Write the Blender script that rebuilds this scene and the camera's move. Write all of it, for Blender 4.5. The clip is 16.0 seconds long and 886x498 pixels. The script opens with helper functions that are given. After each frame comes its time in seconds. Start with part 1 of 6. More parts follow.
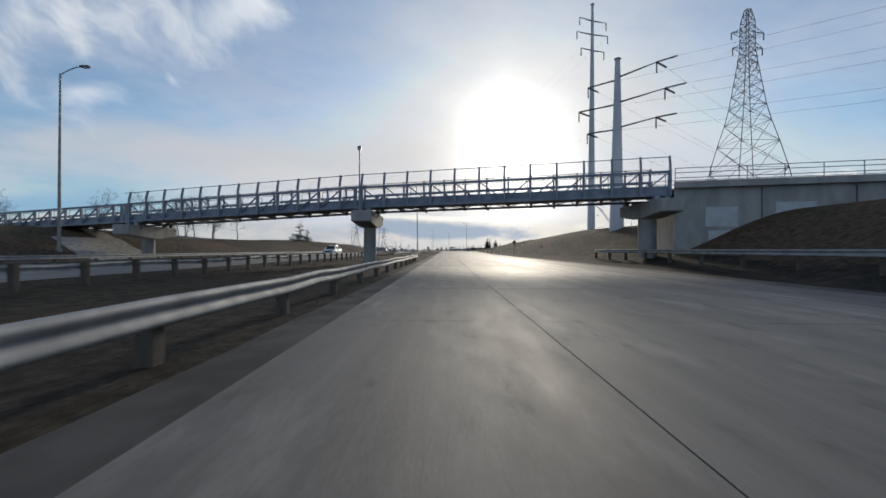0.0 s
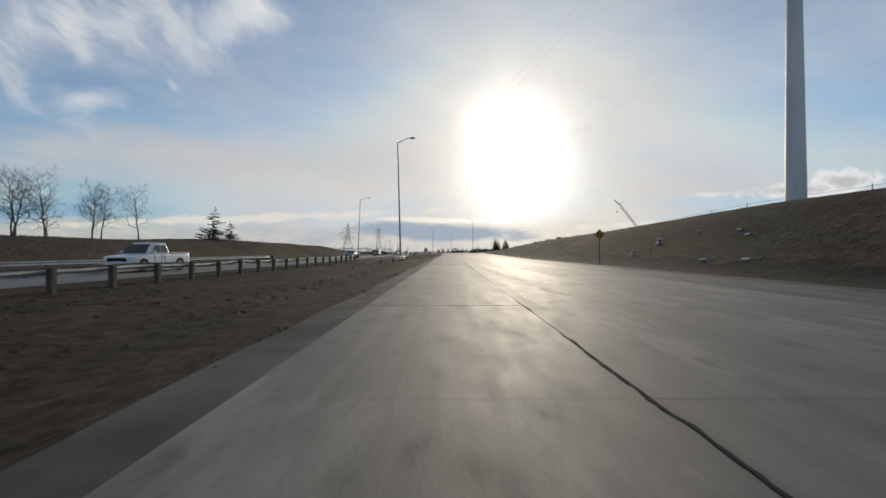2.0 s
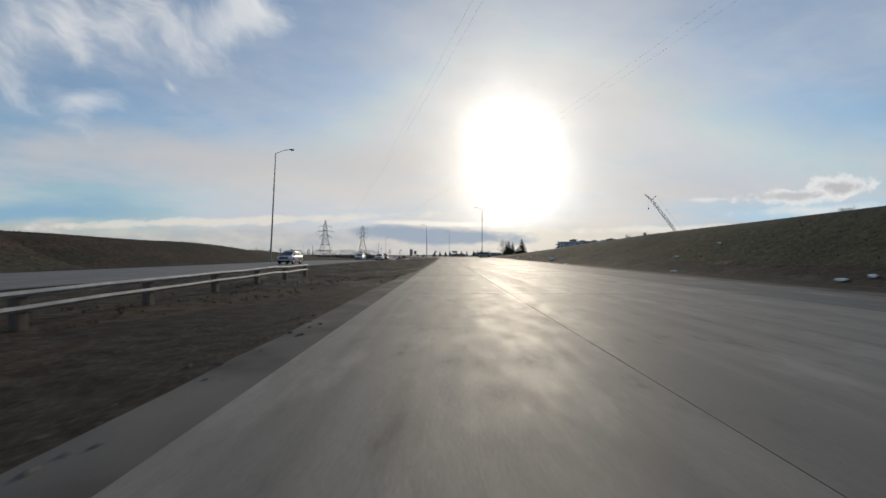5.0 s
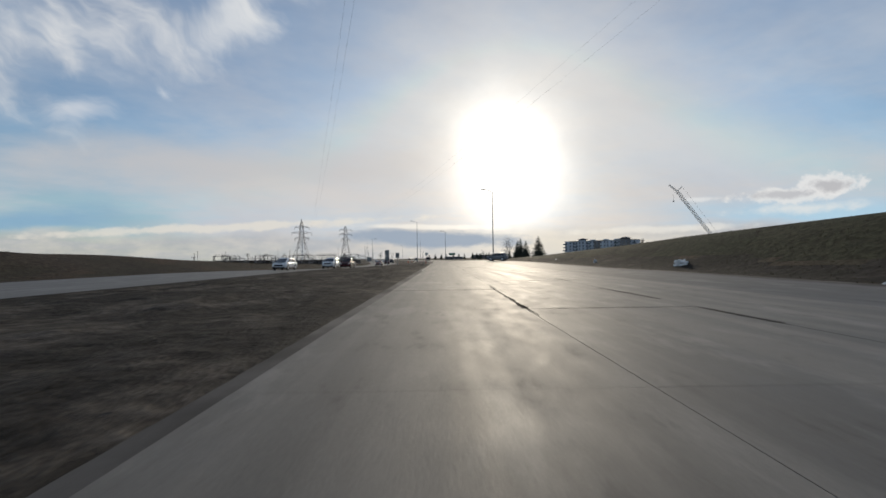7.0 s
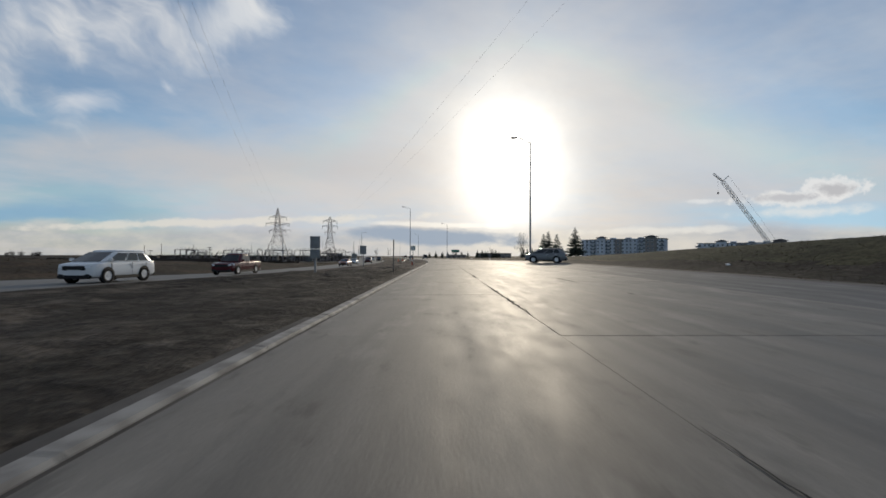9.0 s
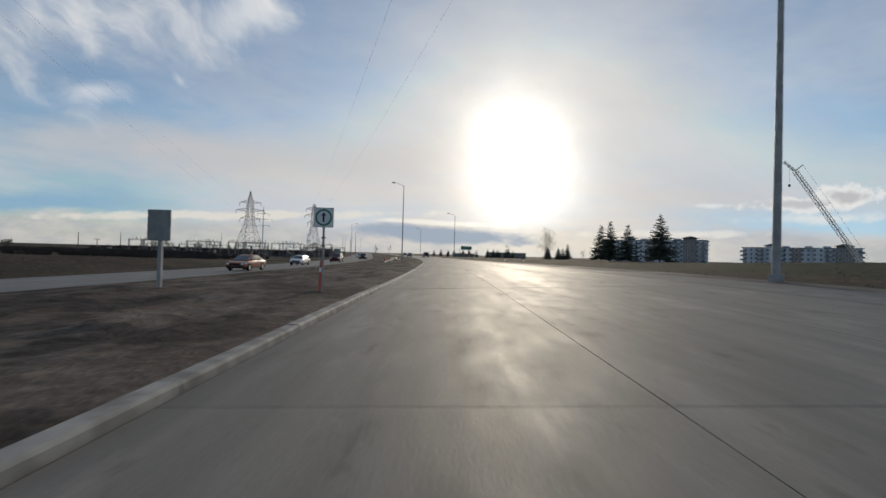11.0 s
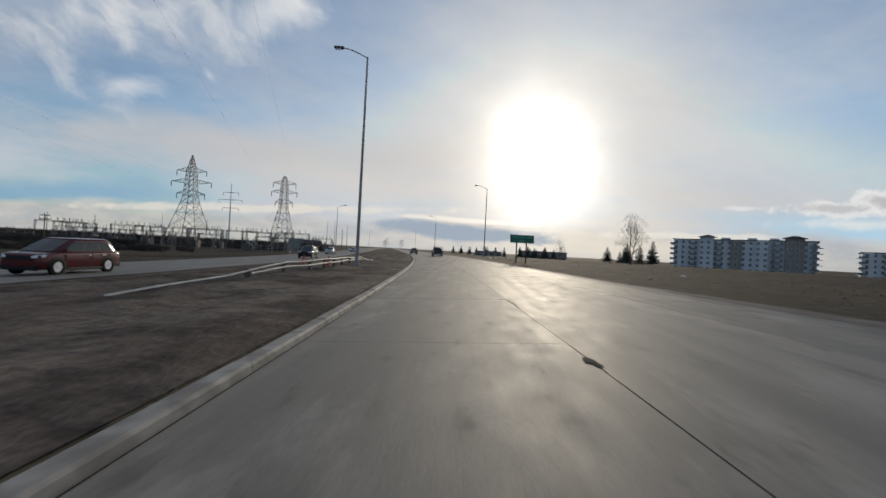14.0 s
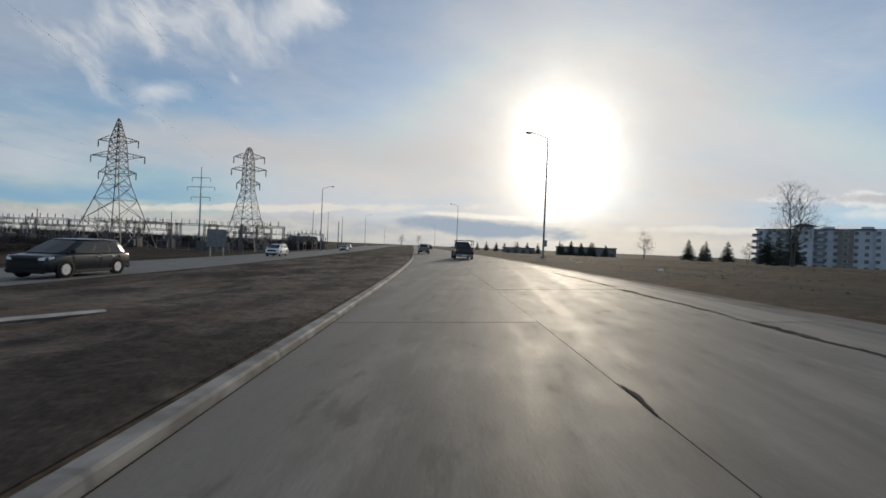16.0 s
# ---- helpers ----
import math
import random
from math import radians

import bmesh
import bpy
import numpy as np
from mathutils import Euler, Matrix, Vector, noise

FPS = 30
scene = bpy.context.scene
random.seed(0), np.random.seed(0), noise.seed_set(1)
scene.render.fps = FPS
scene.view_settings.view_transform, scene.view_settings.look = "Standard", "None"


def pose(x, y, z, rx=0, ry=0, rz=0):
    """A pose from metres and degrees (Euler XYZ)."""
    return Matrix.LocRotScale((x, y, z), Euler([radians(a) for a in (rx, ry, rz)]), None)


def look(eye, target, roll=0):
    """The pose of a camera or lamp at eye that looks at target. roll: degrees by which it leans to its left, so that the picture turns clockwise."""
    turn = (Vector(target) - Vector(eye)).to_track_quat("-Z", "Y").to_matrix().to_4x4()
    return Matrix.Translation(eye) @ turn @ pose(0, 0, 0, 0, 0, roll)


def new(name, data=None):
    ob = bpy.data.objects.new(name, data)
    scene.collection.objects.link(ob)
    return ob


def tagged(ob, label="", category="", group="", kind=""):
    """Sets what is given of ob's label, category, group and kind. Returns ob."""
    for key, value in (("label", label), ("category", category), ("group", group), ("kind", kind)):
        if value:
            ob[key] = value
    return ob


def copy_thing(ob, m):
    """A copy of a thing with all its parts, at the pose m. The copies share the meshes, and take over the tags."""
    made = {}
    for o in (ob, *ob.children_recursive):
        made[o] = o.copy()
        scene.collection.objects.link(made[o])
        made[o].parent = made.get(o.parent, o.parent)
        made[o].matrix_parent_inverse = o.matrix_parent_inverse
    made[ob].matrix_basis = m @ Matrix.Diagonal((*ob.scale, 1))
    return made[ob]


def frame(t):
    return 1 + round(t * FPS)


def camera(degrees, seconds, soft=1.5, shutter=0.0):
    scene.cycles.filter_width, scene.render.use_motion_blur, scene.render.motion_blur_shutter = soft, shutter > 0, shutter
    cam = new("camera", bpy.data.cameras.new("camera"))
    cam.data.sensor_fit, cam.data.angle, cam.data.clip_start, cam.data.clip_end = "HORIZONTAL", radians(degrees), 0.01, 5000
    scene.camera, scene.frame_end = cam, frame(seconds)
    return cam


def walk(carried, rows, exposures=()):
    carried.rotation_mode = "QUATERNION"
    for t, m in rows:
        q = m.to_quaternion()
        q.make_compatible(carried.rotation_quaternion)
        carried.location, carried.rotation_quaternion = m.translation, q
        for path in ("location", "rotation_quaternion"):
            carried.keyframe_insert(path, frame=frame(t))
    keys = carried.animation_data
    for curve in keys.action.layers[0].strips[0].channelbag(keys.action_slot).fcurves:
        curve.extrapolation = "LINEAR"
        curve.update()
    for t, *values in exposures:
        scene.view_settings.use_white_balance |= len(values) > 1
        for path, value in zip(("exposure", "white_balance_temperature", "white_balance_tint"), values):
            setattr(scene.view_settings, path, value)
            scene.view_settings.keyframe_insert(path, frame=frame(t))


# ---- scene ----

# ---------------- camera: a car's way along the left lane ----------------
cam = camera(92.54, 16.0, soft=1.6, shutter=0.1)
EYE = 1.25
WAY = [
    # t, x, y, yaw, pitch, roll
    (0.0, 0.00, 0.00, 0.286, 0.080, -0.360),
    (0.5, -0.00, 11.81, 0.273, 0.180, -0.576),
    (1.0, -0.02, 23.49, 0.378, 0.060, -0.142),
    (1.5, -0.05, 35.06, 0.482, 0.494, -0.092),
    (2.0, -0.08, 46.49, 0.515, 0.336, 0.213),
    (2.5, -0.10, 57.86, 0.412, 0.562, 0.063),
    (3.0, -0.12, 69.20, 0.343, 0.466, 0.668),
    (3.5, -0.14, 80.53, 0.354, 0.992, 0.599),
    (4.0, -0.15, 91.82, 0.223, 1.004, 0.694),
    (4.5, -0.14, 103.12, 0.212, 0.852, 0.133),
    (5.0, -0.13, 114.43, 0.143, 0.803, -0.108),
    (5.5, -0.10, 125.75, 0.042, 0.833, -0.105),
    (6.0, -0.05, 137.09, -0.088, 0.955, 0.143),
    (6.5, 0.03, 148.42, -0.167, 1.307, 0.734),
    (7.0, 0.14, 159.72, -0.415, 1.218, 0.750),
    (7.5, 0.28, 170.97, -0.487, 1.258, 0.250),
    (8.0, 0.43, 182.19, -0.578, 1.145, -0.054),
    (8.5, 0.59, 193.35, -0.530, 1.193, -0.192),
    (9.0, 0.72, 204.46, -0.225, 0.946, -0.148),
    (9.5, 0.80, 215.50, -0.019, 0.822, -0.393),
    (10.0, 0.83, 226.49, 0.206, 0.742, -0.786),
    (10.5, 0.82, 237.41, 0.382, 0.712, -1.148),
    (11.0, 0.78, 248.28, 0.535, 0.716, -1.592),
    (11.5, 0.71, 259.08, 0.666, 0.756, -2.255),
    (12.0, 0.60, 269.83, 1.022, 0.323, -2.507),
    (12.5, 0.43, 280.59, 1.300, 0.895, -2.967),
    (13.0, 0.18, 291.43, 1.845, 0.260, -2.913),
    (13.5, -0.18, 302.34, 2.365, 0.057, -2.920),
    (14.0, -0.67, 313.33, 3.187, 0.197, -3.033),
    (14.5, -1.31, 324.36, 3.968, 0.035, -2.895),
    (15.0, -2.09, 335.38, 4.756, 0.080, -2.545),
    (15.5, -3.02, 346.39, 5.384, -0.336, -2.134),
    (16.0, -4.08, 357.39, 6.138, -0.376, -2.385),
]
walk(cam, [(t, pose(x, y, EYE, 90 + p, r, w)) for t, x, y, w, p, r in WAY],
     [(0.0, 0.12, 6100, 10), (0.5, 0.2, 6300, 10), (1.0, 0.36, 6500, 10), (1.5, 0.08, 6620, 10), (2.0, 0.02, 6380, 10), (3.0, 0.0, 6350, 10), (16.0, 0.0, 6400, 10)])

# ---------------- light ----------------
SUN_AZ, SUN_EL = radians(9.3), radians(13.4)
SUN_DIR = Vector((math.sin(SUN_AZ) * math.cos(SUN_EL), math.cos(SUN_AZ) * math.cos(SUN_EL), math.sin(SUN_EL)))
sun = new("sun", bpy.data.lights.new("sun", "SUN"))
sun.data.energy, sun.data.angle, sun.data.color = 2.2, radians(7.0), (1.0, 0.86, 0.66)
sun.matrix_world = look(SUN_DIR * 200, (0, 0, 0))
scene.view_settings.exposure = 0.0


class Nodes:
    """A short way to write node trees."""

    def __init__(self, tree):
        self.tree = tree

    def add(self, kind, values=None, **settings):
        n = self.tree.nodes.new(kind)
        for key, value in settings.items():
            setattr(n, key, value)
        for key, value in (values or {}).items():
            if isinstance(value, bpy.types.NodeSocket):
                self.tree.links.new(value, n.inputs[key])
            else:
                n.inputs[key].default_value = value
        return n

    def math(self, op, a, b=0.0, c=0.0, clamp=False):
        return self.add("ShaderNodeMath", {0: a, 1: b, 2: c}, operation=op, use_clamp=clamp).outputs[0]

    def vec(self, op, a, b=(0, 0, 0)):
        return self.add("ShaderNodeVectorMath", {0: a, 1: b}, operation=op)

    def step(self, x, lo, hi):
        """0 below lo to 1 above hi, smoothly."""
        return self.add("ShaderNodeMapRange", {0: x, 1: lo, 2: hi}, interpolation_type="SMOOTHSTEP").outputs[0]

    def noise(self, vector, scale, detail=4.0, rough=0.55, stretch=None):
        if stretch:
            vector = self.vec("MULTIPLY", vector, stretch).outputs[0]
        return self.add("ShaderNodeTexNoise", {"Vector": vector, "Scale": scale, "Detail": detail, "Roughness": rough}).outputs[0]

    def mix(self, f, a, b, blend="MIX"):
        n = self.add("ShaderNodeMix", {0: f, 6: a, 7: b}, data_type="RGBA", blend_type=blend)
        return n.outputs[2]


def make_world():
    world = bpy.data.worlds.new("sky")
    scene.world = world
    world.use_nodes = True
    world.node_tree.nodes.clear()
    k = Nodes(world.node_tree)
    d = k.vec("NORMALIZE", k.add("ShaderNodeTexCoord").outputs["Generated"]).outputs[0]
    xyz = k.add("ShaderNodeSeparateXYZ", {0: d}).outputs
    sky = k.add("ShaderNodeTexSky", {"Vector": d}, sky_type="NISHITA", sun_disc=False, sun_elevation=SUN_EL,
                sun_rotation=SUN_AZ, air_density=1.0, dust_density=0.6, ozone_density=2.5).outputs[0]
    up = xyz[2]
    ahead = k.math("MAXIMUM", xyz[1], 0.02)
    px = k.math("DIVIDE", xyz[0], ahead)
    pz = k.math("DIVIDE", up, ahead)
    front = k.step(xyz[1], 0.15, 0.4)
    flat = k.add("ShaderNodeCombineXYZ", {0: px, 1: pz, 2: 0.0}).outputs[0]
    # cloud layer seen from below, for the whole dome
    over = k.math("MAXIMUM", k.math("ADD", up, 0.08), 0.02)
    dome = k.add("ShaderNodeCombineXYZ", {0: k.math("DIVIDE", xyz[0], over), 1: k.math("DIVIDE", xyz[1], over), 2: 0.0}).outputs[0]
    toward = k.math("MAXIMUM", k.vec("DOT_PRODUCT", d, tuple(SUN_DIR)).outputs["Value"], 0.0)
    base = k.mix(1.0, sky, (0.082, 0.096, 0.102, 1), "MULTIPLY")
    base = k.vec("MINIMUM", base, (0.50, 0.575, 0.645)).outputs[0]
    wander = k.noise(flat, 3.0, 5.0, 0.55, (1.0, 2.6, 1.0))
    rim = k.math("ADD", pz, k.math("MULTIPLY", k.math("SUBTRACT", wander, 0.5), 0.09))
    veil = k.step(k.noise(dome, 0.55, 6.0, 0.6), 0.36, 0.66)
    low = k.math("SUBTRACT", 1.0, k.step(up, 0.02, 0.34))
    veil = k.math("MULTIPLY_ADD", k.math("MULTIPLY", veil, k.math("MULTIPLY_ADD", low, 0.35, 0.5)), 0.85, 0.12)
    # clear gaps low down on both sides, paler under the sun's side
    gap = k.math("MULTIPLY", k.math("MULTIPLY", k.step(rim, 0.055, 0.085), k.math("SUBTRACT", 1.0, k.step(rim, 0.100, 0.150))), k.math("MULTIPLY", k.step(k.math("ABSOLUTE", k.math("SUBTRACT", px, -0.06)), 0.42, 0.86), front))
    veil = k.math("MULTIPLY", veil, k.math("SUBTRACT", 1.0, k.math("MULTIPLY", gap, 0.9)))
    clear = k.mix(k.step(px, -0.5, 0.4), (0.235, 0.40, 0.55, 1), (0.40, 0.60, 0.73, 1))
    base = k.mix(k.math("MULTIPLY", gap, 0.9), base, clear)
    cloud = k.mix(k.math("POWER", toward, 6.0), (0.53, 0.555, 0.60, 1), (0.66, 0.61, 0.555, 1))
    veil = k.math("ADD", veil, k.math("MULTIPLY", k.math("POWER", toward, 12.0), 0.25), clamp=True)
    colour = k.mix(veil, base, cloud)
    # soft folds in the thin cloud
    fold = k.add("ShaderNodeVectorRotate", {"Vector": flat, "Angle": radians(14)}, rotation_type="Z_AXIS").outputs[0]
    streak = k.noise(fold, 2.2, 5.0, 0.58, (0.9, 2.4, 1.0))
    tone = k.math("MULTIPLY_ADD", k.math("SUBTRACT", streak, 0.5), 0.34, 1.0)
    tone = k.math("MULTIPLY_ADD", k.math("SUBTRACT", tone, 1.0), front, 1.0)
    colour = k.mix(1.0, colour, k.add("ShaderNodeCombineXYZ", {0: tone, 1: tone, 2: k.math("MULTIPLY_ADD", tone, 0.8, 0.2)}).outputs[0], "MULTIPLY")
    # pale lumpy bank of cloud low over the horizon
    bank = k.math("SUBTRACT", 1.0, k.step(rim, 0.05, 0.08))
    lumps = k.noise(flat, 9.0, 5.0, 0.6, (1.0, 2.6, 1.0))
    colour = k.mix(k.math("MULTIPLY", bank, 0.78), colour, k.mix(k.step(lumps, 0.35, 0.68), (0.42, 0.43, 0.445, 1), (0.58, 0.55, 0.51, 1)))

    def patch(cx, cz, rx, rz, turn, soft, stretch, scale, level, detail=6.0):
        """A cloud: an ellipse at (cx, cz), turned, its rim and body broken up by fibres."""
        q = k.vec("SUBTRACT", flat, (cx, cz, 0)).outputs[0]
        q = k.add("ShaderNodeVectorRotate", {"Vector": q, "Angle": turn}, rotation_type="Z_AXIS").outputs[0]
        e = k.vec("LENGTH", k.vec("MULTIPLY", q, (1 / rx, 1 / rz, 0)).outputs[0]).outputs["Value"]
        n = k.noise(q, scale, detail, 0.6, stretch)
        v = k.math("ADD", k.math("SUBTRACT", 1.0, e), k.math("MULTIPLY", k.math("SUBTRACT", n, 0.5), level))
        return k.math("MULTIPLY", k.step(v, 0.0, soft), front)

    def mottled(cx, cz, rx, rz, turn, grain, soft):
        """High cloud in ragged puffs, drawn out along the slant given by grain."""
        q = k.vec("SUBTRACT", flat, (cx, cz, 0)).outputs[0]
        e = k.add("ShaderNodeVectorRotate", {"Vector": q, "Angle": turn}, rotation_type="Z_AXIS").outputs[0]
        e = k.vec("LENGTH", k.vec("MULTIPLY", e, (1 / rx, 1 / rz, 0)).outputs[0]).outputs["Value"]
        bend = k.add("ShaderNodeTexNoise", {"Vector": flat, "Scale": 5.0, "Detail": 3.0}).outputs[1]
        w = k.vec("ADD", flat, k.vec("MULTIPLY", k.vec("SUBTRACT", bend, (0.5, 0.5, 0.5)).outputs[0], (0.16, 0.16, 0)).outputs[0]).outputs[0]
        w = k.add("ShaderNodeVectorRotate", {"Vector": w, "Angle": grain}, rotation_type="Z_AXIS").outputs[0]
        large, small = k.noise(w, 4.2, 4.0, 0.5, (0.75, 1.9, 1.0)), k.noise(w, 13.0, 4.0, 0.55, (0.7, 1.9, 1.0))
        v = k.math("ADD", k.math("MULTIPLY", k.math("SUBTRACT", 1.0, e), 0.85), k.math("ADD", k.math("MULTIPLY", k.math("SUBTRACT", large, 0.5), 3.4), k.math("MULTIPLY", k.math("SUBTRACT", small, 0.5), 1.05)))
        return k.math("MULTIPLY", k.step(v, 0.02, soft), front)
    for shape, tone, amount in (
            (patch(-0.50, 0.225, 1.0, 0.115, radians(1), 1.0, (1.0, 2.6, 1.0), 2.6, 1.2), (0.545, 0.53, 0.525, 1), 0.9),
            (patch(-0.25, 0.16, 0.45, 0.05, radians(2), 1.2, (1.0, 3.0, 1.0), 5.0, 1.6), (0.65, 0.60, 0.56, 1), 0.6),
            (patch(-0.55, 0.078, 0.60, 0.013, radians(-2), 0.7, (1.0, 2.2, 1.0), 11.0, 2.6), (0.76, 0.71, 0.62, 1), 0.75),
            (mottled(-0.79, 0.555, 0.46, 0.17, radians(-14), radians(38), 1.5), (0.80, 0.785, 0.755, 1), 0.86),
            (mottled(-0.50, 0.565, 0.20, 0.085, radians(-25), radians(50), 1.3), (0.79, 0.785, 0.765, 1), 0.7),
            (mottled(-0.85, 0.366, 0.10, 0.032, radians(-4), radians(8), 1.3), (0.74, 0.74, 0.745, 1), 0.6),
            (patch(-0.648, 0.398, 0.034, 0.014, radians(40), 1.6, (1.0, 2.0, 1.0), 30.0, 1.2), (0.76, 0.765, 0.77, 1), 0.6),
            (patch(0.70, 0.27, 0.75, 0.13, radians(4), 1.5, (1.0, 2.0, 1.0), 3.0, 1.3), (0.65, 0.625, 0.60, 1), 0.62),
            (patch(0.52, 0.062, 0.30, 0.012, radians(-2), 0.8, (1.0, 2.2, 1.0), 12.0, 2.2), (0.82, 0.79, 0.72, 1), 0.6),
            (patch(0.87, 0.108, 0.20, 0.018, radians(-4), 1.0, (1.0, 2.0, 1.0), 12.0, 2.2), (0.80, 0.78, 0.73, 1), 0.7),
            (patch(0.62, 0.132, 0.06, 0.008, radians(-4), 0.8, (1.0, 2.0, 1.0), 18.0, 2.0), (0.78, 0.78, 0.76, 1), 0.6),
            (patch(0.84, 0.140, 0.15, 0.022, radians(-5), 0.45, (1.0, 1.5, 1.0), 15.0, 2.4), (0.79, 0.775, 0.74, 1), 0.78),
            (patch(0.83, 0.142, 0.125, 0.013, radians(-5), 0.7, (1.0, 1.6, 1.0), 15.0, 2.4), (0.46, 0.46, 0.48, 1), 0.75),
            (patch(0.93, 0.166, 0.085, 0.032, radians(-8), 0.4, (1.0, 1.3, 1.0), 17.0, 2.4), (0.80, 0.785, 0.76, 1), 0.8),
            (patch(0.935, 0.163, 0.062, 0.020, radians(-8), 0.7, (1.0, 1.4, 1.0), 17.0, 2.4), (0.46, 0.455, 0.465, 1), 0.85),
            (patch(-0.02, 0.074, 0.22, 0.009, radians(1.0), 0.7, (1.0, 2.6, 1.0), 10.0, 1.6), (0.86, 0.82, 0.74, 1), 0.75)):
        colour = k.mix(k.math("MULTIPLY", shape, amount), colour, tone)
    # the sun behind thin cloud: a tall ragged blot of light in a wide warm haze
    off = k.vec("SUBTRACT", flat, (SUN_DIR.x / SUN_DIR.y, SUN_DIR.z / SUN_DIR.y - 0.016, 0)).outputs[0]
    frayed = k.math("MULTIPLY", k.math("SUBTRACT", k.noise(flat, 6.0, 4.0, 0.6), 0.5), 0.5)
    for rx, rz, rag, strength, tone in ((0.100, 0.122, 1.3, 1.15, (1.0, 0.95, 0.86)), (0.18, 0.21, 0.8, 0.26, (1.0, 0.85, 0.60)), (0.46, 0.36, 0.3, 0.10, (1.0, 0.79, 0.52))):
        e = k.vec("LENGTH", k.vec("MULTIPLY", off, (1 / rx, 1 / rz, 0)).outputs[0]).outputs["Value"]
        e = k.math("MAXIMUM", k.math("ADD", e, k.math("MULTIPLY", frayed, rag)), 0.0)
        glow = k.math("MULTIPLY", k.math("EXPONENT", k.math("MULTIPLY", k.math("MULTIPLY", e, e), -0.9)), k.math("MULTIPLY", front, strength))
        glow = k.add("ShaderNodeCombineXYZ", {0: k.math("MULTIPLY", glow, tone[0]), 1: k.math("MULTIPLY", glow, tone[1]), 2: k.math("MULTIPLY", glow, tone[2])}).outputs[0]
        colour = k.mix(1.0, colour, glow, "ADD")
    # warm haze along the horizon on the sun's side, and a low slate-blue cloud in front of it
    haze = patch(0.30, 0.030, 0.55, 0.060, 0.0, 1.1, (1.0, 2.4, 1.0), 5.0, 0.7)
    colour = k.mix(k.math("MULTIPLY", haze, 0.62), colour, (0.88, 0.79, 0.63, 1))
    lens = patch(-0.03, 0.047, 0.25, 0.025, radians(1.5), 0.5, (1.0, 2.6, 1.0), 7.0, 1.5)
    colour = k.mix(k.math("MULTIPLY", lens, 0.9), colour, (0.33, 0.395, 0.48, 1))
    bg = k.add("ShaderNodeBackground", {"Color": colour, "Strength": 1.0})
    k.tree.links.new(bg.outputs[0], k.add("ShaderNodeOutputWorld").inputs[0])


make_world()

# ---------------- materials ----------------


def material(name, base, other=None, rough=0.7, metal=0.0, scale=4.0, fine=60.0, bump=0.2, spread=(0.35, 0.65), vary=0.0, stretch=None, spec=0.5, third=None):
    m = bpy.data.materials.new(name)
    m.use_nodes = True
    m.node_tree.nodes.clear()
    k = Nodes(m.node_tree)
    at = k.add("ShaderNodeTexCoord").outputs["Object"]
    if stretch:
        at = k.vec("MULTIPLY", at, stretch).outputs[0]
    big, small = k.noise(at, scale, 5.0), k.noise(at, fine, 3.0)
    other = other or tuple(c * 0.75 for c in base)
    colour = k.mix(k.step(big, *spread), (*base, 1), (*other, 1))
    if third:
        colour = k.mix(k.step(k.noise(at, scale * 0.23, 4.0), 0.5, 0.66), colour, (*third, 1))
    colour = k.mix(0.5, colour, k.mix(small, (0.55, 0.55, 0.55, 1), (1.35, 1.35, 1.35, 1)), "MULTIPLY") if fine else colour
    if vary:
        r = k.add("ShaderNodeObjectInfo").outputs["Random"]
        r = k.math("MULTIPLY_ADD", r, vary, 1 - vary / 2)
        colour = k.mix(1.0, colour, k.add("ShaderNodeCombineXYZ", {0: r, 1: r, 2: r}).outputs[0], "MULTIPLY")
    relief = k.add("ShaderNodeBump", {"Strength": bump, "Distance": 0.02, "Height": k.math("ADD", big, k.math("MULTIPLY", small, 0.5))})
    gloss = k.math("MULTIPLY_ADD", big, 0.25, rough - 0.12, clamp=True)
    bs = k.add("ShaderNodeBsdfPrincipled", {"Base Color": colour, "Roughness": gloss, "Metallic": metal, "Normal": relief.outputs[0], "Specular IOR Level": spec})
    k.tree.links.new(bs.outputs[0], k.add("ShaderNodeOutputMaterial").inputs[0])
    return m


def plain(name, base, rough=0.4, metal=0.0, spec=0.5):
    m = bpy.data.materials.new(name)
    m.use_nodes = True
    b = m.node_tree.nodes["Principled BSDF"]
    b.inputs["Base Color"].default_value = (*base, 1)
    b.inputs["Roughness"].default_value, b.inputs["Metallic"].default_value = rough, metal
    b.inputs["Specular IOR Level"].default_value = spec
    return m


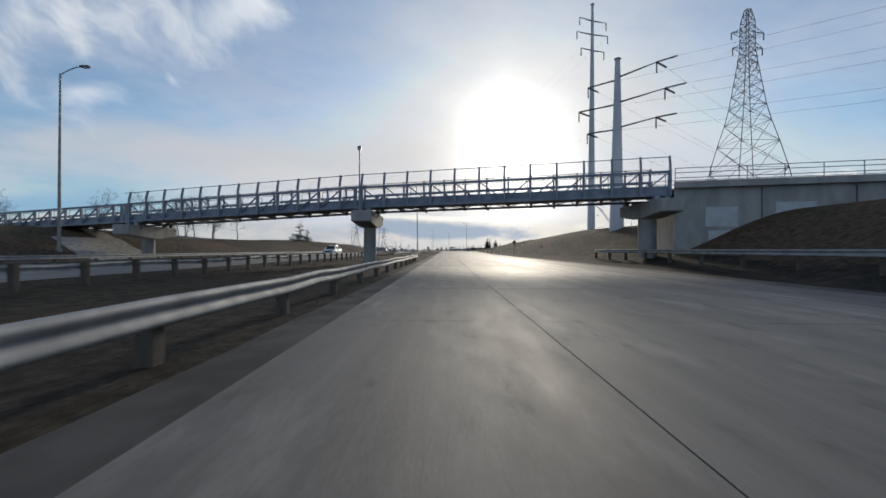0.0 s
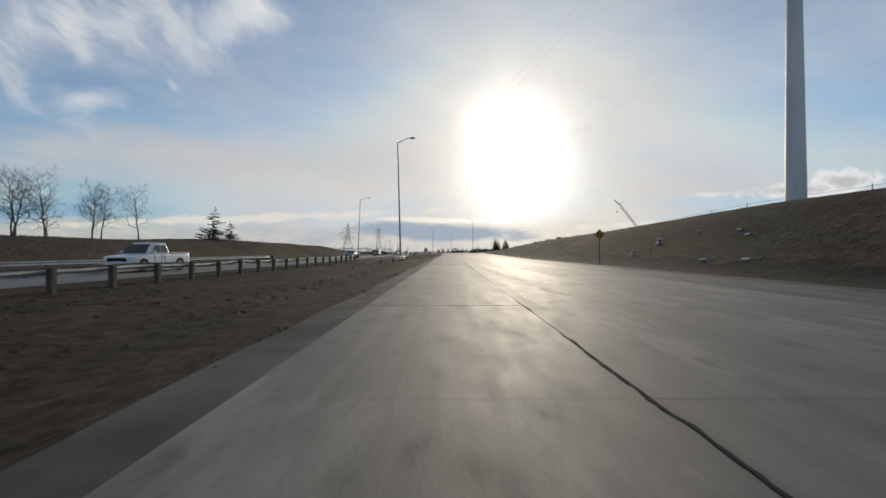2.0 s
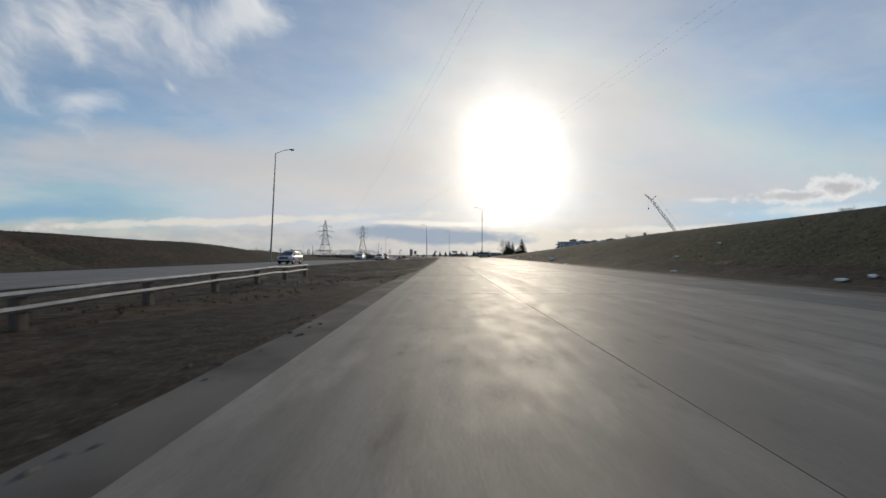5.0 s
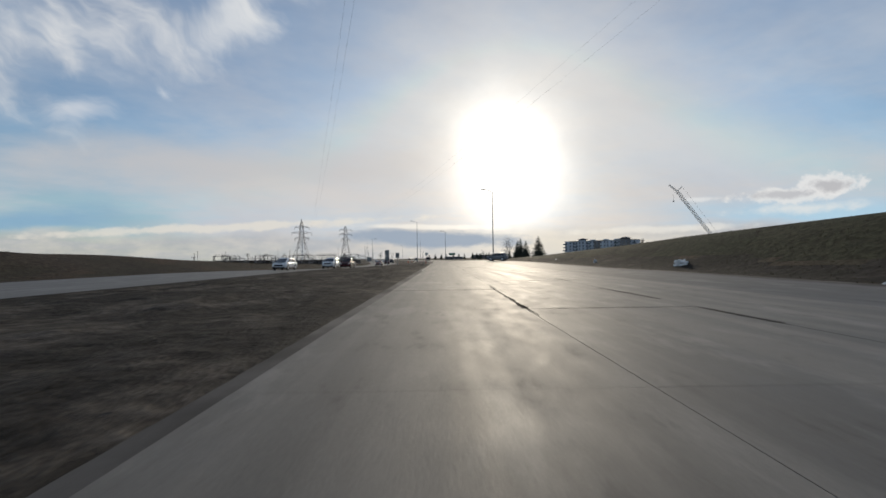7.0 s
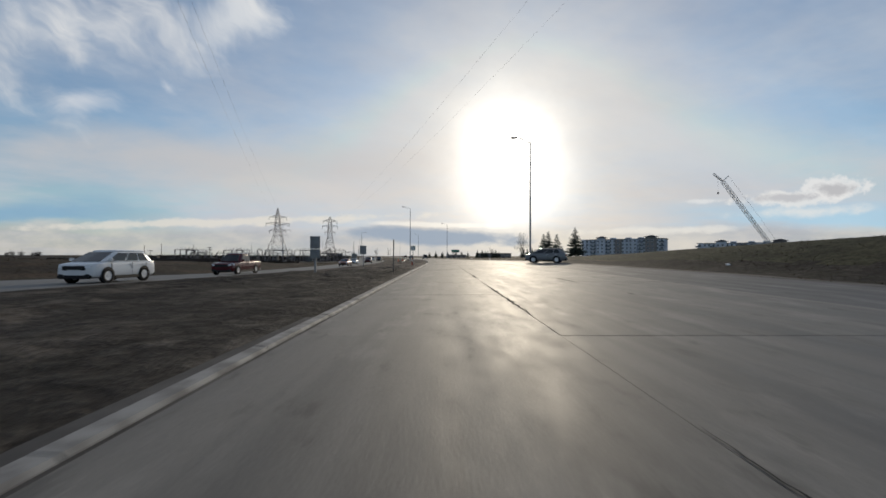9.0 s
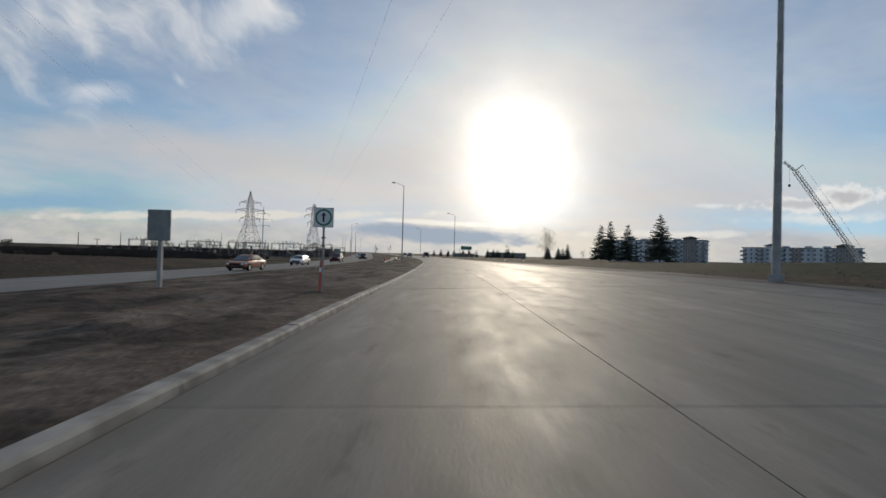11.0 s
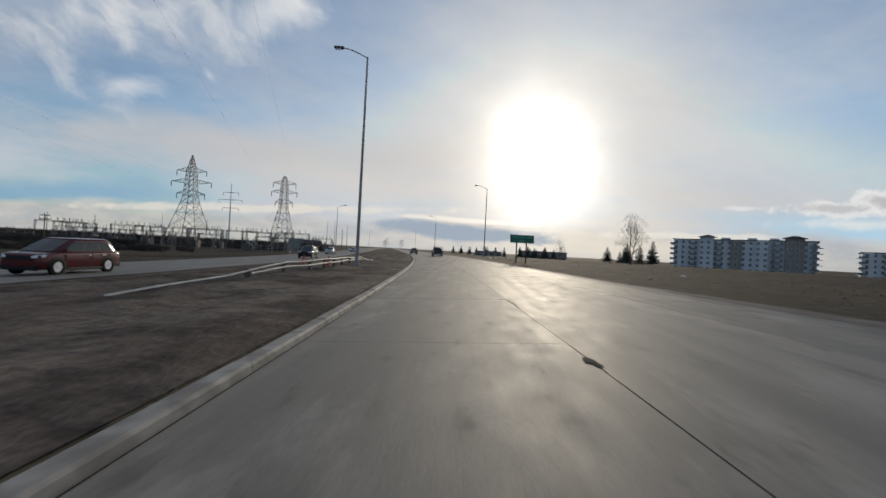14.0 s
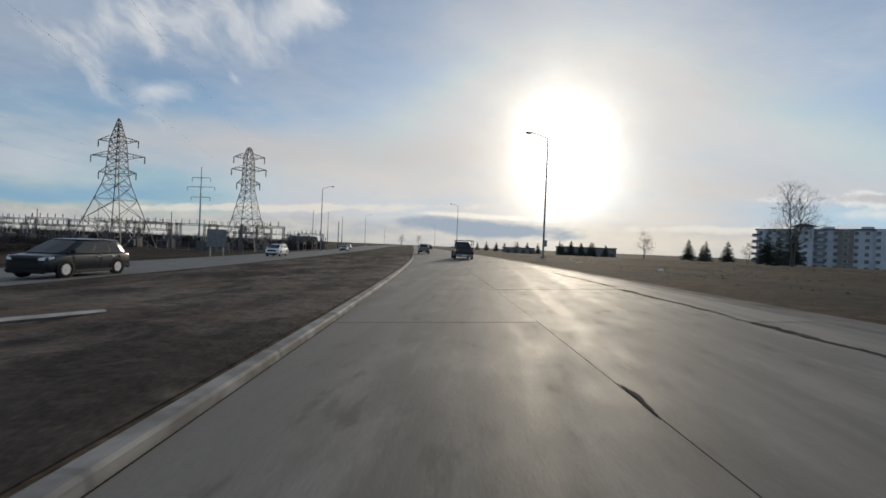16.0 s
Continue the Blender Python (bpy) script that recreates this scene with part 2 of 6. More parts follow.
def paving(name, base, dark, pale, rough, spec, vary):
    """Worn road surface: wheel tracks drawn out along the lanes, stains, pale scuffs and coarse grit."""
    m = bpy.data.materials.new(name)
    m.use_nodes = True
    m.node_tree.nodes.clear()
    k = Nodes(m.node_tree)
    at = k.add("ShaderNodeTexCoord").outputs["Object"]
    track = k.noise(at, 1.0, 4.0, 0.55, (1.5, 0.035, 1.0))
    stain, grit = k.noise(at, 0.55, 6.0, 0.65, (1.6, 0.5, 1.0)), k.noise(at, 38.0, 3.0, 0.6)
    blot = k.noise(at, 1.9, 5.0, 0.6, (1.3, 0.5, 1.0))
    colour = k.mix(k.step(track, 0.36, 0.62), (*base, 1), (*dark, 1))
    colour = k.mix(k.math("MULTIPLY", k.step(stain, 0.50, 0.68), 0.75), colour, (*pale, 1))
    colour = k.mix(k.math("MULTIPLY", k.step(blot, 0.58, 0.72), 0.55), colour, (*(c * 0.55 for c in dark), 1))
    colour = k.mix(0.6, colour, k.mix(grit, (0.5, 0.5, 0.5, 1), (1.5, 1.5, 1.5, 1)), "MULTIPLY")
    r = k.math("MULTIPLY_ADD", k.add("ShaderNodeObjectInfo").outputs["Random"], vary, 1 - vary / 2)
    colour = k.mix(1.0, colour, k.add("ShaderNodeCombineXYZ", {0: r, 1: r, 2: r}).outputs[0], "MULTIPLY")
    gloss = k.math("ADD", k.math("MULTIPLY_ADD", track, -0.22, rough + 0.11), k.math("MULTIPLY", k.math("SUBTRACT", blot, 0.5), 0.25), clamp=True)
    relief = k.add("ShaderNodeBump", {"Strength": 0.35, "Distance": 0.02, "Height": k.math("ADD", stain, k.math("MULTIPLY", grit, 0.45))})
    bs = k.add("ShaderNodeBsdfPrincipled", {"Base Color": colour, "Roughness": gloss, "Normal": relief.outputs[0], "Specular IOR Level": spec})
    k.tree.links.new(bs.outputs[0], k.add("ShaderNodeOutputMaterial").inputs[0])
    return m


SLAB = paving("worn concrete pavement", (0.175, 0.160, 0.138), (0.122, 0.112, 0.097), (0.235, 0.216, 0.187), 0.70, 0.38, 0.2)
JOINT = material("tarred joint", (0.035, 0.034, 0.033), rough=0.95, scale=2, bump=0.4, spec=0.1)
ASPHALT = paving("greyed asphalt", (0.150, 0.145, 0.136), (0.105, 0.101, 0.095), (0.19, 0.184, 0.172), 0.72, 0.3, 0.0)
PATCHED = paving("patched shoulder asphalt", (0.115, 0.11, 0.104), (0.075, 0.072, 0.068), (0.17, 0.163, 0.152), 0.72, 0.3, 0.0)
SHOULDER = material("dusty shoulder", (0.100, 0.092, 0.084), (0.060, 0.055, 0.051), rough=0.85, scale=0.8, fine=40, bump=0.35, third=(0.145, 0.134, 0.120), spec=0.12)
KERB = material("kerb concrete", (0.27, 0.26, 0.24), (0.15, 0.14, 0.13), rough=0.8, scale=2.5, fine=60, bump=0.25, vary=0.2)


def earth(name, tones, scale, bump=0.5, contrast=1.0):
    """Ground cover in several tones that run into one another in large drifts and small tufts."""
    m = bpy.data.materials.new(name)
    m.use_nodes = True
    m.node_tree.nodes.clear()
    k = Nodes(m.node_tree)
    at = k.add("ShaderNodeTexCoord").outputs["Object"]
    tuft, grain = k.noise(at, 2.6, 5.0, 0.65), k.noise(at, 17.0, 3.0, 0.6)
    colour = (*tones[0], 1)
    for i, tone in enumerate(tones[1:]):
        drift = k.noise(k.vec("ADD", at, (i * 71.0, i * 37.0, 0)).outputs[0], scale * (1.0 + 0.7 * i), 6.0, 0.62, (1.0, 0.6, 1.0))
        colour = k.mix(k.step(drift, 0.44, 0.60), colour, (*tone, 1))
    colour = k.mix(0.85 * contrast, colour, k.mix(k.step(tuft, 0.3, 0.7), (0.5, 0.48, 0.46, 1), (1.5, 1.5, 1.45, 1)), "MULTIPLY")
    colour = k.mix(0.7 * contrast, colour, k.mix(k.step(grain, 0.3, 0.72), (0.5, 0.5, 0.5, 1), (1.5, 1.5, 1.5, 1)), "MULTIPLY")
    relief = k.add("ShaderNodeBump", {"Strength": bump, "Distance": 0.12, "Height": k.math("ADD", tuft, k.math("MULTIPLY", grain, 0.35))})
    bs = k.add("ShaderNodeBsdfPrincipled", {"Base Color": colour, "Roughness": 0.95, "Normal": relief.outputs[0], "Specular IOR Level": 0.08})
    k.tree.links.new(bs.outputs[0], k.add("ShaderNodeOutputMaterial").inputs[0])
    return m


VERGE = earth("faded brown verge grass", ((0.049, 0.038, 0.029), (0.031, 0.026, 0.022), (0.062, 0.043, 0.030), (0.041, 0.035, 0.025)), 0.09)
DARKEARTH = earth("dark wet earth", ((0.034, 0.030, 0.027), (0.022, 0.020, 0.018), (0.048, 0.041, 0.035), (0.030, 0.028, 0.022)), 0.25)
SOIL = earth("dry trampled soil", ((0.124, 0.104, 0.089), (0.150, 0.127, 0.108), (0.104, 0.080, 0.066), (0.050, 0.042, 0.037)), 0.16, 0.7, 0.6)
GROUND = earth("dry winter grass and dirt", ((0.080, 0.060, 0.043), (0.050, 0.040, 0.032), (0.094, 0.064, 0.044), (0.066, 0.057, 0.038)), 0.07)
TURF = earth("young green turf", ((0.042, 0.045, 0.026), (0.053, 0.051, 0.031), (0.032, 0.033, 0.022)), 0.11)
DIRT = earth("muddy dirt", ((0.045, 0.039, 0.034), (0.022, 0.020, 0.018), (0.088, 0.075, 0.063), (0.034, 0.030, 0.025)), 0.22, 0.9)
CONCRETE = material("cast concrete", (0.38, 0.37, 0.355), (0.28, 0.275, 0.265), rough=0.85, scale=0.9, fine=50, bump=0.15, stretch=(1, 1, 0.4))
COVERPAINT = material("pale cover paint", (0.52, 0.54, 0.56), (0.44, 0.46, 0.48), rough=0.8, scale=1.5, fine=40, bump=0.05)
STEEL = material("painted bridge steel", (0.25, 0.28, 0.345), (0.18, 0.205, 0.26), rough=0.55, scale=1.2, fine=40, bump=0.1)
DECK = material("ribbed deck underside", (0.33, 0.31, 0.29), (0.25, 0.235, 0.22), rough=0.7, scale=1.0, fine=30, bump=0.1)
ZINC = material("galvanised steel", (0.33, 0.335, 0.34), (0.24, 0.245, 0.25), rough=0.68, metal=0.25, scale=2.0, fine=50, bump=0.08)
DARKSTEEL = material("weathered steel", (0.10, 0.10, 0.105), (0.07, 0.065, 0.06), rough=0.6, scale=2.0, fine=40, bump=0.1)
PALESTEEL = material("pale galvanised shaft", (0.60, 0.62, 0.65), (0.50, 0.52, 0.55), rough=0.6, metal=0.1, scale=0.6, fine=30, bump=0.05, stretch=(1, 1, 0.2))
PYLON = material("lattice steel", (0.20, 0.19, 0.19), (0.15, 0.13, 0.125), rough=0.6, metal=0.3, scale=1.0, fine=0, bump=0.05)
POSTWOOD = material("weathered timber", (0.12, 0.10, 0.08), (0.08, 0.065, 0.05), rough=0.9, scale=3, fine=40, bump=0.4, stretch=(4, 4, 0.5))
BARK = material("bark", (0.11, 0.092, 0.078), (0.07, 0.058, 0.05), rough=0.95, scale=5, fine=40, bump=0.6)
NEEDLE = material("spruce needles", (0.062, 0.078, 0.055), (0.040, 0.052, 0.038), rough=0.8, scale=1.2, fine=12, bump=0.3)
SCRUB = material("bare scrub", (0.07, 0.055, 0.045), (0.04, 0.032, 0.028), rough=0.95, scale=2, fine=20, bump=0.5)
GREEN = material("green sign sheet", (0.01, 0.16, 0.10), (0.01, 0.12, 0.08), rough=0.4, scale=1, fine=0, bump=0.02)
SIGNBACK = material("bare sign aluminium", (0.22, 0.23, 0.235), (0.17, 0.175, 0.18), rough=0.5, metal=0.5, scale=2, fine=0, bump=0.03)
WHITEPAINT = plain("white letters", (0.75, 0.76, 0.74), 0.5)
FADED = plain("faded letters", (0.10, 0.36, 0.27), 0.5)
SIGNFACE = material("shaded white sign sheet", (0.62, 0.66, 0.67), (0.54, 0.58, 0.60), rough=0.45, scale=2, fine=0, bump=0.02)
YELLOW = material("yellow sign sheet", (0.40, 0.26, 0.02), (0.30, 0.19, 0.015), rough=0.45, scale=2, fine=0, bump=0.02)
ORANGE = material("orange cone plastic", (0.52, 0.085, 0.03), (0.42, 0.065, 0.025), rough=0.5, scale=3, fine=0, bump=0.05)
RUBBER = plain("black rubber", (0.015, 0.015, 0.016), 0.85, spec=0.12)
GLASS = plain("tinted glass", (0.015, 0.018, 0.02), 0.06)
RIM = plain("alloy rim", (0.66, 0.66, 0.67), 0.35, 0.3)
WINDOWPANE = plain("sky-lit window glass", (0.09, 0.115, 0.15), 0.12)
TRIMBLACK = plain("black plastic trim", (0.016, 0.016, 0.017), 0.65, spec=0.2)
HEADLIGHT = plain("headlight lens", (0.75, 0.77, 0.80), 0.1)
TAILLIGHT = plain("tail light lens", (0.35, 0.01, 0.01), 0.15)
STUCCO = material("pale render", (0.58, 0.62, 0.68), (0.50, 0.54, 0.60), rough=0.9, scale=0.3, fine=10, bump=0.05)
BROWNBRICK = material("brown cladding", (0.26, 0.24, 0.23), (0.20, 0.185, 0.175), rough=0.9, scale=0.5, fine=10, bump=0.1)
ROOFING = material("dark roofing", (0.06, 0.06, 0.065), rough=0.85, scale=0.6, fine=10, bump=0.1)
CRANEPAINT = material("crane paint", (0.72, 0.70, 0.66), (0.62, 0.59, 0.55), rough=0.6, scale=1, fine=0, bump=0.05)
PAPER = plain("pale litter", (0.74, 0.74, 0.72), 0.8)

# ---------------- mesh helpers ----------------


def mesh(bm, name, mat, smooth=False):
    me = bpy.data.meshes.new(name)
    bmesh.ops.recalc_face_normals(bm, faces=bm.faces)
    bm.to_mesh(me)
    bm.free()
    for m in mat if isinstance(mat, (list, tuple)) else [mat]:
        me.materials.append(m)
    if smooth:
        me.polygons.foreach_set("use_smooth", [True] * len(me.polygons))
    return me


def part(name, bm, mat, parent, label="", smooth=False):
    ob = new(name, mesh(bm, name, mat, smooth) if isinstance(bm, bmesh.types.BMesh) else bm)
    ob.parent = parent
    return tagged(ob, label)


def thing(name, label, category, at=None, group="", kind=""):
    ob = new(name)
    ob.empty_display_size = 0.2
    if at is not None:
        ob.matrix_world = at
    return tagged(ob, label, category, group, kind)


def pydata(name, verts, faces, mat, smooth=False):
    me = bpy.data.meshes.new(name)
    me.from_pydata(verts, [], faces)
    me.update()
    for m in mat if isinstance(mat, (list, tuple)) else [mat]:
        me.materials.append(m)
    if smooth:
        me.polygons.foreach_set("use_smooth", [True] * len(me.polygons))
    return me


def box(bm, x0, x1, y0, y1, z0, z1, bevel=0.0):
    r = bmesh.ops.create_cube(bm, size=1, matrix=Matrix.Translation(((x0 + x1) / 2, (y0 + y1) / 2, (z0 + z1) / 2)) @ Matrix.Diagonal((abs(x1 - x0), abs(y1 - y0), abs(z1 - z0), 1)))
    if bevel:
        edges = {e for v in r["verts"] for e in v.link_edges}
        bmesh.ops.bevel(bm, geom=list(edges), offset=bevel, segments=2, affect="EDGES")
    return bm


def bar(bm, a, b, w, h=None, sides=4, taper=1.0):
    """A bar from a to b: w across, h tall if square; round if sides is more than four."""
    a, b = Vector(a), Vector(b)
    d = b - a
    if d.length < 1e-6:
        return bm
    q = d.to_track_quat("Z", "Y").to_matrix()
    h = h or w
    r0, r1 = [], []
    for i in range(sides):
        t = 2 * math.pi * (i + 0.5) / sides
        k = 0.7071 if sides == 4 else 0.5
        p = q @ Vector((math.cos(t) * w * k, math.sin(t) * h * k, 0))
        r0.append(bm.verts.new(a + p))
        r1.append(bm.verts.new(b + p * taper))
    for i in range(sides):
        j = (i + 1) % sides
        bm.faces.new((r0[i], r0[j], r1[j], r1[i]))
    bm.faces.new(r0[::-1])
    bm.faces.new(r1)
    return bm


def tube(points, r, sides=6, ends=None):
    """One bent round bar through the points."""
    bm, rings = bmesh.new(), []
    pts = [Vector(p) for p in points]
    for i, p in enumerate(pts):
        d = (pts[min(i + 1, len(pts) - 1)] - pts[max(i - 1, 0)]).normalized()
        q = d.to_track_quat("Z", "Y").to_matrix()
        k = r if ends is None else r + (ends - r) * i / (len(pts) - 1)
        rings.append([bm.verts.new(p + q @ Vector((math.cos(2 * math.pi * j / sides) * k, math.sin(2 * math.pi * j / sides) * k, 0))) for j in range(sides)])
    for a, b in zip(rings, rings[1:]):
        for j in range(sides):
            bm.faces.new((a[j], a[(j + 1) % sides], b[(j + 1) % sides], b[j]))
    bm.faces.new(rings[0][::-1])
    bm.faces.new(rings[-1])
    return bm


def ribbed(top, length, r, n, sides=7, up=False):
    """A turned insulator: n discs on one rod, hanging from top (or standing on it)."""
    bm, rings = bmesh.new(), []
    top = Vector(top)
    for i in range(2 * n + 1):
        k = r if i % 2 else r * 0.4
        z = length * i / (2 * n) * (1 if up else -1)
        rings.append([bm.verts.new(top + Vector((math.cos(6.2832 * j / sides) * k, math.sin(6.2832 * j / sides) * k, z))) for j in range(sides)])
    for a, b in zip(rings, rings[1:]):
        for j in range(sides):
            bm.faces.new((a[j], a[(j + 1) % sides], b[(j + 1) % sides], b[j]))
    bm.faces.new(rings[0])
    bm.faces.new(rings[-1])
    return bm


def smoothstep(x, lo, hi):
    t = min(1.0, max(0.0, (x - lo) / (hi - lo)))
    return t * t * (3 - 2 * t)


# ---------------- the road's line and the lie of the land ----------------
BEND = radians(0.068)
S0 = -700
LINE = []
_x, _y, _h = 0.0, float(S0), 0.0
for _s in range(S0, 5001):
    LINE.append((_x, _y, _h))
    _h += BEND * min(1.0, max(0.0, (_s - 240) / 60)) * (1.0 if _s < 420 else 0.0)
    _x -= math.sin(_h)
    _y += math.cos(_h)


def along(s, u):
    """The place s metres along the road and u metres to the right of the left lane's middle."""
    i = min(len(LINE) - 2, max(0, int(math.floor(s)) - S0))
    f = s - (i + S0)
    x, y, h = LINE[i]
    x2, y2, h2 = LINE[i + 1]
    x, y, h = x + (x2 - x) * f, y + (y2 - y) * f, h + (h2 - h) * f
    return x + math.cos(h) * u, y + math.sin(h) * u, h


def road_coords(x, y):
    s = y
    for _ in range(6):
        cx, cy, h = along(s, 0)
        s += -math.sin(h) * (x - cx) + math.cos(h) * (y - cy)
    cx, cy, h = along(s, 0)
    return s, math.cos(h) * (x - cx) + math.sin(h) * (y - cy)


def interp(x, pairs):
    return float(np.interp(x, [p[0] for p in pairs], [p[1] for p in pairs]))


RIDGE_LEFT = [(-200, 3.0), (60, 3.4), (100, 2.8), (127, 3.8), (185, 3.4), (205, 2.3), (250, 1.85), (300, 1.2), (340, 0.4), (380, -0.5), (420, -1.0), (560, -0.6), (800, 0)]
RIDGE_RIGHT = [(-200, 4.0), (0, 4.4), (50, 4.6), (70, 5.0), (80, 5.1), (90, 5.0), (110, 4.55), (140, 4.3), (170, 4.0), (205, 3.25), (235, 1.9), (262, 0.6), (300, -0.2), (380, -0.6), (520, -1.2), (900, 0)]
EDGE_RIGHT = [(-200, 12.0), (110, 12.2), (150, 14.0), (190, 16.8), (228, 16.8), (268, 12.0), (300, 9.2), (340, 8.3), (2000, 8.3)]
DIP = [(-200, 0), (268, 0), (300, -0.10), (340, -0.22), (372, -0.26), (900, -0.26), (1400, 0)]
BANK = math.tan(radians(2.4))


def edge_right(s):
    return interp(s, EDGE_RIGHT)


def tilt(s):
    return BANK * smoothstep(s, 200, 275) * (1 - smoothstep(s, 470, 620))


def plane(s, u):
    """Height of the road's own plane: banked in the bend, dipping a little along it."""
    return max(-32, min(34, u)) * tilt(s) + interp(s, DIP)


def lie(s, u):
    """Height of the bare ground."""
    z = plane(s, u)
    e = edge_right(s)
    if u > e + 2:
        z += interp(s, RIDGE_RIGHT) * smoothstep(u, e + 2, 27) - 0.004 * max(0, u - 27) * (1 if u < 500 else 0)
        z += 0.035 * noise.noise(Vector((s * 0.07, u * 0.12, 3))) * smoothstep(u, e + 2, e + 8)
    if u < -30:
        z += interp(s, RIDGE_LEFT) * smoothstep(-u, 30.5, 43)
        z += 0.22 * noise.noise(Vector((s * 0.06, u * 0.1, 7))) * smoothstep(-u, 32, 40)
    if -15 < u < -2.1:
        m = smoothstep(-u, 2.1, 4.5) * (1 - smoothstep(-u, 12, 15))
        z += m * (-0.12 + 0.10 * noise.noise(Vector((s * 0.25, u * 0.5, 1))) + 0.05 * noise.noise(Vector((s * 0.9, u * 1.1, 5))))
        z += smoothstep(s, 132, 168) * (0.10 * m + 0.02 + 0.22 * m * max(0, noise.noise(Vector((s * 0.16, u * 0.42, 11))) - 0.05))
    far = smoothstep(abs(u), 150, 900)
    return z * (1 - far)


def spot(s, u, dz=0.0):
    x, y, h = along(s, u)
    return Vector((x, y, lie(s, u) + dz))


def stand(s, u, turn=0.0, dz=0.0):
    x, y, h = along(s, u)
    return pose(x, y, lie(s, u) + dz, 0, 0, math.degrees(h) + turn)


def place(x, y, turn=0.0, dz=0.0):
    """Stands a thing at a point of the map."""
    s, u = road_coords(x, y)
    return pose(x, y, lie(s, u) + dz, 0, 0, turn)


def strip(name, s_list, profile, mat, dz=0.0, smooth=True):
    """A ribbon along the road. profile(s) gives pairs of u and height above the ground plane of the road."""
    verts, faces = [], []
    n = len(profile(s_list[0]))
    for s in s_list:
        for u, h in profile(s):
            x, y, _ = along(s, u)
            verts.append((x, y, plane(s, u) + h + dz))
    for i in range(len(s_list) - 1):
        for j in range(n - 1):
            a = i * n + j
            faces.append((a, a + 1, a + n + 1, a + n))
    return pydata(name, verts, faces, mat, smooth)


def make_ground():
    us = [-4500, -2500, -1400, -900, -600, -420, -300, -220, -160, -120, -95, -80, -70, -62, -56, -52, -48, -45, -43, -41, -39, -37, -35, -33, -31.5, -30.5, -29]
    us += [-15.6, -15, -14] + [-13.4 + 0.6 * i for i in range(19)] + [-1.9]
    us += [9, 10, 11] + [12 + 0.5 * i for i in range(21)] + [22.7, 23.3, 24, 25, 26, 27, 28.5, 30, 33, 37, 42, 50, 60, 75, 95, 120, 160, 220, 300, 420, 600, 900, 1400, 2500, 4500]
    ss = [-690, -400, -250, -150, -100] + list(range(-80, 0, 8)) + list(np.arange(0, 440, 1.5)) + list(range(440, 700, 6)) + list(range(700, 1200, 25)) + [1300, 1500, 1800, 2300, 3000, 4000, 4900]
    verts, faces, n = [], [], len(us)
    for s in ss:
        for u in us:
            verts.append(tuple(spot(float(s), u)))
    dirt = []
    for i in range(len(ss) - 1):
        for j in range(n - 1):
            a = i * n + j
            faces.append((a, a + 1, a + n + 1, a + n))
            mid = (us[j] + us[j + 1]) / 2
            foot = edge_right(ss[i]) + 1.5
            wide = 3.6 + 1.5 * noise.noise(Vector((ss[i] * 0.09, 1, 8))) + 0.5 * noise.noise(Vector((ss[i] * 0.5, us[j], 2)))
            sown = foot + 3.2 + 2.0 * noise.noise(Vector((ss[i] * 0.06, 4, 1))) + 0.8 * noise.noise(Vector((ss[i] * 0.4, us[j], 6)))
            dirt.append((1 if ss[i] > 130 + 9 * noise.noise(Vector((us[j] * 0.4, 3, 3))) else 4) if -15.6 < mid < -1.8 else 2 if 0 < ss[i] < 262 and foot < mid < foot + wide else 3 if 118 < ss[i] < 300 and sown < mid < 60 else 4 if ss[i] > 262 and mid > 8 or ss[i] > 150 and mid < -29 else 0)
    me = pydata("ground", verts, faces, [GROUND, DIRT, DARKEARTH, TURF, VERGE], True)
    me.polygons.foreach_set("material_index", dirt)
    return tagged(new("ground", me), "rough ground of dry winter grass and bare dirt", "ground", kind="structure")


make_ground()
SR = list(range(-200, 0, 10)) + list(range(0, 440, 3)) + list(range(440, 900, 15)) + [1000, 1300, 1800]
SN = [s for s in SR if -30 <= s <= 420]


def conc(s):
    """Where the concrete of the near carriageway ends on its right."""
    return interp(s, [(-200, 9.4), (30, 9.4), (80, 8.8), (150, 9.6), (224, 10.7), (250, 10.4), (270, 9.7), (300, 8.1), (340, 7.8)])


def median_edge(s):
    """Where the slabs end beside the median."""
    return interp(s, [(-200, -1.9), (150, -1.9), (205, -1.46), (280, -1.46), (310, -1.36), (2000, -1.36)])


def seam(n, s):
    """The two seams between the lanes."""
    return interp(s, [(-200, 1.45), (31, 1.5), (98, 1.8), (169, 2.12), (203, 2.5), (225, 2.6), (280, 2.5), (2000, 2.5)] if n == 1 else [(-200, 5.2), (31, 5.25), (98, 5.6), (172, 6.1), (185, 6.6), (225, 6.65), (280, 6.45), (350, 6.0), (365, 6.5), (380, 6.9), (2000, 6.9)])


road = tagged(new("road", strip("road", SN, lambda s: [(median_edge(s) - 0.06, 0.01), (4, 0.01), (conc(s), 0.01)], JOINT)), "near carriageway with dark tarred joints between concrete slabs", "road", kind="structure")
for _name, _part in (("road_behind", [s for s in SR if s <= -30]), ("road_beyond", [s for s in SR if s >= 420])):
    tagged(new(_name, strip(_name, _part, lambda s: [(median_edge(s) - 0.02, 0.045), (4, 0.045), (conc(s), 0.045)], SLAB)), "worn concrete carriageway running on into the distance", "road", kind="structure")
tagged(new("road_opposite", strip("road_opposite", SR, lambda s: [(-28.4, 0.02), (-22, 0.03), (-15.3, 0.02)], ASPHALT)), "greyed carriageway for oncoming traffic", "road", kind="structure")
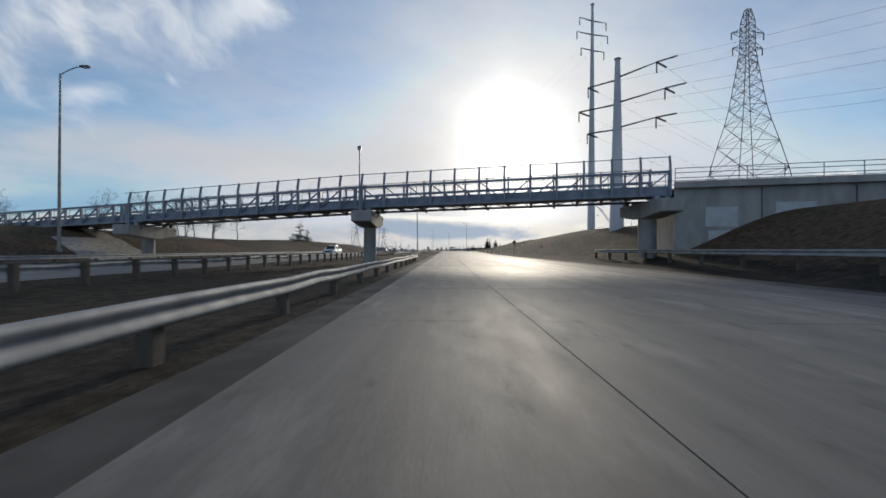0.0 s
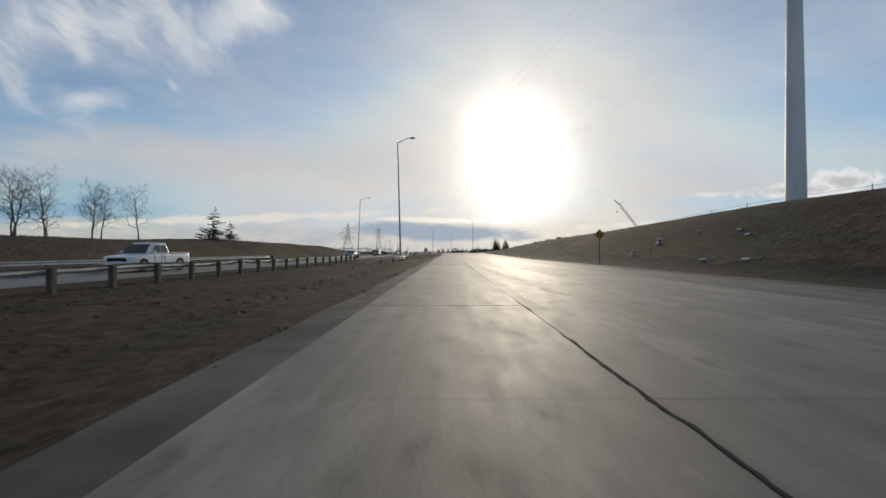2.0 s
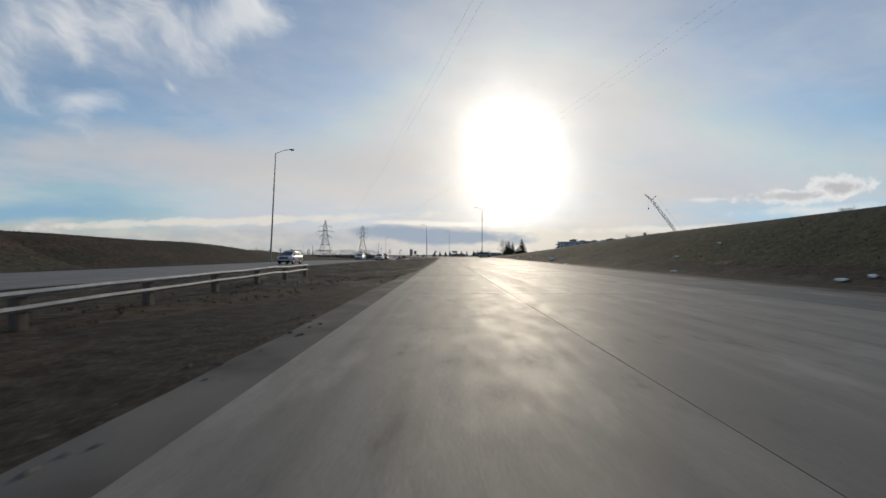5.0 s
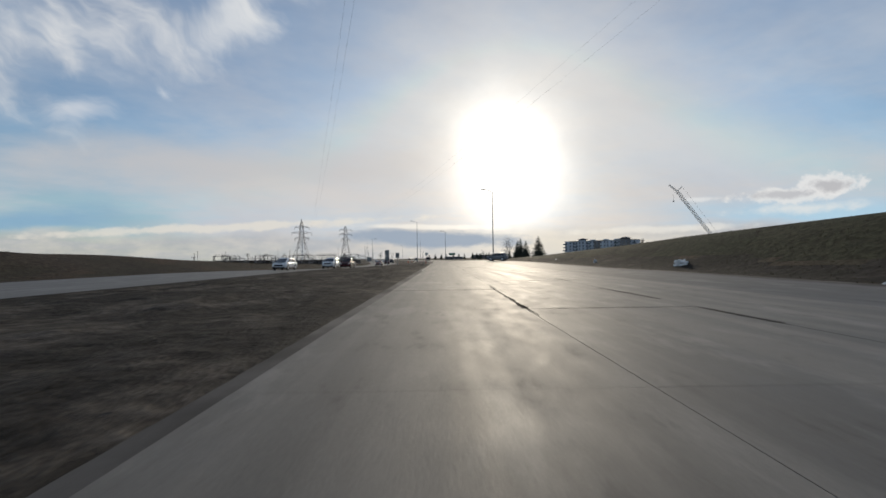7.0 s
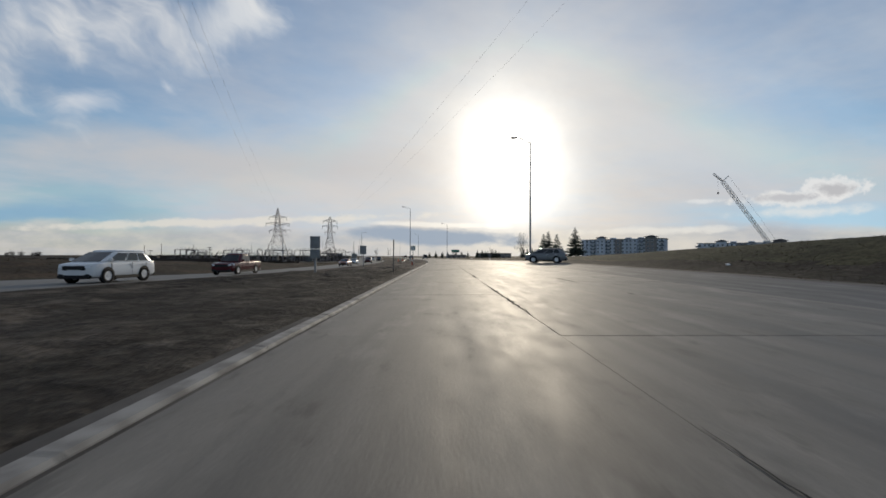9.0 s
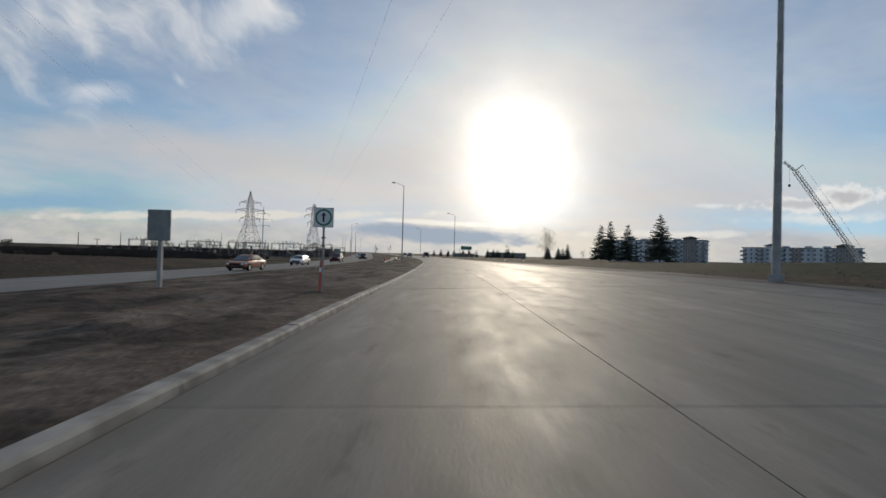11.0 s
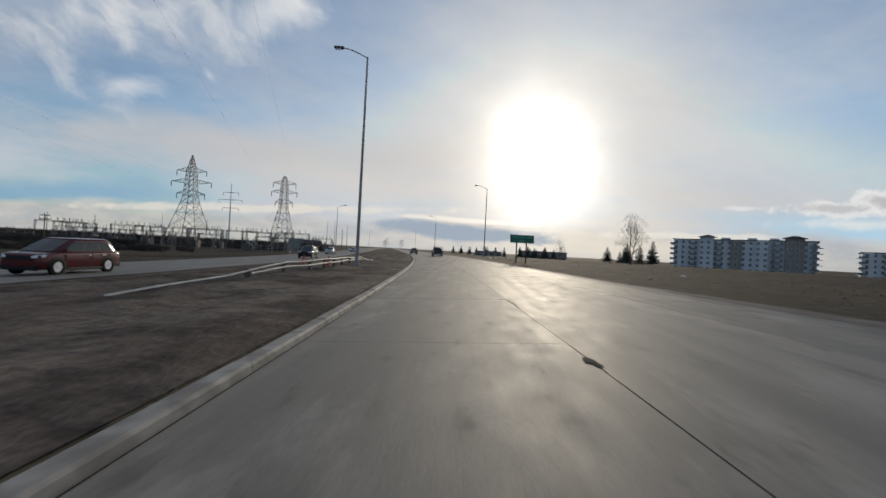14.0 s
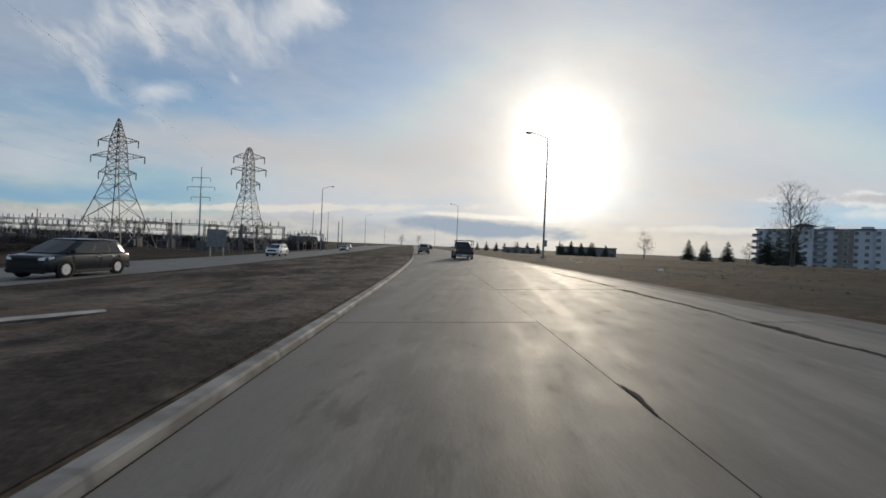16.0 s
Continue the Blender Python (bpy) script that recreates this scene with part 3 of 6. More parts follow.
tagged(new("shoulder", strip("shoulder", SR, lambda s: [(conc(s) - 0.02, 0.036), ((conc(s) + edge_right(s)) / 2, 0.036), (edge_right(s) + 0.12 * noise.noise(Vector((s * 0.3, 0, 0))), 0.03)], PATCHED)), "patched grey asphalt shoulder beside the slabs", "shoulder", kind="structure")
tagged(new("shoulder_gravel", strip("shoulder_gravel", SR, lambda s: [(edge_right(s) - 0.3, 0.02), (edge_right(s) + 0.7 - 0.4 * smoothstep(s, 270, 310), 0.028), (edge_right(s) + 2.0 + 2.2 * smoothstep(s, 255, 285) - 3.4 * smoothstep(s, 300, 335) + 0.5 * noise.noise(Vector((s * 0.13, 4, 0))), -0.02)], SHOULDER)), "strip of grit and dirt beyond the shoulder", "shoulder", kind="structure")
tagged(new("shoulder_left", strip("shoulder_left", [s for s in SR if s < 215], lambda s: [(-3.1 + 0.4 * noise.noise(Vector((s * 0.11, 2, 2))), -0.08), (-2.5, 0.012), (median_edge(s) + 0.04, 0.03)], SHOULDER)), "gritty shoulder beside the fast lane", "shoulder", kind="structure")

# ---------------- bridge over the road ----------------
SKEW = math.atan(0.21)
E_ALONG, E_ACROSS = Vector((math.cos(SKEW), -math.sin(SKEW), 0)), Vector((math.sin(SKEW), math.cos(SKEW), 0))
DECK_W = 6.0
BAY = 2.14
A_PIER = -8.05
Z_PIER, GRADE_LEFT, GRADE = 4.54, 0.043, 0.023


def on_bridge(a, w, z):
    """A point of the bridge: a along it from the left lane's middle, w across, z above its own soffit line."""
    p = Vector((0, 36.8, 0)) + E_ALONG * a + E_ACROSS * w
    return Vector((p.x, p.y, Z_PIER + (GRADE_LEFT if a < A_PIER else GRADE) * (a - A_PIER) + z))


def two_spans(a0, a1, w, z, width, height=None, sides=4):
    """A long member that follows both slopes, with its bend over the pier."""
    bm = bmesh.new()
    for p, q in ((a0, A_PIER), (A_PIER, a1)):
        bar(bm, on_bridge(p, w, z), on_bridge(q, w, z), width, height, sides)
    return bm


def make_bridge():
    A0, A1, AF = -34.24, 17.9, -81.3
    b = thing("footbridge", "blue-grey steel pony-truss footbridge with mesh fence posts on concrete piers", "bridge")
    n_all = round((A1 - AF) / BAY)
    for w, k in ((0.0, 1), (DECK_W, -1)):
        # k points inwards; the truss stands 0.2 m inside the fence posts
        inner = w + k * 0.2
        part("bottom_chord", two_spans(AF, A1, inner, 0.55, 0.24, 0.20), STEEL, b)
        part("top_chord", two_spans(AF, A1, inner, 2.33, 0.22, 0.20), STEEL, b)
        foot = 0.6 if k > 0 else 0.90
        plate = bmesh.new()
        for p, q in ((AF, A_PIER), (A_PIER, A1)):
            corners = [on_bridge(a, w + k * dw, z) for dw in (0.36, 0.41) for a, z in ((p, foot), (q, foot), (q, 1.26), (p, 1.26))]
            v = [plate.verts.new(c) for c in corners]
            for f in ((0, 1, 2, 3), (7, 6, 5, 4), (0, 4, 5, 1), (1, 5, 6, 2), (2, 6, 7, 3), (3, 7, 4, 0)):
                plate.faces.new([v[i] for i in f])
        part("fascia", plate, STEEL, b, "blue-grey steel kick plate")
        part("fence_rail", two_spans(A0, A1, w + k * 0.21, 3.50, 0.07, sides=6), STEEL, b)
        rise = Vector((E_ALONG.x * BAY, E_ALONG.y * BAY, (GRADE + GRADE_LEFT) / 2 * BAY))
        post = mesh(bar(bmesh.new(), (0, 0, 0.45), (0, 0, 2.43), 0.18, 0.20), "truss_post", STEEL)
        lean = E_ACROSS * (k * 0.24)
        tall = bmesh.new()
        last = Vector((0, 0, 0.42))
        for q in (Vector((0, 0, 2.5)), Vector((0, 0, 2.8)) + lean * 0.15, Vector((0, 0, 3.2)) + lean * 0.5, Vector((0, 0, 3.56)) + lean):
            bar(tall, last, q, 0.165, 0.16)
            last = q
        tall = mesh(tall, "fence_post", STEEL)
        low, high = Vector((0, 0, 0.62)), Vector((0, 0, 2.28))
        fall = mesh(bar(bmesh.new(), high, rise + low, 0.12, 0.10), "diagonal", STEEL)
        lift = mesh(bar(bmesh.new(), low, rise + high, 0.12, 0.10), "diagonal", STEEL)
        zig = bmesh.new()
        for f in (-0.3, 0.3):
            bar(zig, Vector((0, 0, 0.5)), rise * f + Vector((0, 0, 0.86)) + E_ACROSS * (k * 0.3), 0.05)
        zig = mesh(zig, "gusset_strut", STEEL)
        wires = bmesh.new()
        for i in range(1, 4):
            q = Vector((0, 0, 2.35 + 0.28 * i)) + lean * (i / 4) ** 1.6
            bar(wires, q, rise + q, 0.004)
        for i in range(1, 8):
            q = rise * (i / 8)
            bar(wires, q + Vector((0, 0, 2.4)), q + Vector((0, 0, 3.0)) + lean * 0.3, 0.004)
            bar(wires, q + Vector((0, 0, 3.0)) + lean * 0.3, q + Vector((0, 0, 3.5)) + lean * 0.95, 0.004)
        wires = mesh(wires, "fence_mesh", ZINC)
        frame_bm = bmesh.new()
        for p, q in (((0.09, 2.16), (0.91, 2.16)), ((0.10, 2.18), (0.10, 1.2)), ((0.90, 2.18), (0.90, 1.2))):
            bar(frame_bm, rise * p[0] + Vector((0, 0, p[1])), rise * q[0] + Vector((0, 0, q[1])), 0.035)
        for i in range(5):
            q = rise * (0.15 + 0.18 * i)
            bar(frame_bm, q + Vector((0, 0, 2.15)), q + Vector((0, 0, 2.24)), 0.05)
        panel = mesh(frame_bm, "panel_frame", DARKSTEEL)
        for i in range(n_all + 1):
            a = A1 - BAY * i
            at, at_in = on_bridge(a, w, 0), on_bridge(a, inner, 0)
            part("truss_post", post, None, b).location = at_in
            if a > A0 - 0.1:
                part("fence_post", tall, None, b).location = at
            if i == 0:
                continue
            half = (a < -58) if a < -34 else (a < -21) if a < -8 else (a < 4.5)
            part("diagonal", fall if half else lift, None, b).location = at_in
            part("gusset_strut", zig, None, b).location = at_in
            part("panel_frame", panel, None, b).location = on_bridge(a, w + k * 0.44, 0)
            if a > A0 - 0.1:
                part("fence_mesh", wires, None, b).location = at
        # wide end posts where two spans meet over the pier
        for a in (-8.16, -34.2):
            joint = bmesh.new()
            for da in (-0.28, 0.28):
                bar(joint, on_bridge(a + da, inner, 0.4), on_bridge(a + da, inner, 2.43), 0.34, 0.26)
            part("end_post", joint, STEEL, b)
    # deck with its cross beams and braces
    v, faces = [], [(0, 3, 2, 1), (8, 9, 10, 11)]
    for a in (AF, A_PIER, A1 + 0.6):
        v += [on_bridge(a, w, z) for w, z in ((0.42, 0.80), (DECK_W - 0.42, 0.80), (DECK_W - 0.42, 0.96), (0.42, 0.96))]
    for i in (0, 4):
        faces += [(i + j, i + (j + 1) % 4, i + 4 + (j + 1) % 4, i + 4 + j) for j in range(4)]
    part("deck", pydata("deck", v, faces, DECK), None, b, "brown-grey deck seen from below")
    up = Vector((0, 0, 0.70))
    beam = mesh(bar(bmesh.new(), E_ACROSS * 0.3 + up, E_ACROSS * (DECK_W - 0.3) + up, 0.12, 0.2), "cross_beam", DECK)
    stringer = mesh(bar(bmesh.new(), Vector((0, 0, 0.74)), rise + Vector((0, 0, 0.74)), 0.07, 0.10), "stringer", DECK)
    there = mesh(bar(bmesh.new(), E_ACROSS * 0.3 + Vector((0, 0, 0.56)), E_ACROSS * (DECK_W - 0.3) + rise + Vector((0, 0, 0.56)), 0.065), "wind_brace", DECK)
    back = mesh(bar(bmesh.new(), E_ACROSS * (DECK_W - 0.3) + Vector((0, 0, 0.56)), E_ACROSS * 0.3 + rise + Vector((0, 0, 0.56)), 0.065), "wind_brace", DECK)
    for i in range(n_all + 1):
        a = A1 - BAY * i
        part("cross_beam", beam, None, b).location = on_bridge(a, 0, 0)
        if i:
            part("wind_brace", there if i % 2 else back, None, b).location = on_bridge(a, 0, 0)
            for w in (1.3, DECK_W / 2, DECK_W - 1.3):
                part("stringer", stringer, None, b).location = on_bridge(a, w, 0)
    # small drain brackets under the far chord
    for a in (-3.2, 3.1, 9.4):
        p = on_bridge(a, DECK_W - 0.2, 0.45)
        part("bracket", bar(bmesh.new(), p, p - Vector((0, 0, 0.18)), 0.22, 0.12, taper=0.4), DARKSTEEL, b)


def make_pier(a, ground, column_r=0.6, cap_half=0.85, off=0.0):
    """A round column under a long hammerhead cap that lies in line with the road."""
    c = on_bridge(a, 2.45, 0)
    top = c.z + 0.12
    b = thing("bridge_pier", "pale concrete pier with a round column and long hammerhead cap", "bridge pier", pose(c.x, c.y, ground), group="bridge piers")
    h = top - ground
    bm = bmesh.new()
    bmesh.ops.create_cone(bm, cap_ends=True, segments=32, radius1=column_r, radius2=column_r, depth=h - 0.9, matrix=Matrix.Translation((0, off, (h - 0.9) / 2)))
    part("column", bm, CONCRETE, b, smooth=False)
    F, N = 3.6, -4.0
    prof = [(N, h), (F, h), (F, h - 0.95), (off + 0.9, h - 1.30), (off - 0.9, h - 1.30), (N, h - 0.98)]
    bm = bmesh.new()
    r0 = [bm.verts.new((-cap_half, y, z)) for y, z in prof]
    r1 = [bm.verts.new((cap_half, y, z)) for y, z in prof]
    bm.faces.new(r0)
    bm.faces.new(r1[::-1])
    for i in range(6):
        j = (i + 1) % 6
        bm.faces.new((r0[i], r0[j], r1[j], r1[i]))
    bmesh.ops.bevel(bm, geom=list(bm.edges), offset=0.06, segments=2, affect="EDGES")
    part("cap", bm, CONCRETE, b, "stained concrete hammerhead cap")
    for y in (-2.25, 3.3):
        for x in (-0.4, 0.4):
            part("bearing", box(bmesh.new(), x - 0.2, x + 0.2, y - 0.25, y + 0.25, h, h + 0.33), STEEL, b)
    for y in (F - 0.35, N + 1.6):
        part("anchor_plate", box(bmesh.new(), cap_half, cap_half + 0.06, y - 0.14, y + 0.14, h - 0.42, h - 0.2), DARKSTEEL, b)


make_bridge()
make_pier(A_PIER, -0.35, off=0.65)
make_pier(-33.6, lie(44, -32) - 0.1, 0.62)
make_pier(16.85, lie(35, 17.4) - 0.1, 0.72)


def make_abutment():
    b = thing("approach_ramp", "long bluish concrete retaining wall of the bridge approach", "retaining wall", kind="")
    bm = bmesh.new()
    A = [18.2, 75.0]
    v = []
    for a, zt in ((A[0], 6.15), (A[1], 6.9)):
        for w, z in ((0.0, 0.5), (DECK_W + 0.3, 0.5), (DECK_W + 0.3, zt), (0.0, zt)):
            p = on_bridge(a, w, 0)
            v.append(bm.verts.new((p.x, p.y, z)))
    for f in ((0, 1, 2, 3), (7, 6, 5, 4), (0, 4, 5, 1), (1, 5, 6, 2), (2, 6, 7, 3), (3, 7, 4, 0)):
        bm.faces.new([v[i] for i in f])
    part("wall", bm, CONCRETE, b)
    for w in (-0.18, DECK_W + 0.3):
        p, q = on_bridge(A[0], w, 0), on_bridge(A[1], w, 0)
        p.z, q.z = 6.35, 7.1
        part("coping", bar(bmesh.new(), p, q, 0.5, 0.5), CONCRETE, b, "light concrete coping")
        for dz in (0.55, 0.95, 1.3):
            part("rail", bar(bmesh.new(), p + Vector((0, 0, dz)), q + Vector((0, 0, dz)), 0.06, sides=6), ZINC, b)
        rp = mesh(bar(bmesh.new(), (0, 0, 0.2), (0, 0, 1.32), 0.06, sides=6), "rail_post", ZINC)
        for i in range(24):
            t = i / 23
            o = part("rail_post", rp, None, b)
            o.location = p.lerp(q, t)
    for i in range(1, 9):
        p = on_bridge(A[0] + i * 6.0, -0.03, 0)
        part("panel_joint", bar(bmesh.new(), (p.x, p.y, 0.6), (p.x, p.y, 6.15), 0.06), DARKSTEEL, b)


make_abutment()
for a, z, wide, tall in ((21.5, 3.9, 2.2, 1.5), (21.6, 2.2, 2.0, 1.3), (26.4, 4.3, 2.6, 1.3), (25.6, 2.5, 2.2, 1.6), (31.0, 3.6, 2.4, 1.9)):
    p = on_bridge(a, -0.02, 0)
    patch_of = thing("paint_patch", "pale rectangle of cover paint on the concrete wall", "paint patch", pose(p.x, p.y, z, 0, 0, -math.degrees(SKEW)), group="paint patches")
    part("coat", box(bmesh.new(), -wide / 2, wide / 2, -0.012, 0.012, -tall / 2, tall / 2), COVERPAINT, patch_of)
lamp_b = thing("bridge_lamp", "slim dark lamp post with a small head on the footbridge", "lamp post", Matrix.Translation(on_bridge(-7.75, -0.55, 0.12)))
part("pole", bar(bmesh.new(), (0, 0, 0), (0, 0, 5.5), 0.17, sides=10, taper=0.6), STEEL, lamp_b)
part("lamp_head", box(bmesh.new(), -0.17, 0.17, -0.17, 0.17, 5.42, 5.8, 0.05), STEEL, lamp_b)

# ---------------- street lamps ----------------


def street_lamp(s, u, height, arm, lean=0.0, label="tall grey steel street lamp with a single curved arm"):
    """arm: how far the arm reaches to the right (negative: left)."""
    b = thing("street_lamp", label, "street lamp", stand(s, u, dz=-0.05) @ Matrix.Rotation(radians(lean), 4, "Y"), group="street lamps")
    part("pole", bar(bmesh.new(), (0, 0, 0), (0, 0, height), 0.30, sides=12, taper=0.5), ZINC, b)
    part("base_flange", bar(bmesh.new(), (0, 0, 0), (0, 0, 0.35), 0.5, sides=8), ZINC, b)
    pts = [Vector((arm * t, 0, height - 0.1 + 0.75 * math.sin(t * 1.45))) for t in (0, 0.2, 0.4, 0.6, 0.8, 1.0)]
    part("arm", tube(pts, 0.05, 8), ZINC, b)
    k = 1 if arm > 0 else -1
    e = pts[-1]
    bm = bmesh.new()
    box(bm, e.x - 0.1 * k, e.x + 0.75 * k, -0.17, 0.17, e.z - 0.09, e.z + 0.10, 0.05)
    part("lamp_head", bm, DARKSTEEL, b, "flat cobra-head luminaire")
    bm = bmesh.new()
    box(bm, e.x + 0.15 * k, e.x + 0.65 * k, -0.13, 0.13, e.z - 0.14, e.z - 0.07, 0.02)
    part("lens", bm, HEADLIGHT, b)
    return b


for s, u, h, arm, lean in ((111.8, -7.2, 18.3, 2.0, -1.3), (37.8, -34.6, 16.0, 1.9, 0), (185.3, -29.2, 18.4, 2.4, 2.4), (264.5, 13.4, 17.0, -2.0, 0), (349.4, -6.0, 17.8, -2.1, 0)):
    street_lamp(s, u, h, arm, lean)
for x, y, h, arm in ((3.6, 418.4, 16.9, -2.4), (-48.5, 465.9, 16.6, 2.3)):
    s, u = road_coords(x, y)
    street_lamp(s, u, h, arm)
for s, u, h, arm in ((520, 15, 17, -2.4), (600, -29, 17, 2.3), (690, 15, 17, -2.4), (760, -29, 17, 2.3)):
    street_lamp(s, u, h, arm)
box_on = thing("meter_box", "small grey metal cabinet strapped to the lamp post", "electrical box", place(3.7, 418.15, 6, 1.6))
part("case", box(bmesh.new(), -0.28, 0.28, -0.35, 0.0, 0, 0.9, 0.02), ZINC, box_on)

# ---------------- guard rails ----------------
WAVE = [(0.00, -0.155), (0.06, -0.15), (0.085, -0.09), (0.02, -0.03), (0.0, 0.0), (0.02, 0.03), (0.085, 0.09), (0.06, 0.15), (0.0, 0.155)]


def guard_rail(points, face, label, post_gap=3.8, top=0.72, group="", slim=False, block=False):
    """points: (s, u, height factor) along the rail; face 1: the wave faces right."""
    b = thing("guard_rail", label, "guard rail", group=group)
    STEP = post_gap / 2
    ss = np.arange(points[0][0], points[-1][0] + 0.01, STEP)
    verts, faces = [], []
    lines = []
    for s in ss:
        u = interp(s, [(p[0], p[1]) for p in points])
        hf = interp(s, [(p[0], p[2]) for p in points])
        z = lie(s, u) + (top - 0.155) * hf
        lines.append((s, u, z, hf))
        for d, dz in WAVE:
            x, y, _ = along(s, u + face * d)
            verts.append((x, y, z + dz))
    n = len(WAVE)
    for i in range(len(ss) - 1):
        for j in range(n - 1):
            a = i * n + j
            faces.append((a, a + 1, a + n + 1, a + n))
    if slim:
        for nm, drop in (("beam", -0.1), ("rub_rail", 0.17)):
            row = [along(s, u + face * 0.04)[:2] + (max(lie(s, u) + 0.05, z - drop * hf),) for s, u, z, hf in lines if drop < 0 or hf > 0.55]
            part(nm, tube(row, 0.058, 4), ZINC, b, "slim galvanised steel rail")
    else:
        o = part("beam", pydata("beam", verts, faces, ZINC, True), None, b, "dull galvanised W-profile beam")
        sol = o.modifiers.new("thick", "SOLIDIFY")
        sol.thickness = 0.006
    if block:
        x, y, h = along(points[-1][0] + 0.25, points[-1][1])
        o = part("end_block", box(bmesh.new(), -0.25, 0.25, -0.3, 0.3, -0.30, 0.24, 0.03), DARKSTEEL, b, "dark impact block at the end of the rail")
        o.matrix_local = pose(x, y, lines[-1][2], 0, 0, math.degrees(h))
    every = max(1, round(post_gap / STEP))
    pm = mesh(box(bmesh.new(), -0.10, 0.10, -0.10, 0.10, -0.9, 0.13, 0.012), "post", POSTWOOD)
    for i, (s, u, z, hf) in enumerate(lines):
        if i % every == 0 and hf > 0.5:
            x, y, h = along(s, u - face * 0.11)
            o = part("post", pm, None, b)
            o.matrix_local = pose(x, y, z, 0, 0, math.degrees(h))
    return b


guard_rail([(-60, -3.1, 1), (44, -3.1, 1), (50, -3.2, 0.9)], 1, "long galvanised guard rail beside the fast lane", 3.8, 0.74, "median guard rails")
guard_rail([(-60, -12.9, 1), (107, -12.9, 1)], -1, "galvanised guard rail on stout timber posts, seen from behind", 2.5, 0.86, "median guard rails", block=True)
guard_rail([(-60, -28.8, 1), (116, -28.8, 1)], 1, "pale guard rail along the far edge of the oncoming lanes", 3.8, 0.66, "far guard rail", block=True)
guard_rail([(95.5, -9.3, 0.02), (98.5, -8.4, 0.55), (102, -7.3, 0.9), (105, -6.8, 1), (112, -6.7, 1), (118, -7.4, 1), (128, -8.2, 1), (142, -8.8, 1)], 1, "slim two-bar guard rail with a sunken end before the lamp post", 3.8, 0.74, "lamp guard rails", True)
guard_rail([(-60, 16.4, 1), (48, 16.4, 1)], -1, "galvanised guard rail at the foot of the embankment", 3.8, 1.0, "verge guard rail")
guard_rail([(325, -8.6, 0.02), (331, -8.0, 0.45), (335, -7.7, 0.85), (341, -7.2, 1), (347, -7.4, 1), (353, -7.6, 0.95), (359, -7.4, 0.8), (364, -7.1, 0.4), (367, -6.7, 0.03)], 1, "slim two-bar guard rail with sunken ends behind the lamp post", 3.8, 0.74, "lamp guard rails", True)

# ---------------- steel pole towers and lattice towers ----------------


def cable(a, b, sag, r=0.014):
    ob = thing("power_line", "thin dark overhead power line", "cable", group="power lines")
    pts = [Vector(a).lerp(Vector(b), t / 24) - Vector((0, 0, sag * 4 * (t / 24) * (1 - t / 24))) for t in range(25)]
    part("wire", tube(pts, r / 2, 5), DARKSTEEL, ob)


def tube_tower(name, label, x, y, base_z, height, r0, r1, arms, strain=()):
    b = thing(name, label, "power pole", pose(x, y, base_z, 0, 0, 0), group="steel power poles")
    part("shaft", bar(bmesh.new(), (0, 0, 0), (0, 0, height), 2 * r0, sides=16, taper=r1 / r0), PALESTEEL, b)
    part("cap_plate", bar(bmesh.new(), (0, 0, height), (0, 0, height + 0.12), 2 * r1 + 0.25, sides=12), ZINC, b)
    for z, dx, dz, dy in arms:
        tip = Vector((dx, dy, z + dz))
        part("arm", bar(bmesh.new(), (0, 0, z), tip, 0.28, sides=8, taper=0.5), ZINC, b)
        part("insulator", ribbed(tip, 1.5, 0.12, 10), DARKSTEEL, b, "hanging insulator string")
        for d in strain:
            d = Vector(d)
            string = part("insulator", ribbed(Vector((0, 0, 0)), d.length, 0.14, 14), DARKSTEEL, b, "strain insulator string")
            string.matrix_world = Matrix.Translation(tip + Vector(b.location)) @ d.to_track_quat("-Z", "Y").to_matrix().to_4x4()
            cable(tip + Vector(b.location) + d, tip + Vector(b.location) + d * 45, 2.5, 0.022)


tube_tower("power_pole", "very tall slim pale steel power pole with short arms", 27.6, 80.3, 4.6, 43.2, 0.72, 0.22,
           [(40.1, -2.4, 0.7, 0), (40.1, 2.6, -0.4, 0), (37.5, -2.9, 0.6, 0), (37.5, 2.9, -0.3, 0), (34.5, -2.1, 0.5, 0), (34.5, 2.2, -0.3, 0)])
tube_tower("power_pole", "thick tapered pale steel power pole with three long arms", 24.5, 60.7, 4.0, 24.6, 1.0, 0.36,
           [(22.0, 3.4, 0.3, -4.4), (18.4, 4.2, 0.2, -5.0), (14.8, 3.4, 0.2, -4.3), (21.7, -3.2, -0.1, 2.9), (18.2, -4.4, -0.1, 3.4), (14.6, -3.4, 0.0, 2.6)],
           [(1.5, -2.3, -0.2), (2.0, 1.4, -0.1)])


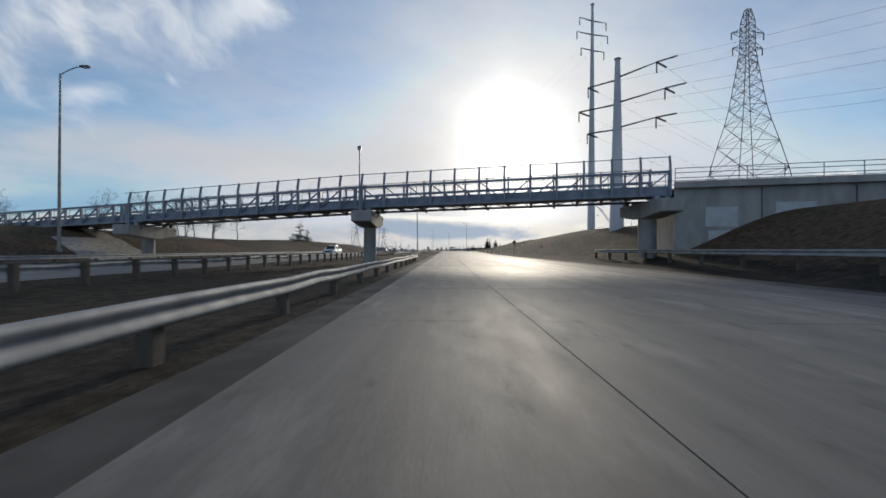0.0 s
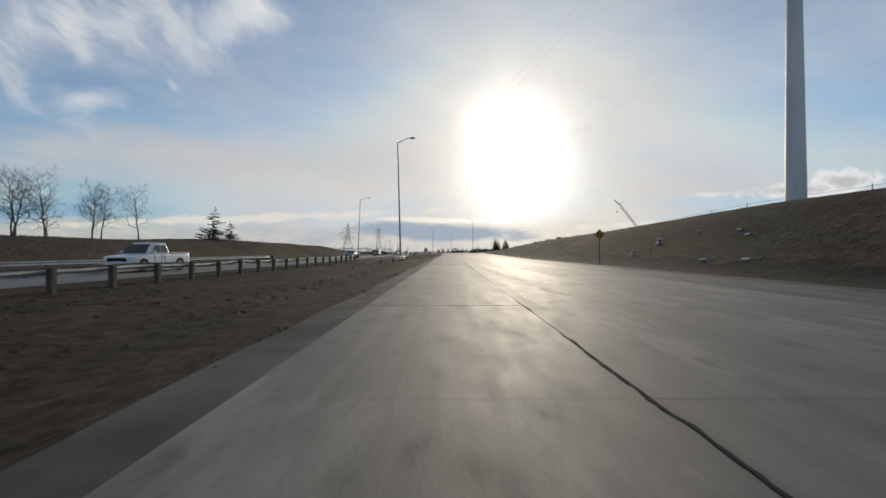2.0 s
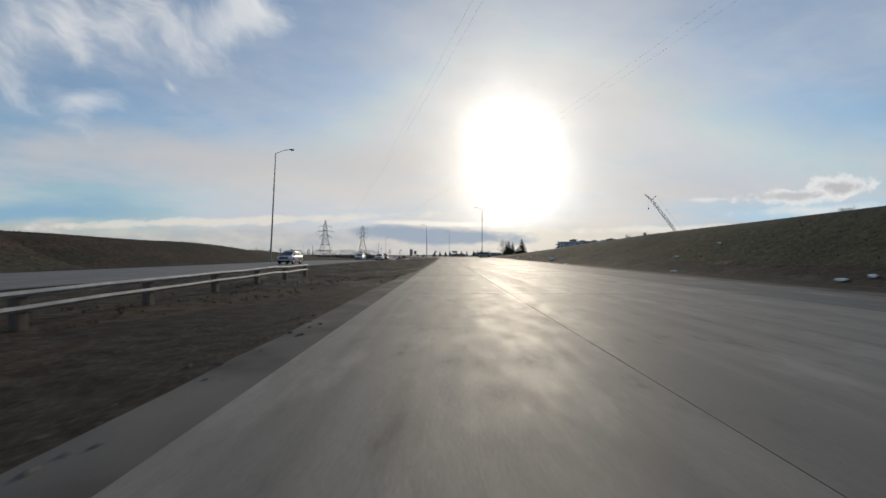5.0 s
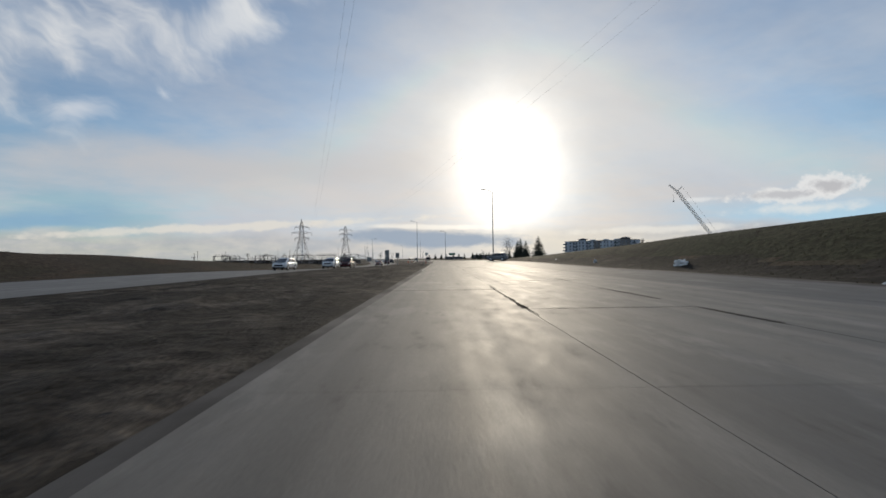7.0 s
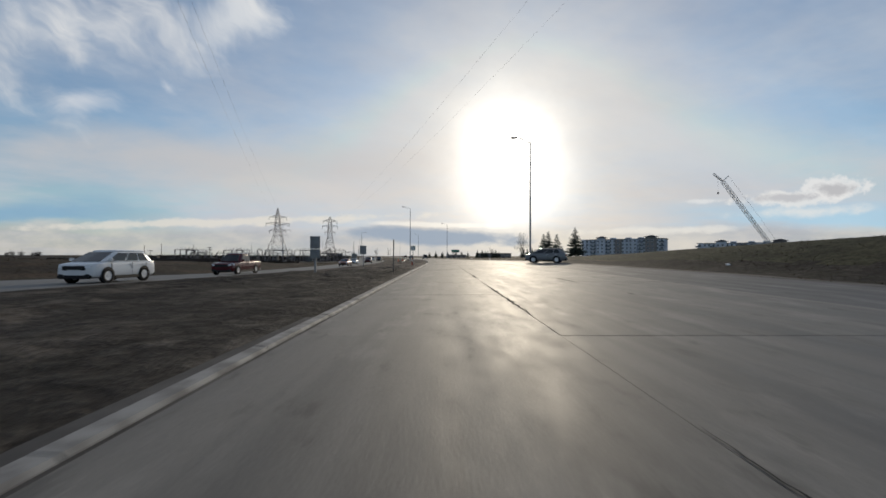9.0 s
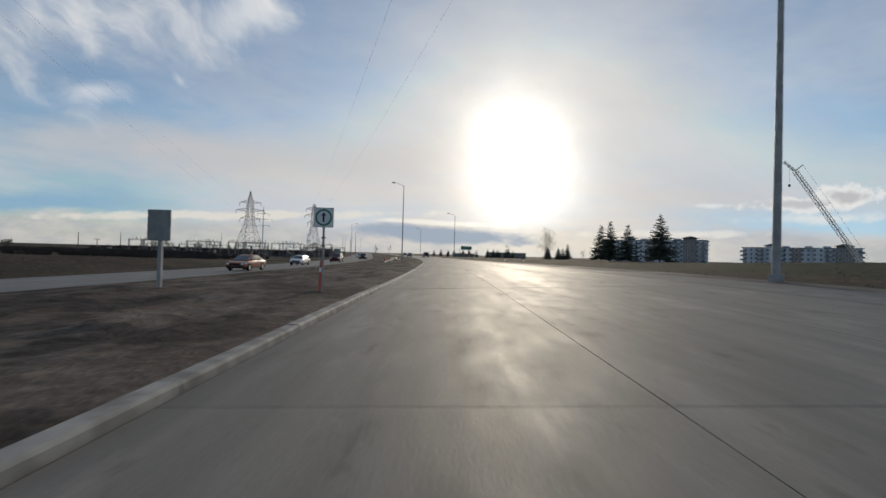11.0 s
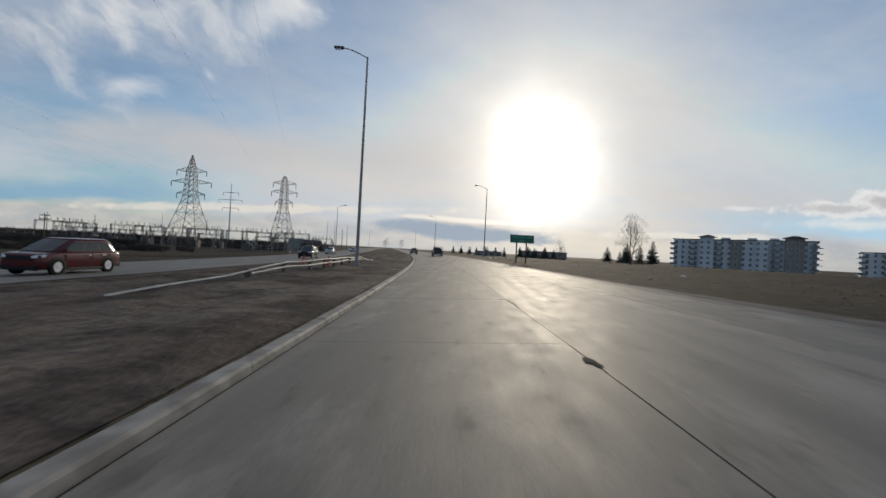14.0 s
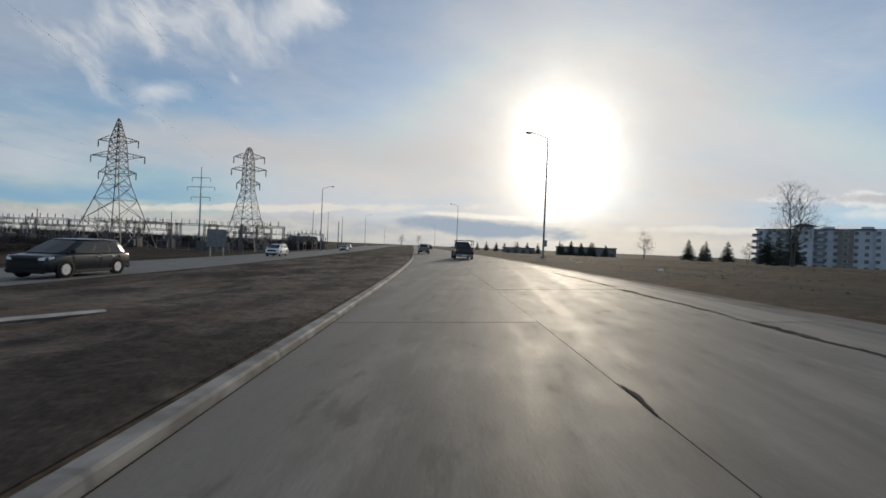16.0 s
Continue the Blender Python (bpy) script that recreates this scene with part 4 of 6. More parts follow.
def lattice_tower(label, x, y, base_z, height, widths, arms, turn=0.0, size=0.16):
    """widths: (height, half width) pairs up the tower; arms: (height, half span)."""
    b = thing("lattice_tower", label, "pylon", pose(x, y, base_z, 0, 0, turn), group="lattice towers")

    def half(z):
        return interp(z, widths)
    levels = [0.0]
    while levels[-1] < height - 1.0:
        levels.append(min(height, levels[-1] + max(1.4, 1.15 * half(levels[-1]))))
    for sx in (-1, 1):
        for sy in (-1, 1):
            part("leg", tube([(sx * half(z), sy * half(z), z) for z in levels], size * 0.7, 4), PYLON, b)
    for axis in (0, 1):
        for sgn in (-1, 1):
            for a, c in zip(levels, levels[1:]):
                def pt(k, z):
                    h = half(z)
                    return (k * h, sgn * h, z) if axis == 0 else (sgn * h, k * h, z)
                for p, q in ((pt(-1, a), pt(1, c)), (pt(1, a), pt(-1, c)), (pt(-1, c), pt(1, c))):
                    part("brace", bar(bmesh.new(), p, q, size * 0.6), PYLON, b)
    for z, span in arms:
        for k in (-1, 1):
            bm = bmesh.new()
            h = half(z)
            tip = Vector((k * span, 0, z + 0.5))
            for sy in (-1, 1):
                bar(bm, (k * h, sy * h, z), tip, size * 0.7)
                bar(bm, (k * h, sy * h, z + 1.4), tip, size * 0.7)
                for f in (0.33, 0.66):
                    p = Vector((k * h, sy * h, z)).lerp(tip, f)
                    q = Vector((k * h, sy * h, z + 1.4)).lerp(tip, f)
                    bar(bm, p, q, size * 0.5)
            part("cross_arm", bm, PYLON, b)
            part("insulator", ribbed(tip, 1.7, 0.16, 8), DARKSTEEL, b)
    return b


lattice_tower("tall reddish lattice steel tower with a narrow head", 69.2, 97.7, 3.0, 54.6, [(0, 8.0), (19.6, 4.9), (30, 2.7), (44, 1.1), (51, 1.0), (54.6, 0.3)], [(41.5, 2.2), (44.5, 3.4), (48.0, 3.7)], size=0.12)
lattice_tower("broad grey lattice pylon with three pairs of arms over a substation", -94.7, 451.6, -2.8, 31.8, [(0, 6.2), (17.0, 1.7), (26.6, 1.15), (31.8, 0.1)], [(18.2, 4.6), (22.2, 6.6), (26.0, 4.9)], 6, 0.15)
lattice_tower("grey lattice pylon with three pairs of arms beside a substation", -66.9, 461.7, -2.4, 27.9, [(0, 4.2), (16.0, 1.25), (25.0, 0.95), (27.9, 0.1)], [(17.4, 3.0), (21.0, 4.5), (24.2, 4.0)], 6, 0.14)
tube_tower("power_pole", "slim grey steel pole with three level cross arms", -111.6, 505, -3.0, 29.8, 0.42, 0.12,
           [(22.6, -5.5, 0, 0), (22.6, 5.5, 0, 0), (26.0, -3.6, 0, 0), (26.0, 3.6, 0, 0), (18.8, -3.8, 0, 0), (18.8, 3.8, 0, 0)])




for x1, z1, x2, z2 in ((30.2, 44.2, 4.6, 14.4), (30.5, 41.7, 6.6, 18.4)):
    cable((x1, 80.3, z1), (-94.7 + x2, 451.6, z2), 9.0, 0.014)
for x1, z1, x2, z2 in ((65.6, 47.6, -3.4, 18.0), (73.0, 51.1, 4.0, 21.6)):
    cable((x1, 97.7, z1), (-66.9 + x2, 461.7, z2), 8.0, 0.014)


def wood_pole(x, y, h, arms=0):
    b = thing("utility_pole", "weathered timber utility pole", "utility pole", place(x, y, 10, -0.3), group="timber utility poles")
    part("pole", bar(bmesh.new(), (0, 0, 0), (0, 0, h), 0.34, sides=10, taper=0.65), POSTWOOD, b)
    for i in range(arms):
        part("cross_arm", bar(bmesh.new(), (-1.4, 0, h - 0.6 - 1.1 * i), (1.4, 0, h - 0.6 - 1.1 * i), 0.16, 0.2), POSTWOOD, b)
        for x2 in (-1.25, -0.5, 0.5, 1.25):
            part("insulator", bar(bmesh.new(), (x2, 0, h - 0.5 - 1.1 * i), (x2, 0, h - 0.2 - 1.1 * i), 0.12, sides=6), DARKSTEEL, b)


for x, y, h, n in ((-121.1, 427.6, 8.7, 2), (-169.6, 496.5, 11.2, 0), (-120.6, 502, 12, 0), (-169, 452.2, 7.2, 1), (-190.5, 494.6, 11.3, 0), (-150, 420, 9, 0), (-58, 505, 10, 0)):
    wood_pole(x, y, h, n)

# ---------------- trees ----------------
RND = random.Random(4)


def grow(bm, p, d, length, r, depth, rnd, spread=0.55, lift=0.12):
    """Branches of a leafless tree."""
    steps = 3
    pts = [p]
    for i in range(steps):
        d = (d + Vector((rnd.uniform(-1, 1), rnd.uniform(-1, 1), rnd.uniform(-0.5, 1))) * 0.13 + Vector((0, 0, lift * 0.4))).normalized()
        pts.append(pts[-1] + d * (length / steps))
    sides = 7 if depth > 4 else 4 if depth > 2 else 3
    rings = []
    for i, q in enumerate(pts):
        m = d.to_track_quat("Z", "Y").to_matrix()
        k = max(0.006, r * (1 - 0.38 * i / steps))
        rings.append([bm.verts.new(q + m @ Vector((math.cos(6.2832 * j / sides) * k, math.sin(6.2832 * j / sides) * k, 0))) for j in range(sides)])
    for a, b in zip(rings, rings[1:]):
        for j in range(sides):
            bm.faces.new((a[j], a[(j + 1) % sides], b[(j + 1) % sides], b[j]))
    if depth == 0:
        return
    for i in range(rnd.choice((2, 3, 3)) if depth > 1 else 3):
        at = pts[-1] if i < 2 else pts[rnd.choice((1, 2))]
        turn = Matrix.Rotation(rnd.uniform(0, 6.28), 3, d) @ Matrix.Rotation(rnd.uniform(0.3, 0.3 + spread), 3, d.orthogonal().normalized())
        grow(bm, at, (turn @ d).normalized(), length * rnd.uniform(0.62, 0.86), r * 0.62 * rnd.uniform(0.75, 1.0), depth - 1, rnd, spread, lift)


def bare_tree(seed, height, stems=1, lean=0.1):
    """A leafless tree: each stem runs up to a thin tip and sends out side limbs, the lower ones longest and drooping at their ends."""
    rnd = random.Random(seed)
    b = thing("bare_tree", "leafless deciduous tree with fine twigs", "tree", group="bare trees")
    trunk, crown = bmesh.new(), bmesh.new()
    for i in range(stems):
        a = rnd.uniform(0, 6.28)
        d = Vector((math.cos(a) * lean * (1 + i), math.sin(a) * lean * (1 + i), 1)).normalized()
        h, r = height * rnd.uniform(0.92, 1.0) * (1 - 0.16 * i), height * 0.0135
        n = 9
        pts = [Vector((0, 0, -0.4))]
        for j in range(1, n + 1):
            sway = Vector((rnd.uniform(-1, 1), rnd.uniform(-1, 1), 0)) * height * 0.016
            pts.append(d * (h * j / n) + sway * (j / n + 0.3))
        for j in range(n):
            bar(trunk, pts[j], pts[j + 1], 2 * r * (1 - 0.93 * j / n), sides=8 if j < 5 else 5, taper=(1 - 0.93 * (j + 1) / n) / (1 - 0.93 * j / n))
        limbs = int(15 + rnd.random() * 5)
        for j in range(limbs):
            f = 0.24 + 0.70 * (j + rnd.random() * 0.7) / limbs
            q = f * n
            at = pts[int(q)].lerp(pts[int(q) + 1], q - int(q))
            turn = a + 2.4 * j + rnd.uniform(-0.5, 0.5)
            rise = rnd.uniform(0.15, 0.7) + 0.6 * f
            out = Vector((math.cos(turn), math.sin(turn), rise)).normalized()
            grow(crown, at, out, height * (0.19 - 0.11 * f) * rnd.uniform(0.7, 1.25), r * (0.46 - 0.28 * f), 4, rnd, 0.75, 0.05)
    part("trunk", trunk, BARK, b)
    part("crown", crown, BARK, b, "crown of thin bare branches")
    return b


def spruce(seed, height, width, gaps=0.0, tier=1.0):
    rnd = random.Random(seed)
    b = thing("spruce", "dark green spruce with layered drooping branches", "tree", group="spruces")
    part("trunk", bar(bmesh.new(), (0, 0, -0.4), (0, 0, height * 0.98), height * 0.035, sides=8, taper=0.12), BARK, b)
    verts, faces = [], []

    def tuft(p, q, w):
        d = q - p
        side = d.cross(Vector((0, 0, 1)))
        side = side.normalized() * w if side.length > 1e-5 else Vector((w, 0, 0))
        drop = Vector((0, 0, -w * 0.7))
        i = len(verts)
        mid = p.lerp(q, 0.45)
        verts.extend([tuple(p), tuple(mid + side + drop), tuple(q), tuple(mid - side + drop), tuple(mid + Vector((0, 0, w * 0.25)))])
        faces.extend([(i, i + 1, i + 4), (i + 1, i + 2, i + 4), (i + 2, i + 3, i + 4), (i + 3, i, i + 4)])
    z = height * rnd.uniform(0.10, 0.15)
    while z < height * 0.985:
        f = 1 - z / height
        reach = width * 0.5 * (f ** 0.85) * rnd.uniform(0.8, 1.1) + 0.08
        n = max(4, int(5 + 7 * f))
        a0 = rnd.uniform(0, 6.28)
        for i in range(n):
            if rnd.random() < gaps:
                continue
            a = a0 + 6.2832 * i / n + rnd.uniform(-0.25, 0.25)
            L = reach * rnd.uniform(0.65, 1.12)
            d = Vector((math.cos(a), math.sin(a), 0))
            base = Vector((0, 0, z + rnd.uniform(-0.22, 0.22)))
            tip = base + d * L + Vector((0, 0, (-0.24 + 0.42 * (1 - f)) * L))
            k = max(3, int(L / 0.22))
            for j in range(k):
                t = (j + 0.6) / k
                p = base.lerp(tip, t) + Vector((0, 0, -0.10 * L * math.sin(t * 3.14)))
                for sgn in (-1, 1, 0):
                    w = d.cross(Vector((0, 0, 1))) * sgn * rnd.uniform(0.5, 1.0)
                    q = p + (d * 0.8 + w + Vector((0, 0, rnd.uniform(-0.55, 0.1)))).normalized() * (0.20 + 0.16 * L * (1 - t * 0.6))
                    tuft(p, q, 0.05 + 0.035 * L)
        z += height * rnd.uniform(0.020, 0.036) * tier
    part("crown", pydata("crown", [tuple(v) for v in verts], faces, NEEDLE), None, b, "crown of dark needles")
    return b


def settle(ob, x, y, turn, scale, dz=0.0):
    m = place(x, y, turn, dz)
    ob.matrix_world = m @ Matrix.Scale(scale, 4)
    return ob


def planted(ob, x, y, turn, scale, dz=0.0):
    c = copy_thing(ob, place(x, y, turn, dz))
    c.scale = (scale, scale, scale)
    return c


# spruces beyond the verge and on the ridges
SP = [settle(spruce(11, 8.4, 7.0, 0.12), 38.2, 323.2, 0, 1.0), settle(spruce(12, 8.0, 5.6, 0.12), 33.2, 332.9, 40, 1.0), settle(spruce(13, 7.4, 5.6, 0.2), 34.2, 327.2, 80, 0.94)]
planted(SP[1], 32.6, 336.4, 130, 0.93)
SP.append(settle(spruce(21, 6.2, 5.6, 0.45, 2.3), -42.5, 122.6, 0, 1.0))
SP[3].rotation_euler.y = radians(7)
planted(SP[3], -41.4, 127.1, 160, 0.62)
for i, (x, y, sc) in enumerate(((61.9, 506, 0.85), (75.6, 523, 0.95), (71, 516, 0.8), (62.6, 484, 0.72), (58.5, 452, 0.95), (53, 448, 0.8), (46, 440, 0.7), (42.5, 606, 0.9), (39.4, 562, 0.85), (36, 570, 0.9), (33, 585, 0.95), (46, 575, 0.8), (50, 590, 0.95), (37, 553, 0.8), (44, 560, 0.95), (48.5, 556, 0.7), (31, 566, 0.75), (28, 640, 1.0), (22, 650, 0.9), (16, 660, 1.0), (8, 690, 1.0), (2, 700, 0.9), (-6, 720, 1.0), (-14, 730, 1.0))):
    planted(SP[i % 3], x, y, i * 57, sc)
# leafless trees
BT = [settle(bare_tree(3, 11.0, 2, 0.10), 43.1, 429, 20, 1.15), settle(bare_tree(5, 11.8, 1, 0.07), -69.0, 140.6, 0, 1.0), settle(bare_tree(8, 11.8, 2, 0.09), -73.6, 133.6, 0, 1.0), settle(bare_tree(14, 11.8, 1, 0.12), -76.2, 138.9, 0, 1.0)]
for i, (x, y, sc) in enumerate(((-72.6, 122.3, 1.05), (-70, 114, 0.95), (-76, 120.6, 1.0), (-85, 117, 1.05), (-85, 105, 1.0), (-86, 120, 0.6), (-108, 160, 1.1), (-98, 92, 0.9), (-112, 99, 0.9), (-120, 104, 1.0), (30, 455, 0.5), (12, 620, 0.6), (-60, 690, 0.8), (-75, 700, 0.8), (60, 470, 0.45), (88, 520, 0.55))):
    planted(BT[1 + i % 3], x, y, i * 71, sc)


def scrub(name, label, spots, seed, thick=1.0):
    """Low leafless bushes made of many thin twigs."""
    rnd = random.Random(seed)
    verts, faces = [], []
    for x, y, w, h in spots:
        s, u = road_coords(x, y)
        z = lie(s, u) - 0.05
        for i in range(30):
            a, r = rnd.uniform(0, 6.28), rnd.uniform(0, w * 0.4)
            p = Vector((x + math.cos(a) * r, y + math.sin(a) * r, z))
            q = p + Vector((rnd.uniform(-0.5, 0.5) * w * 0.7, rnd.uniform(-0.5, 0.5) * w * 0.7, h * rnd.uniform(0.45, 1.0)))
            t = (0.009 + 0.008 * rnd.random()) * thick
            for f in range(3):
                k = len(verts)
                e = q if f == 0 else p.lerp(q, 0.5) + Vector((rnd.uniform(-1, 1), rnd.uniform(-1, 1), rnd.uniform(0.2, 1))) * h * 0.3
                o = p if f == 0 else p.lerp(q, 0.45)
                verts.extend([(o.x - t, o.y, o.z), (o.x + t, o.y, o.z), (o.x, o.y + t, o.z), tuple(e)])
                faces.extend([(k, k + 1, k + 3), (k + 1, k + 2, k + 3), (k + 2, k, k + 3)])
    tagged(new(name, pydata(name, verts, faces, SCRUB)), label, "scrub", kind="stuff")


scrub("scrub", "belt of bare brown scrub across the far field", [(-130 - 150 * RND.random(), 395 + 110 * RND.random(), RND.uniform(1.5, 3.5), RND.uniform(1.2, 2.8)) for _ in range(260)], 1, 3.0)
scrub("field_thicket", "dense dark thicket beside the substation", [(RND.uniform(-195, -112), RND.uniform(428, 456), RND.uniform(2.2, 4.0), RND.uniform(1.8, 3.2)) for _ in range(380)], 7, 6.0)
scrub("substation_thicket", "dark belt of leafless trees behind the substation", [(RND.uniform(-200, -66), RND.uniform(478, 515), RND.uniform(3.0, 5.0), RND.uniform(2.6, 4.6)) for _ in range(700)], 8, 7.0)
scrub("roadside_thicket", "dense brown thicket beyond the far carriageway", [(RND.uniform(-100, -72), RND.uniform(338, 425), RND.uniform(1.8, 3.2), RND.uniform(1.2, 2.1)) for _ in range(240)], 18, 4.0)
scrub("far_scrub", "rounded bare bushes far across the field", [(-440 + RND.uniform(-10, 10) - 0.06 * (y - 600), y, RND.uniform(6, 10), RND.uniform(6.0, 9.0)) for y in (602, 607, 612, 616, 640, 645, 662, 668, 673, 679)], 17, 9.0)
scrub("hill_scrub", "bare bushes along the crest of the embankment", [(RND.uniform(26, 34), RND.uniform(95, 240), RND.uniform(0.5, 1.4), RND.uniform(0.3, 0.9)) for _ in range(22)] + [(44, 127, 3.5, 2.4), (46, 132, 3, 2.2), (60, 128, 3.5, 2.6)], 2)


def grass(name, label, spans, count, seed, tall):
    """Dry tufts: clumps of narrow blades."""
    rnd = random.Random(seed)
    verts, faces = [], []
    for i in range(count):
        s0, s1, u0, u1 = spans[i % len(spans)]
        s, u = rnd.uniform(s0, s1), rnd.uniform(u0, u1)
        if noise.noise(Vector((s * 0.05, u * 0.12, 9))) < -0.12:
            continue
        p = spot(s, u, -0.02)
        h = tall * rnd.uniform(0.5, 1.2)
        for j in range(4):
            a = rnd.uniform(0, 6.28)
            d = Vector((math.cos(a), math.sin(a), 0))
            o = p + d * 0.05
            w = d.orthogonal().normalized() * 0.018
            e = o + d * h * rnd.uniform(0.2, 0.8) + Vector((0, 0, h * rnd.uniform(0.5, 1)))
            k = len(verts)
            verts.extend([tuple(o - w), tuple(o + w), tuple(e)])
            faces.append((k, k + 1, k + 2))
    tagged(new(name, pydata(name, verts, faces, DRY)), label, "grass", kind="stuff")


DRY = material("straw-coloured grass", (0.066, 0.054, 0.030), (0.042, 0.036, 0.021), rough=0.95, scale=0.4, fine=0, bump=0.0, spec=0.1)
grass("bank_grass", "dry straw-coloured grass on the embankment", [(0, 240, 17, 30)], 9000, 3, 0.12)
grass("verge_grass", "dry straw-coloured grass on the wide verge", [(240, 470, 13, 45)], 9000, 4, 0.09)
grass("field_grass", "dry straw-coloured grass beyond the far carriageway", [(40, 430, -48, -30)], 24000, 5, 0.14)
grass("median_grass", "sparse dry grass in the median", [(0, 150, -13.5, -4.4)], 4000, 6, 0.12)

# ---------------- apartment blocks, crane and far buildings ----------------


def apartment_block(x, y, base_z, turn, length, storeys, seed, label):
    rnd = random.Random(seed)
    b = thing("apartment_building", label, "building", pose(x, y, base_z, 0, 0, turn), group="apartment blocks")
    h, d = storeys * 3.0, 17.0
    part("wall", box(bmesh.new(), 0, length, 0, d, 0, h), STUCCO, b, "pale blue-grey rendered wall")
    part("roof", box(bmesh.new(), -0.7, length + 0.7, -0.7, d + 0.7, h, h + 0.45, 0.1), ROOFING, b, "flat dark roof with overhang")
    for x0, w, mat in ((0.5, 4, STUCCO), (length * 0.21, 7, STUCCO), (length * 0.44, 5, BROWNBRICK), (length * 0.62, 5, STUCCO), (length * 0.80, 8, BROWNBRICK)):
        part("bay", box(bmesh.new(), x0, x0 + w, -1.4, 0.3, 0, h + (1.6 if w > 6 else 0.2)), mat, b)
        if w > 6:
            bm = bmesh.new()
            r0 = [bm.verts.new(p) for p in ((x0 - 1.2, -2.4, h + 1.6), (x0 + w + 1.2, -2.4, h + 1.6), (x0 + w + 1.2, 6, h + 1.6), (x0 - 1.2, 6, h + 1.6))]
            r1 = [bm.verts.new(p) for p in ((x0 + w / 2 - 0.8, 1.2, h + 3.0), (x0 + w / 2 + 0.8, 1.2, h + 3.0), (x0 + w / 2 + 0.8, 2.4, h + 3.0), (x0 + w / 2 - 0.8, 2.4, h + 3.0))]
            bm.faces.new(r0[::-1])
            bm.faces.new(r1)
            for i in range(4):
                bm.faces.new((r0[i], r0[(i + 1) % 4], r1[(i + 1) % 4], r1[i]))
            part("roof", bm, ROOFING, b, "low hipped cap over the bay")
    for x0 in (length * 0.36, length * 0.55, length * 0.70):
        part("roof_box", box(bmesh.new(), x0, x0 + 4, 3, 8, h + 0.4, h + 1.6), STUCCO, b)
    pane = mesh(box(bmesh.new(), -0.7, 0.7, -0.10, 0.05, 0, 1.5), "window", WINDOWPANE)
    frm = bmesh.new()
    for a in ((-0.8, -0.7, -0.1, 1.6), (0.7, 0.8, -0.1, 1.6), (-0.7, 0.7, 1.5, 1.6), (-0.7, 0.7, -0.1, 0.0)):
        box(frm, a[0], a[1], -0.14, 0.05, a[2], a[3])
    frm = mesh(frm, "window_frame", WHITEPAINT)
    slab = bmesh.new()
    box(slab, -1.9, 1.9, -1.9, 0.0, -0.1, 0.1)
    slab = mesh(slab, "balcony_slab", STUCCO)
    rail = bmesh.new()
    box(rail, -1.88, 1.88, -1.88, -1.84, 0.1, 1.1)
    rail = mesh(rail, "balcony_rail", WINDOWPANE)
    bays = ((0.5, 4), (length * 0.21, 7), (length * 0.44, 5), (length * 0.62, 5), (length * 0.80, 8))
    n = int(length / 3.1)
    for k in range(storeys):
        for i in range(n):
            x0 = 1.8 + i * (length - 3.0) / (n - 1) * 1.0
            out = any(p - 0.3 < x0 < p + w + 0.3 for p, w in bays)
            yy = -1.42 if out else -0.02
            o = part("window", pane, None, b)
            o.location = (x0, yy, 0.85 + 3.0 * k)
            f = part("window_frame", frm, None, o)
        for x0 in (-0.1, length * 0.155, length * 0.345, length * 0.735, length - 1.6):
            if k == 0:
                continue
            o = part("balcony", slab, None, b)
            o.location = (x0 + 0.5, -0.05, 3.0 * k)
            part("balcony_rail", rail, None, o)
        if k:
            for x0, x1 in ((-2.2, 0.0), (length, length + 2.2)):
                part("end_balcony", box(bmesh.new(), x0, x1, 0.5, 7.0, 3.0 * k - 0.1, 3.0 * k + 0.1), STUCCO, b)


apartment_block(123.7, 576, -2.6, -37.6, 65, 6, 1, "six-storey pale apartment block with balconies and hipped bays")
apartment_block(214, 556, -3.0, -37.6, 62, 5, 2, "five-storey pale apartment block behind the trees")


def shed(x, y, w, d, h, turn, label, mat=BROWNBRICK):
    b = thing("low_building", label, "building", place(x, y, turn, -0.2), group="low buildings")
    part("wall", box(bmesh.new(), 0, w, 0, d, 0, h), mat, b)
    part("roof", box(bmesh.new(), -0.4, w + 0.4, -0.4, d + 0.4, h, h + 0.4, 0.08), ROOFING, b)
    for i in range(max(1, int(w / 5))):
        part("door", box(bmesh.new(), 1.5 + i * 5, 4.0 + i * 5, -0.06, 0.02, 0.0, 2.4), DARKSTEEL, b)


shed(36, 600, 30, 16, 5.2, 0, "long low brown building behind small spruces")
shed(6, 640, 20, 12, 3.6, 0, "low brown building far along the road")


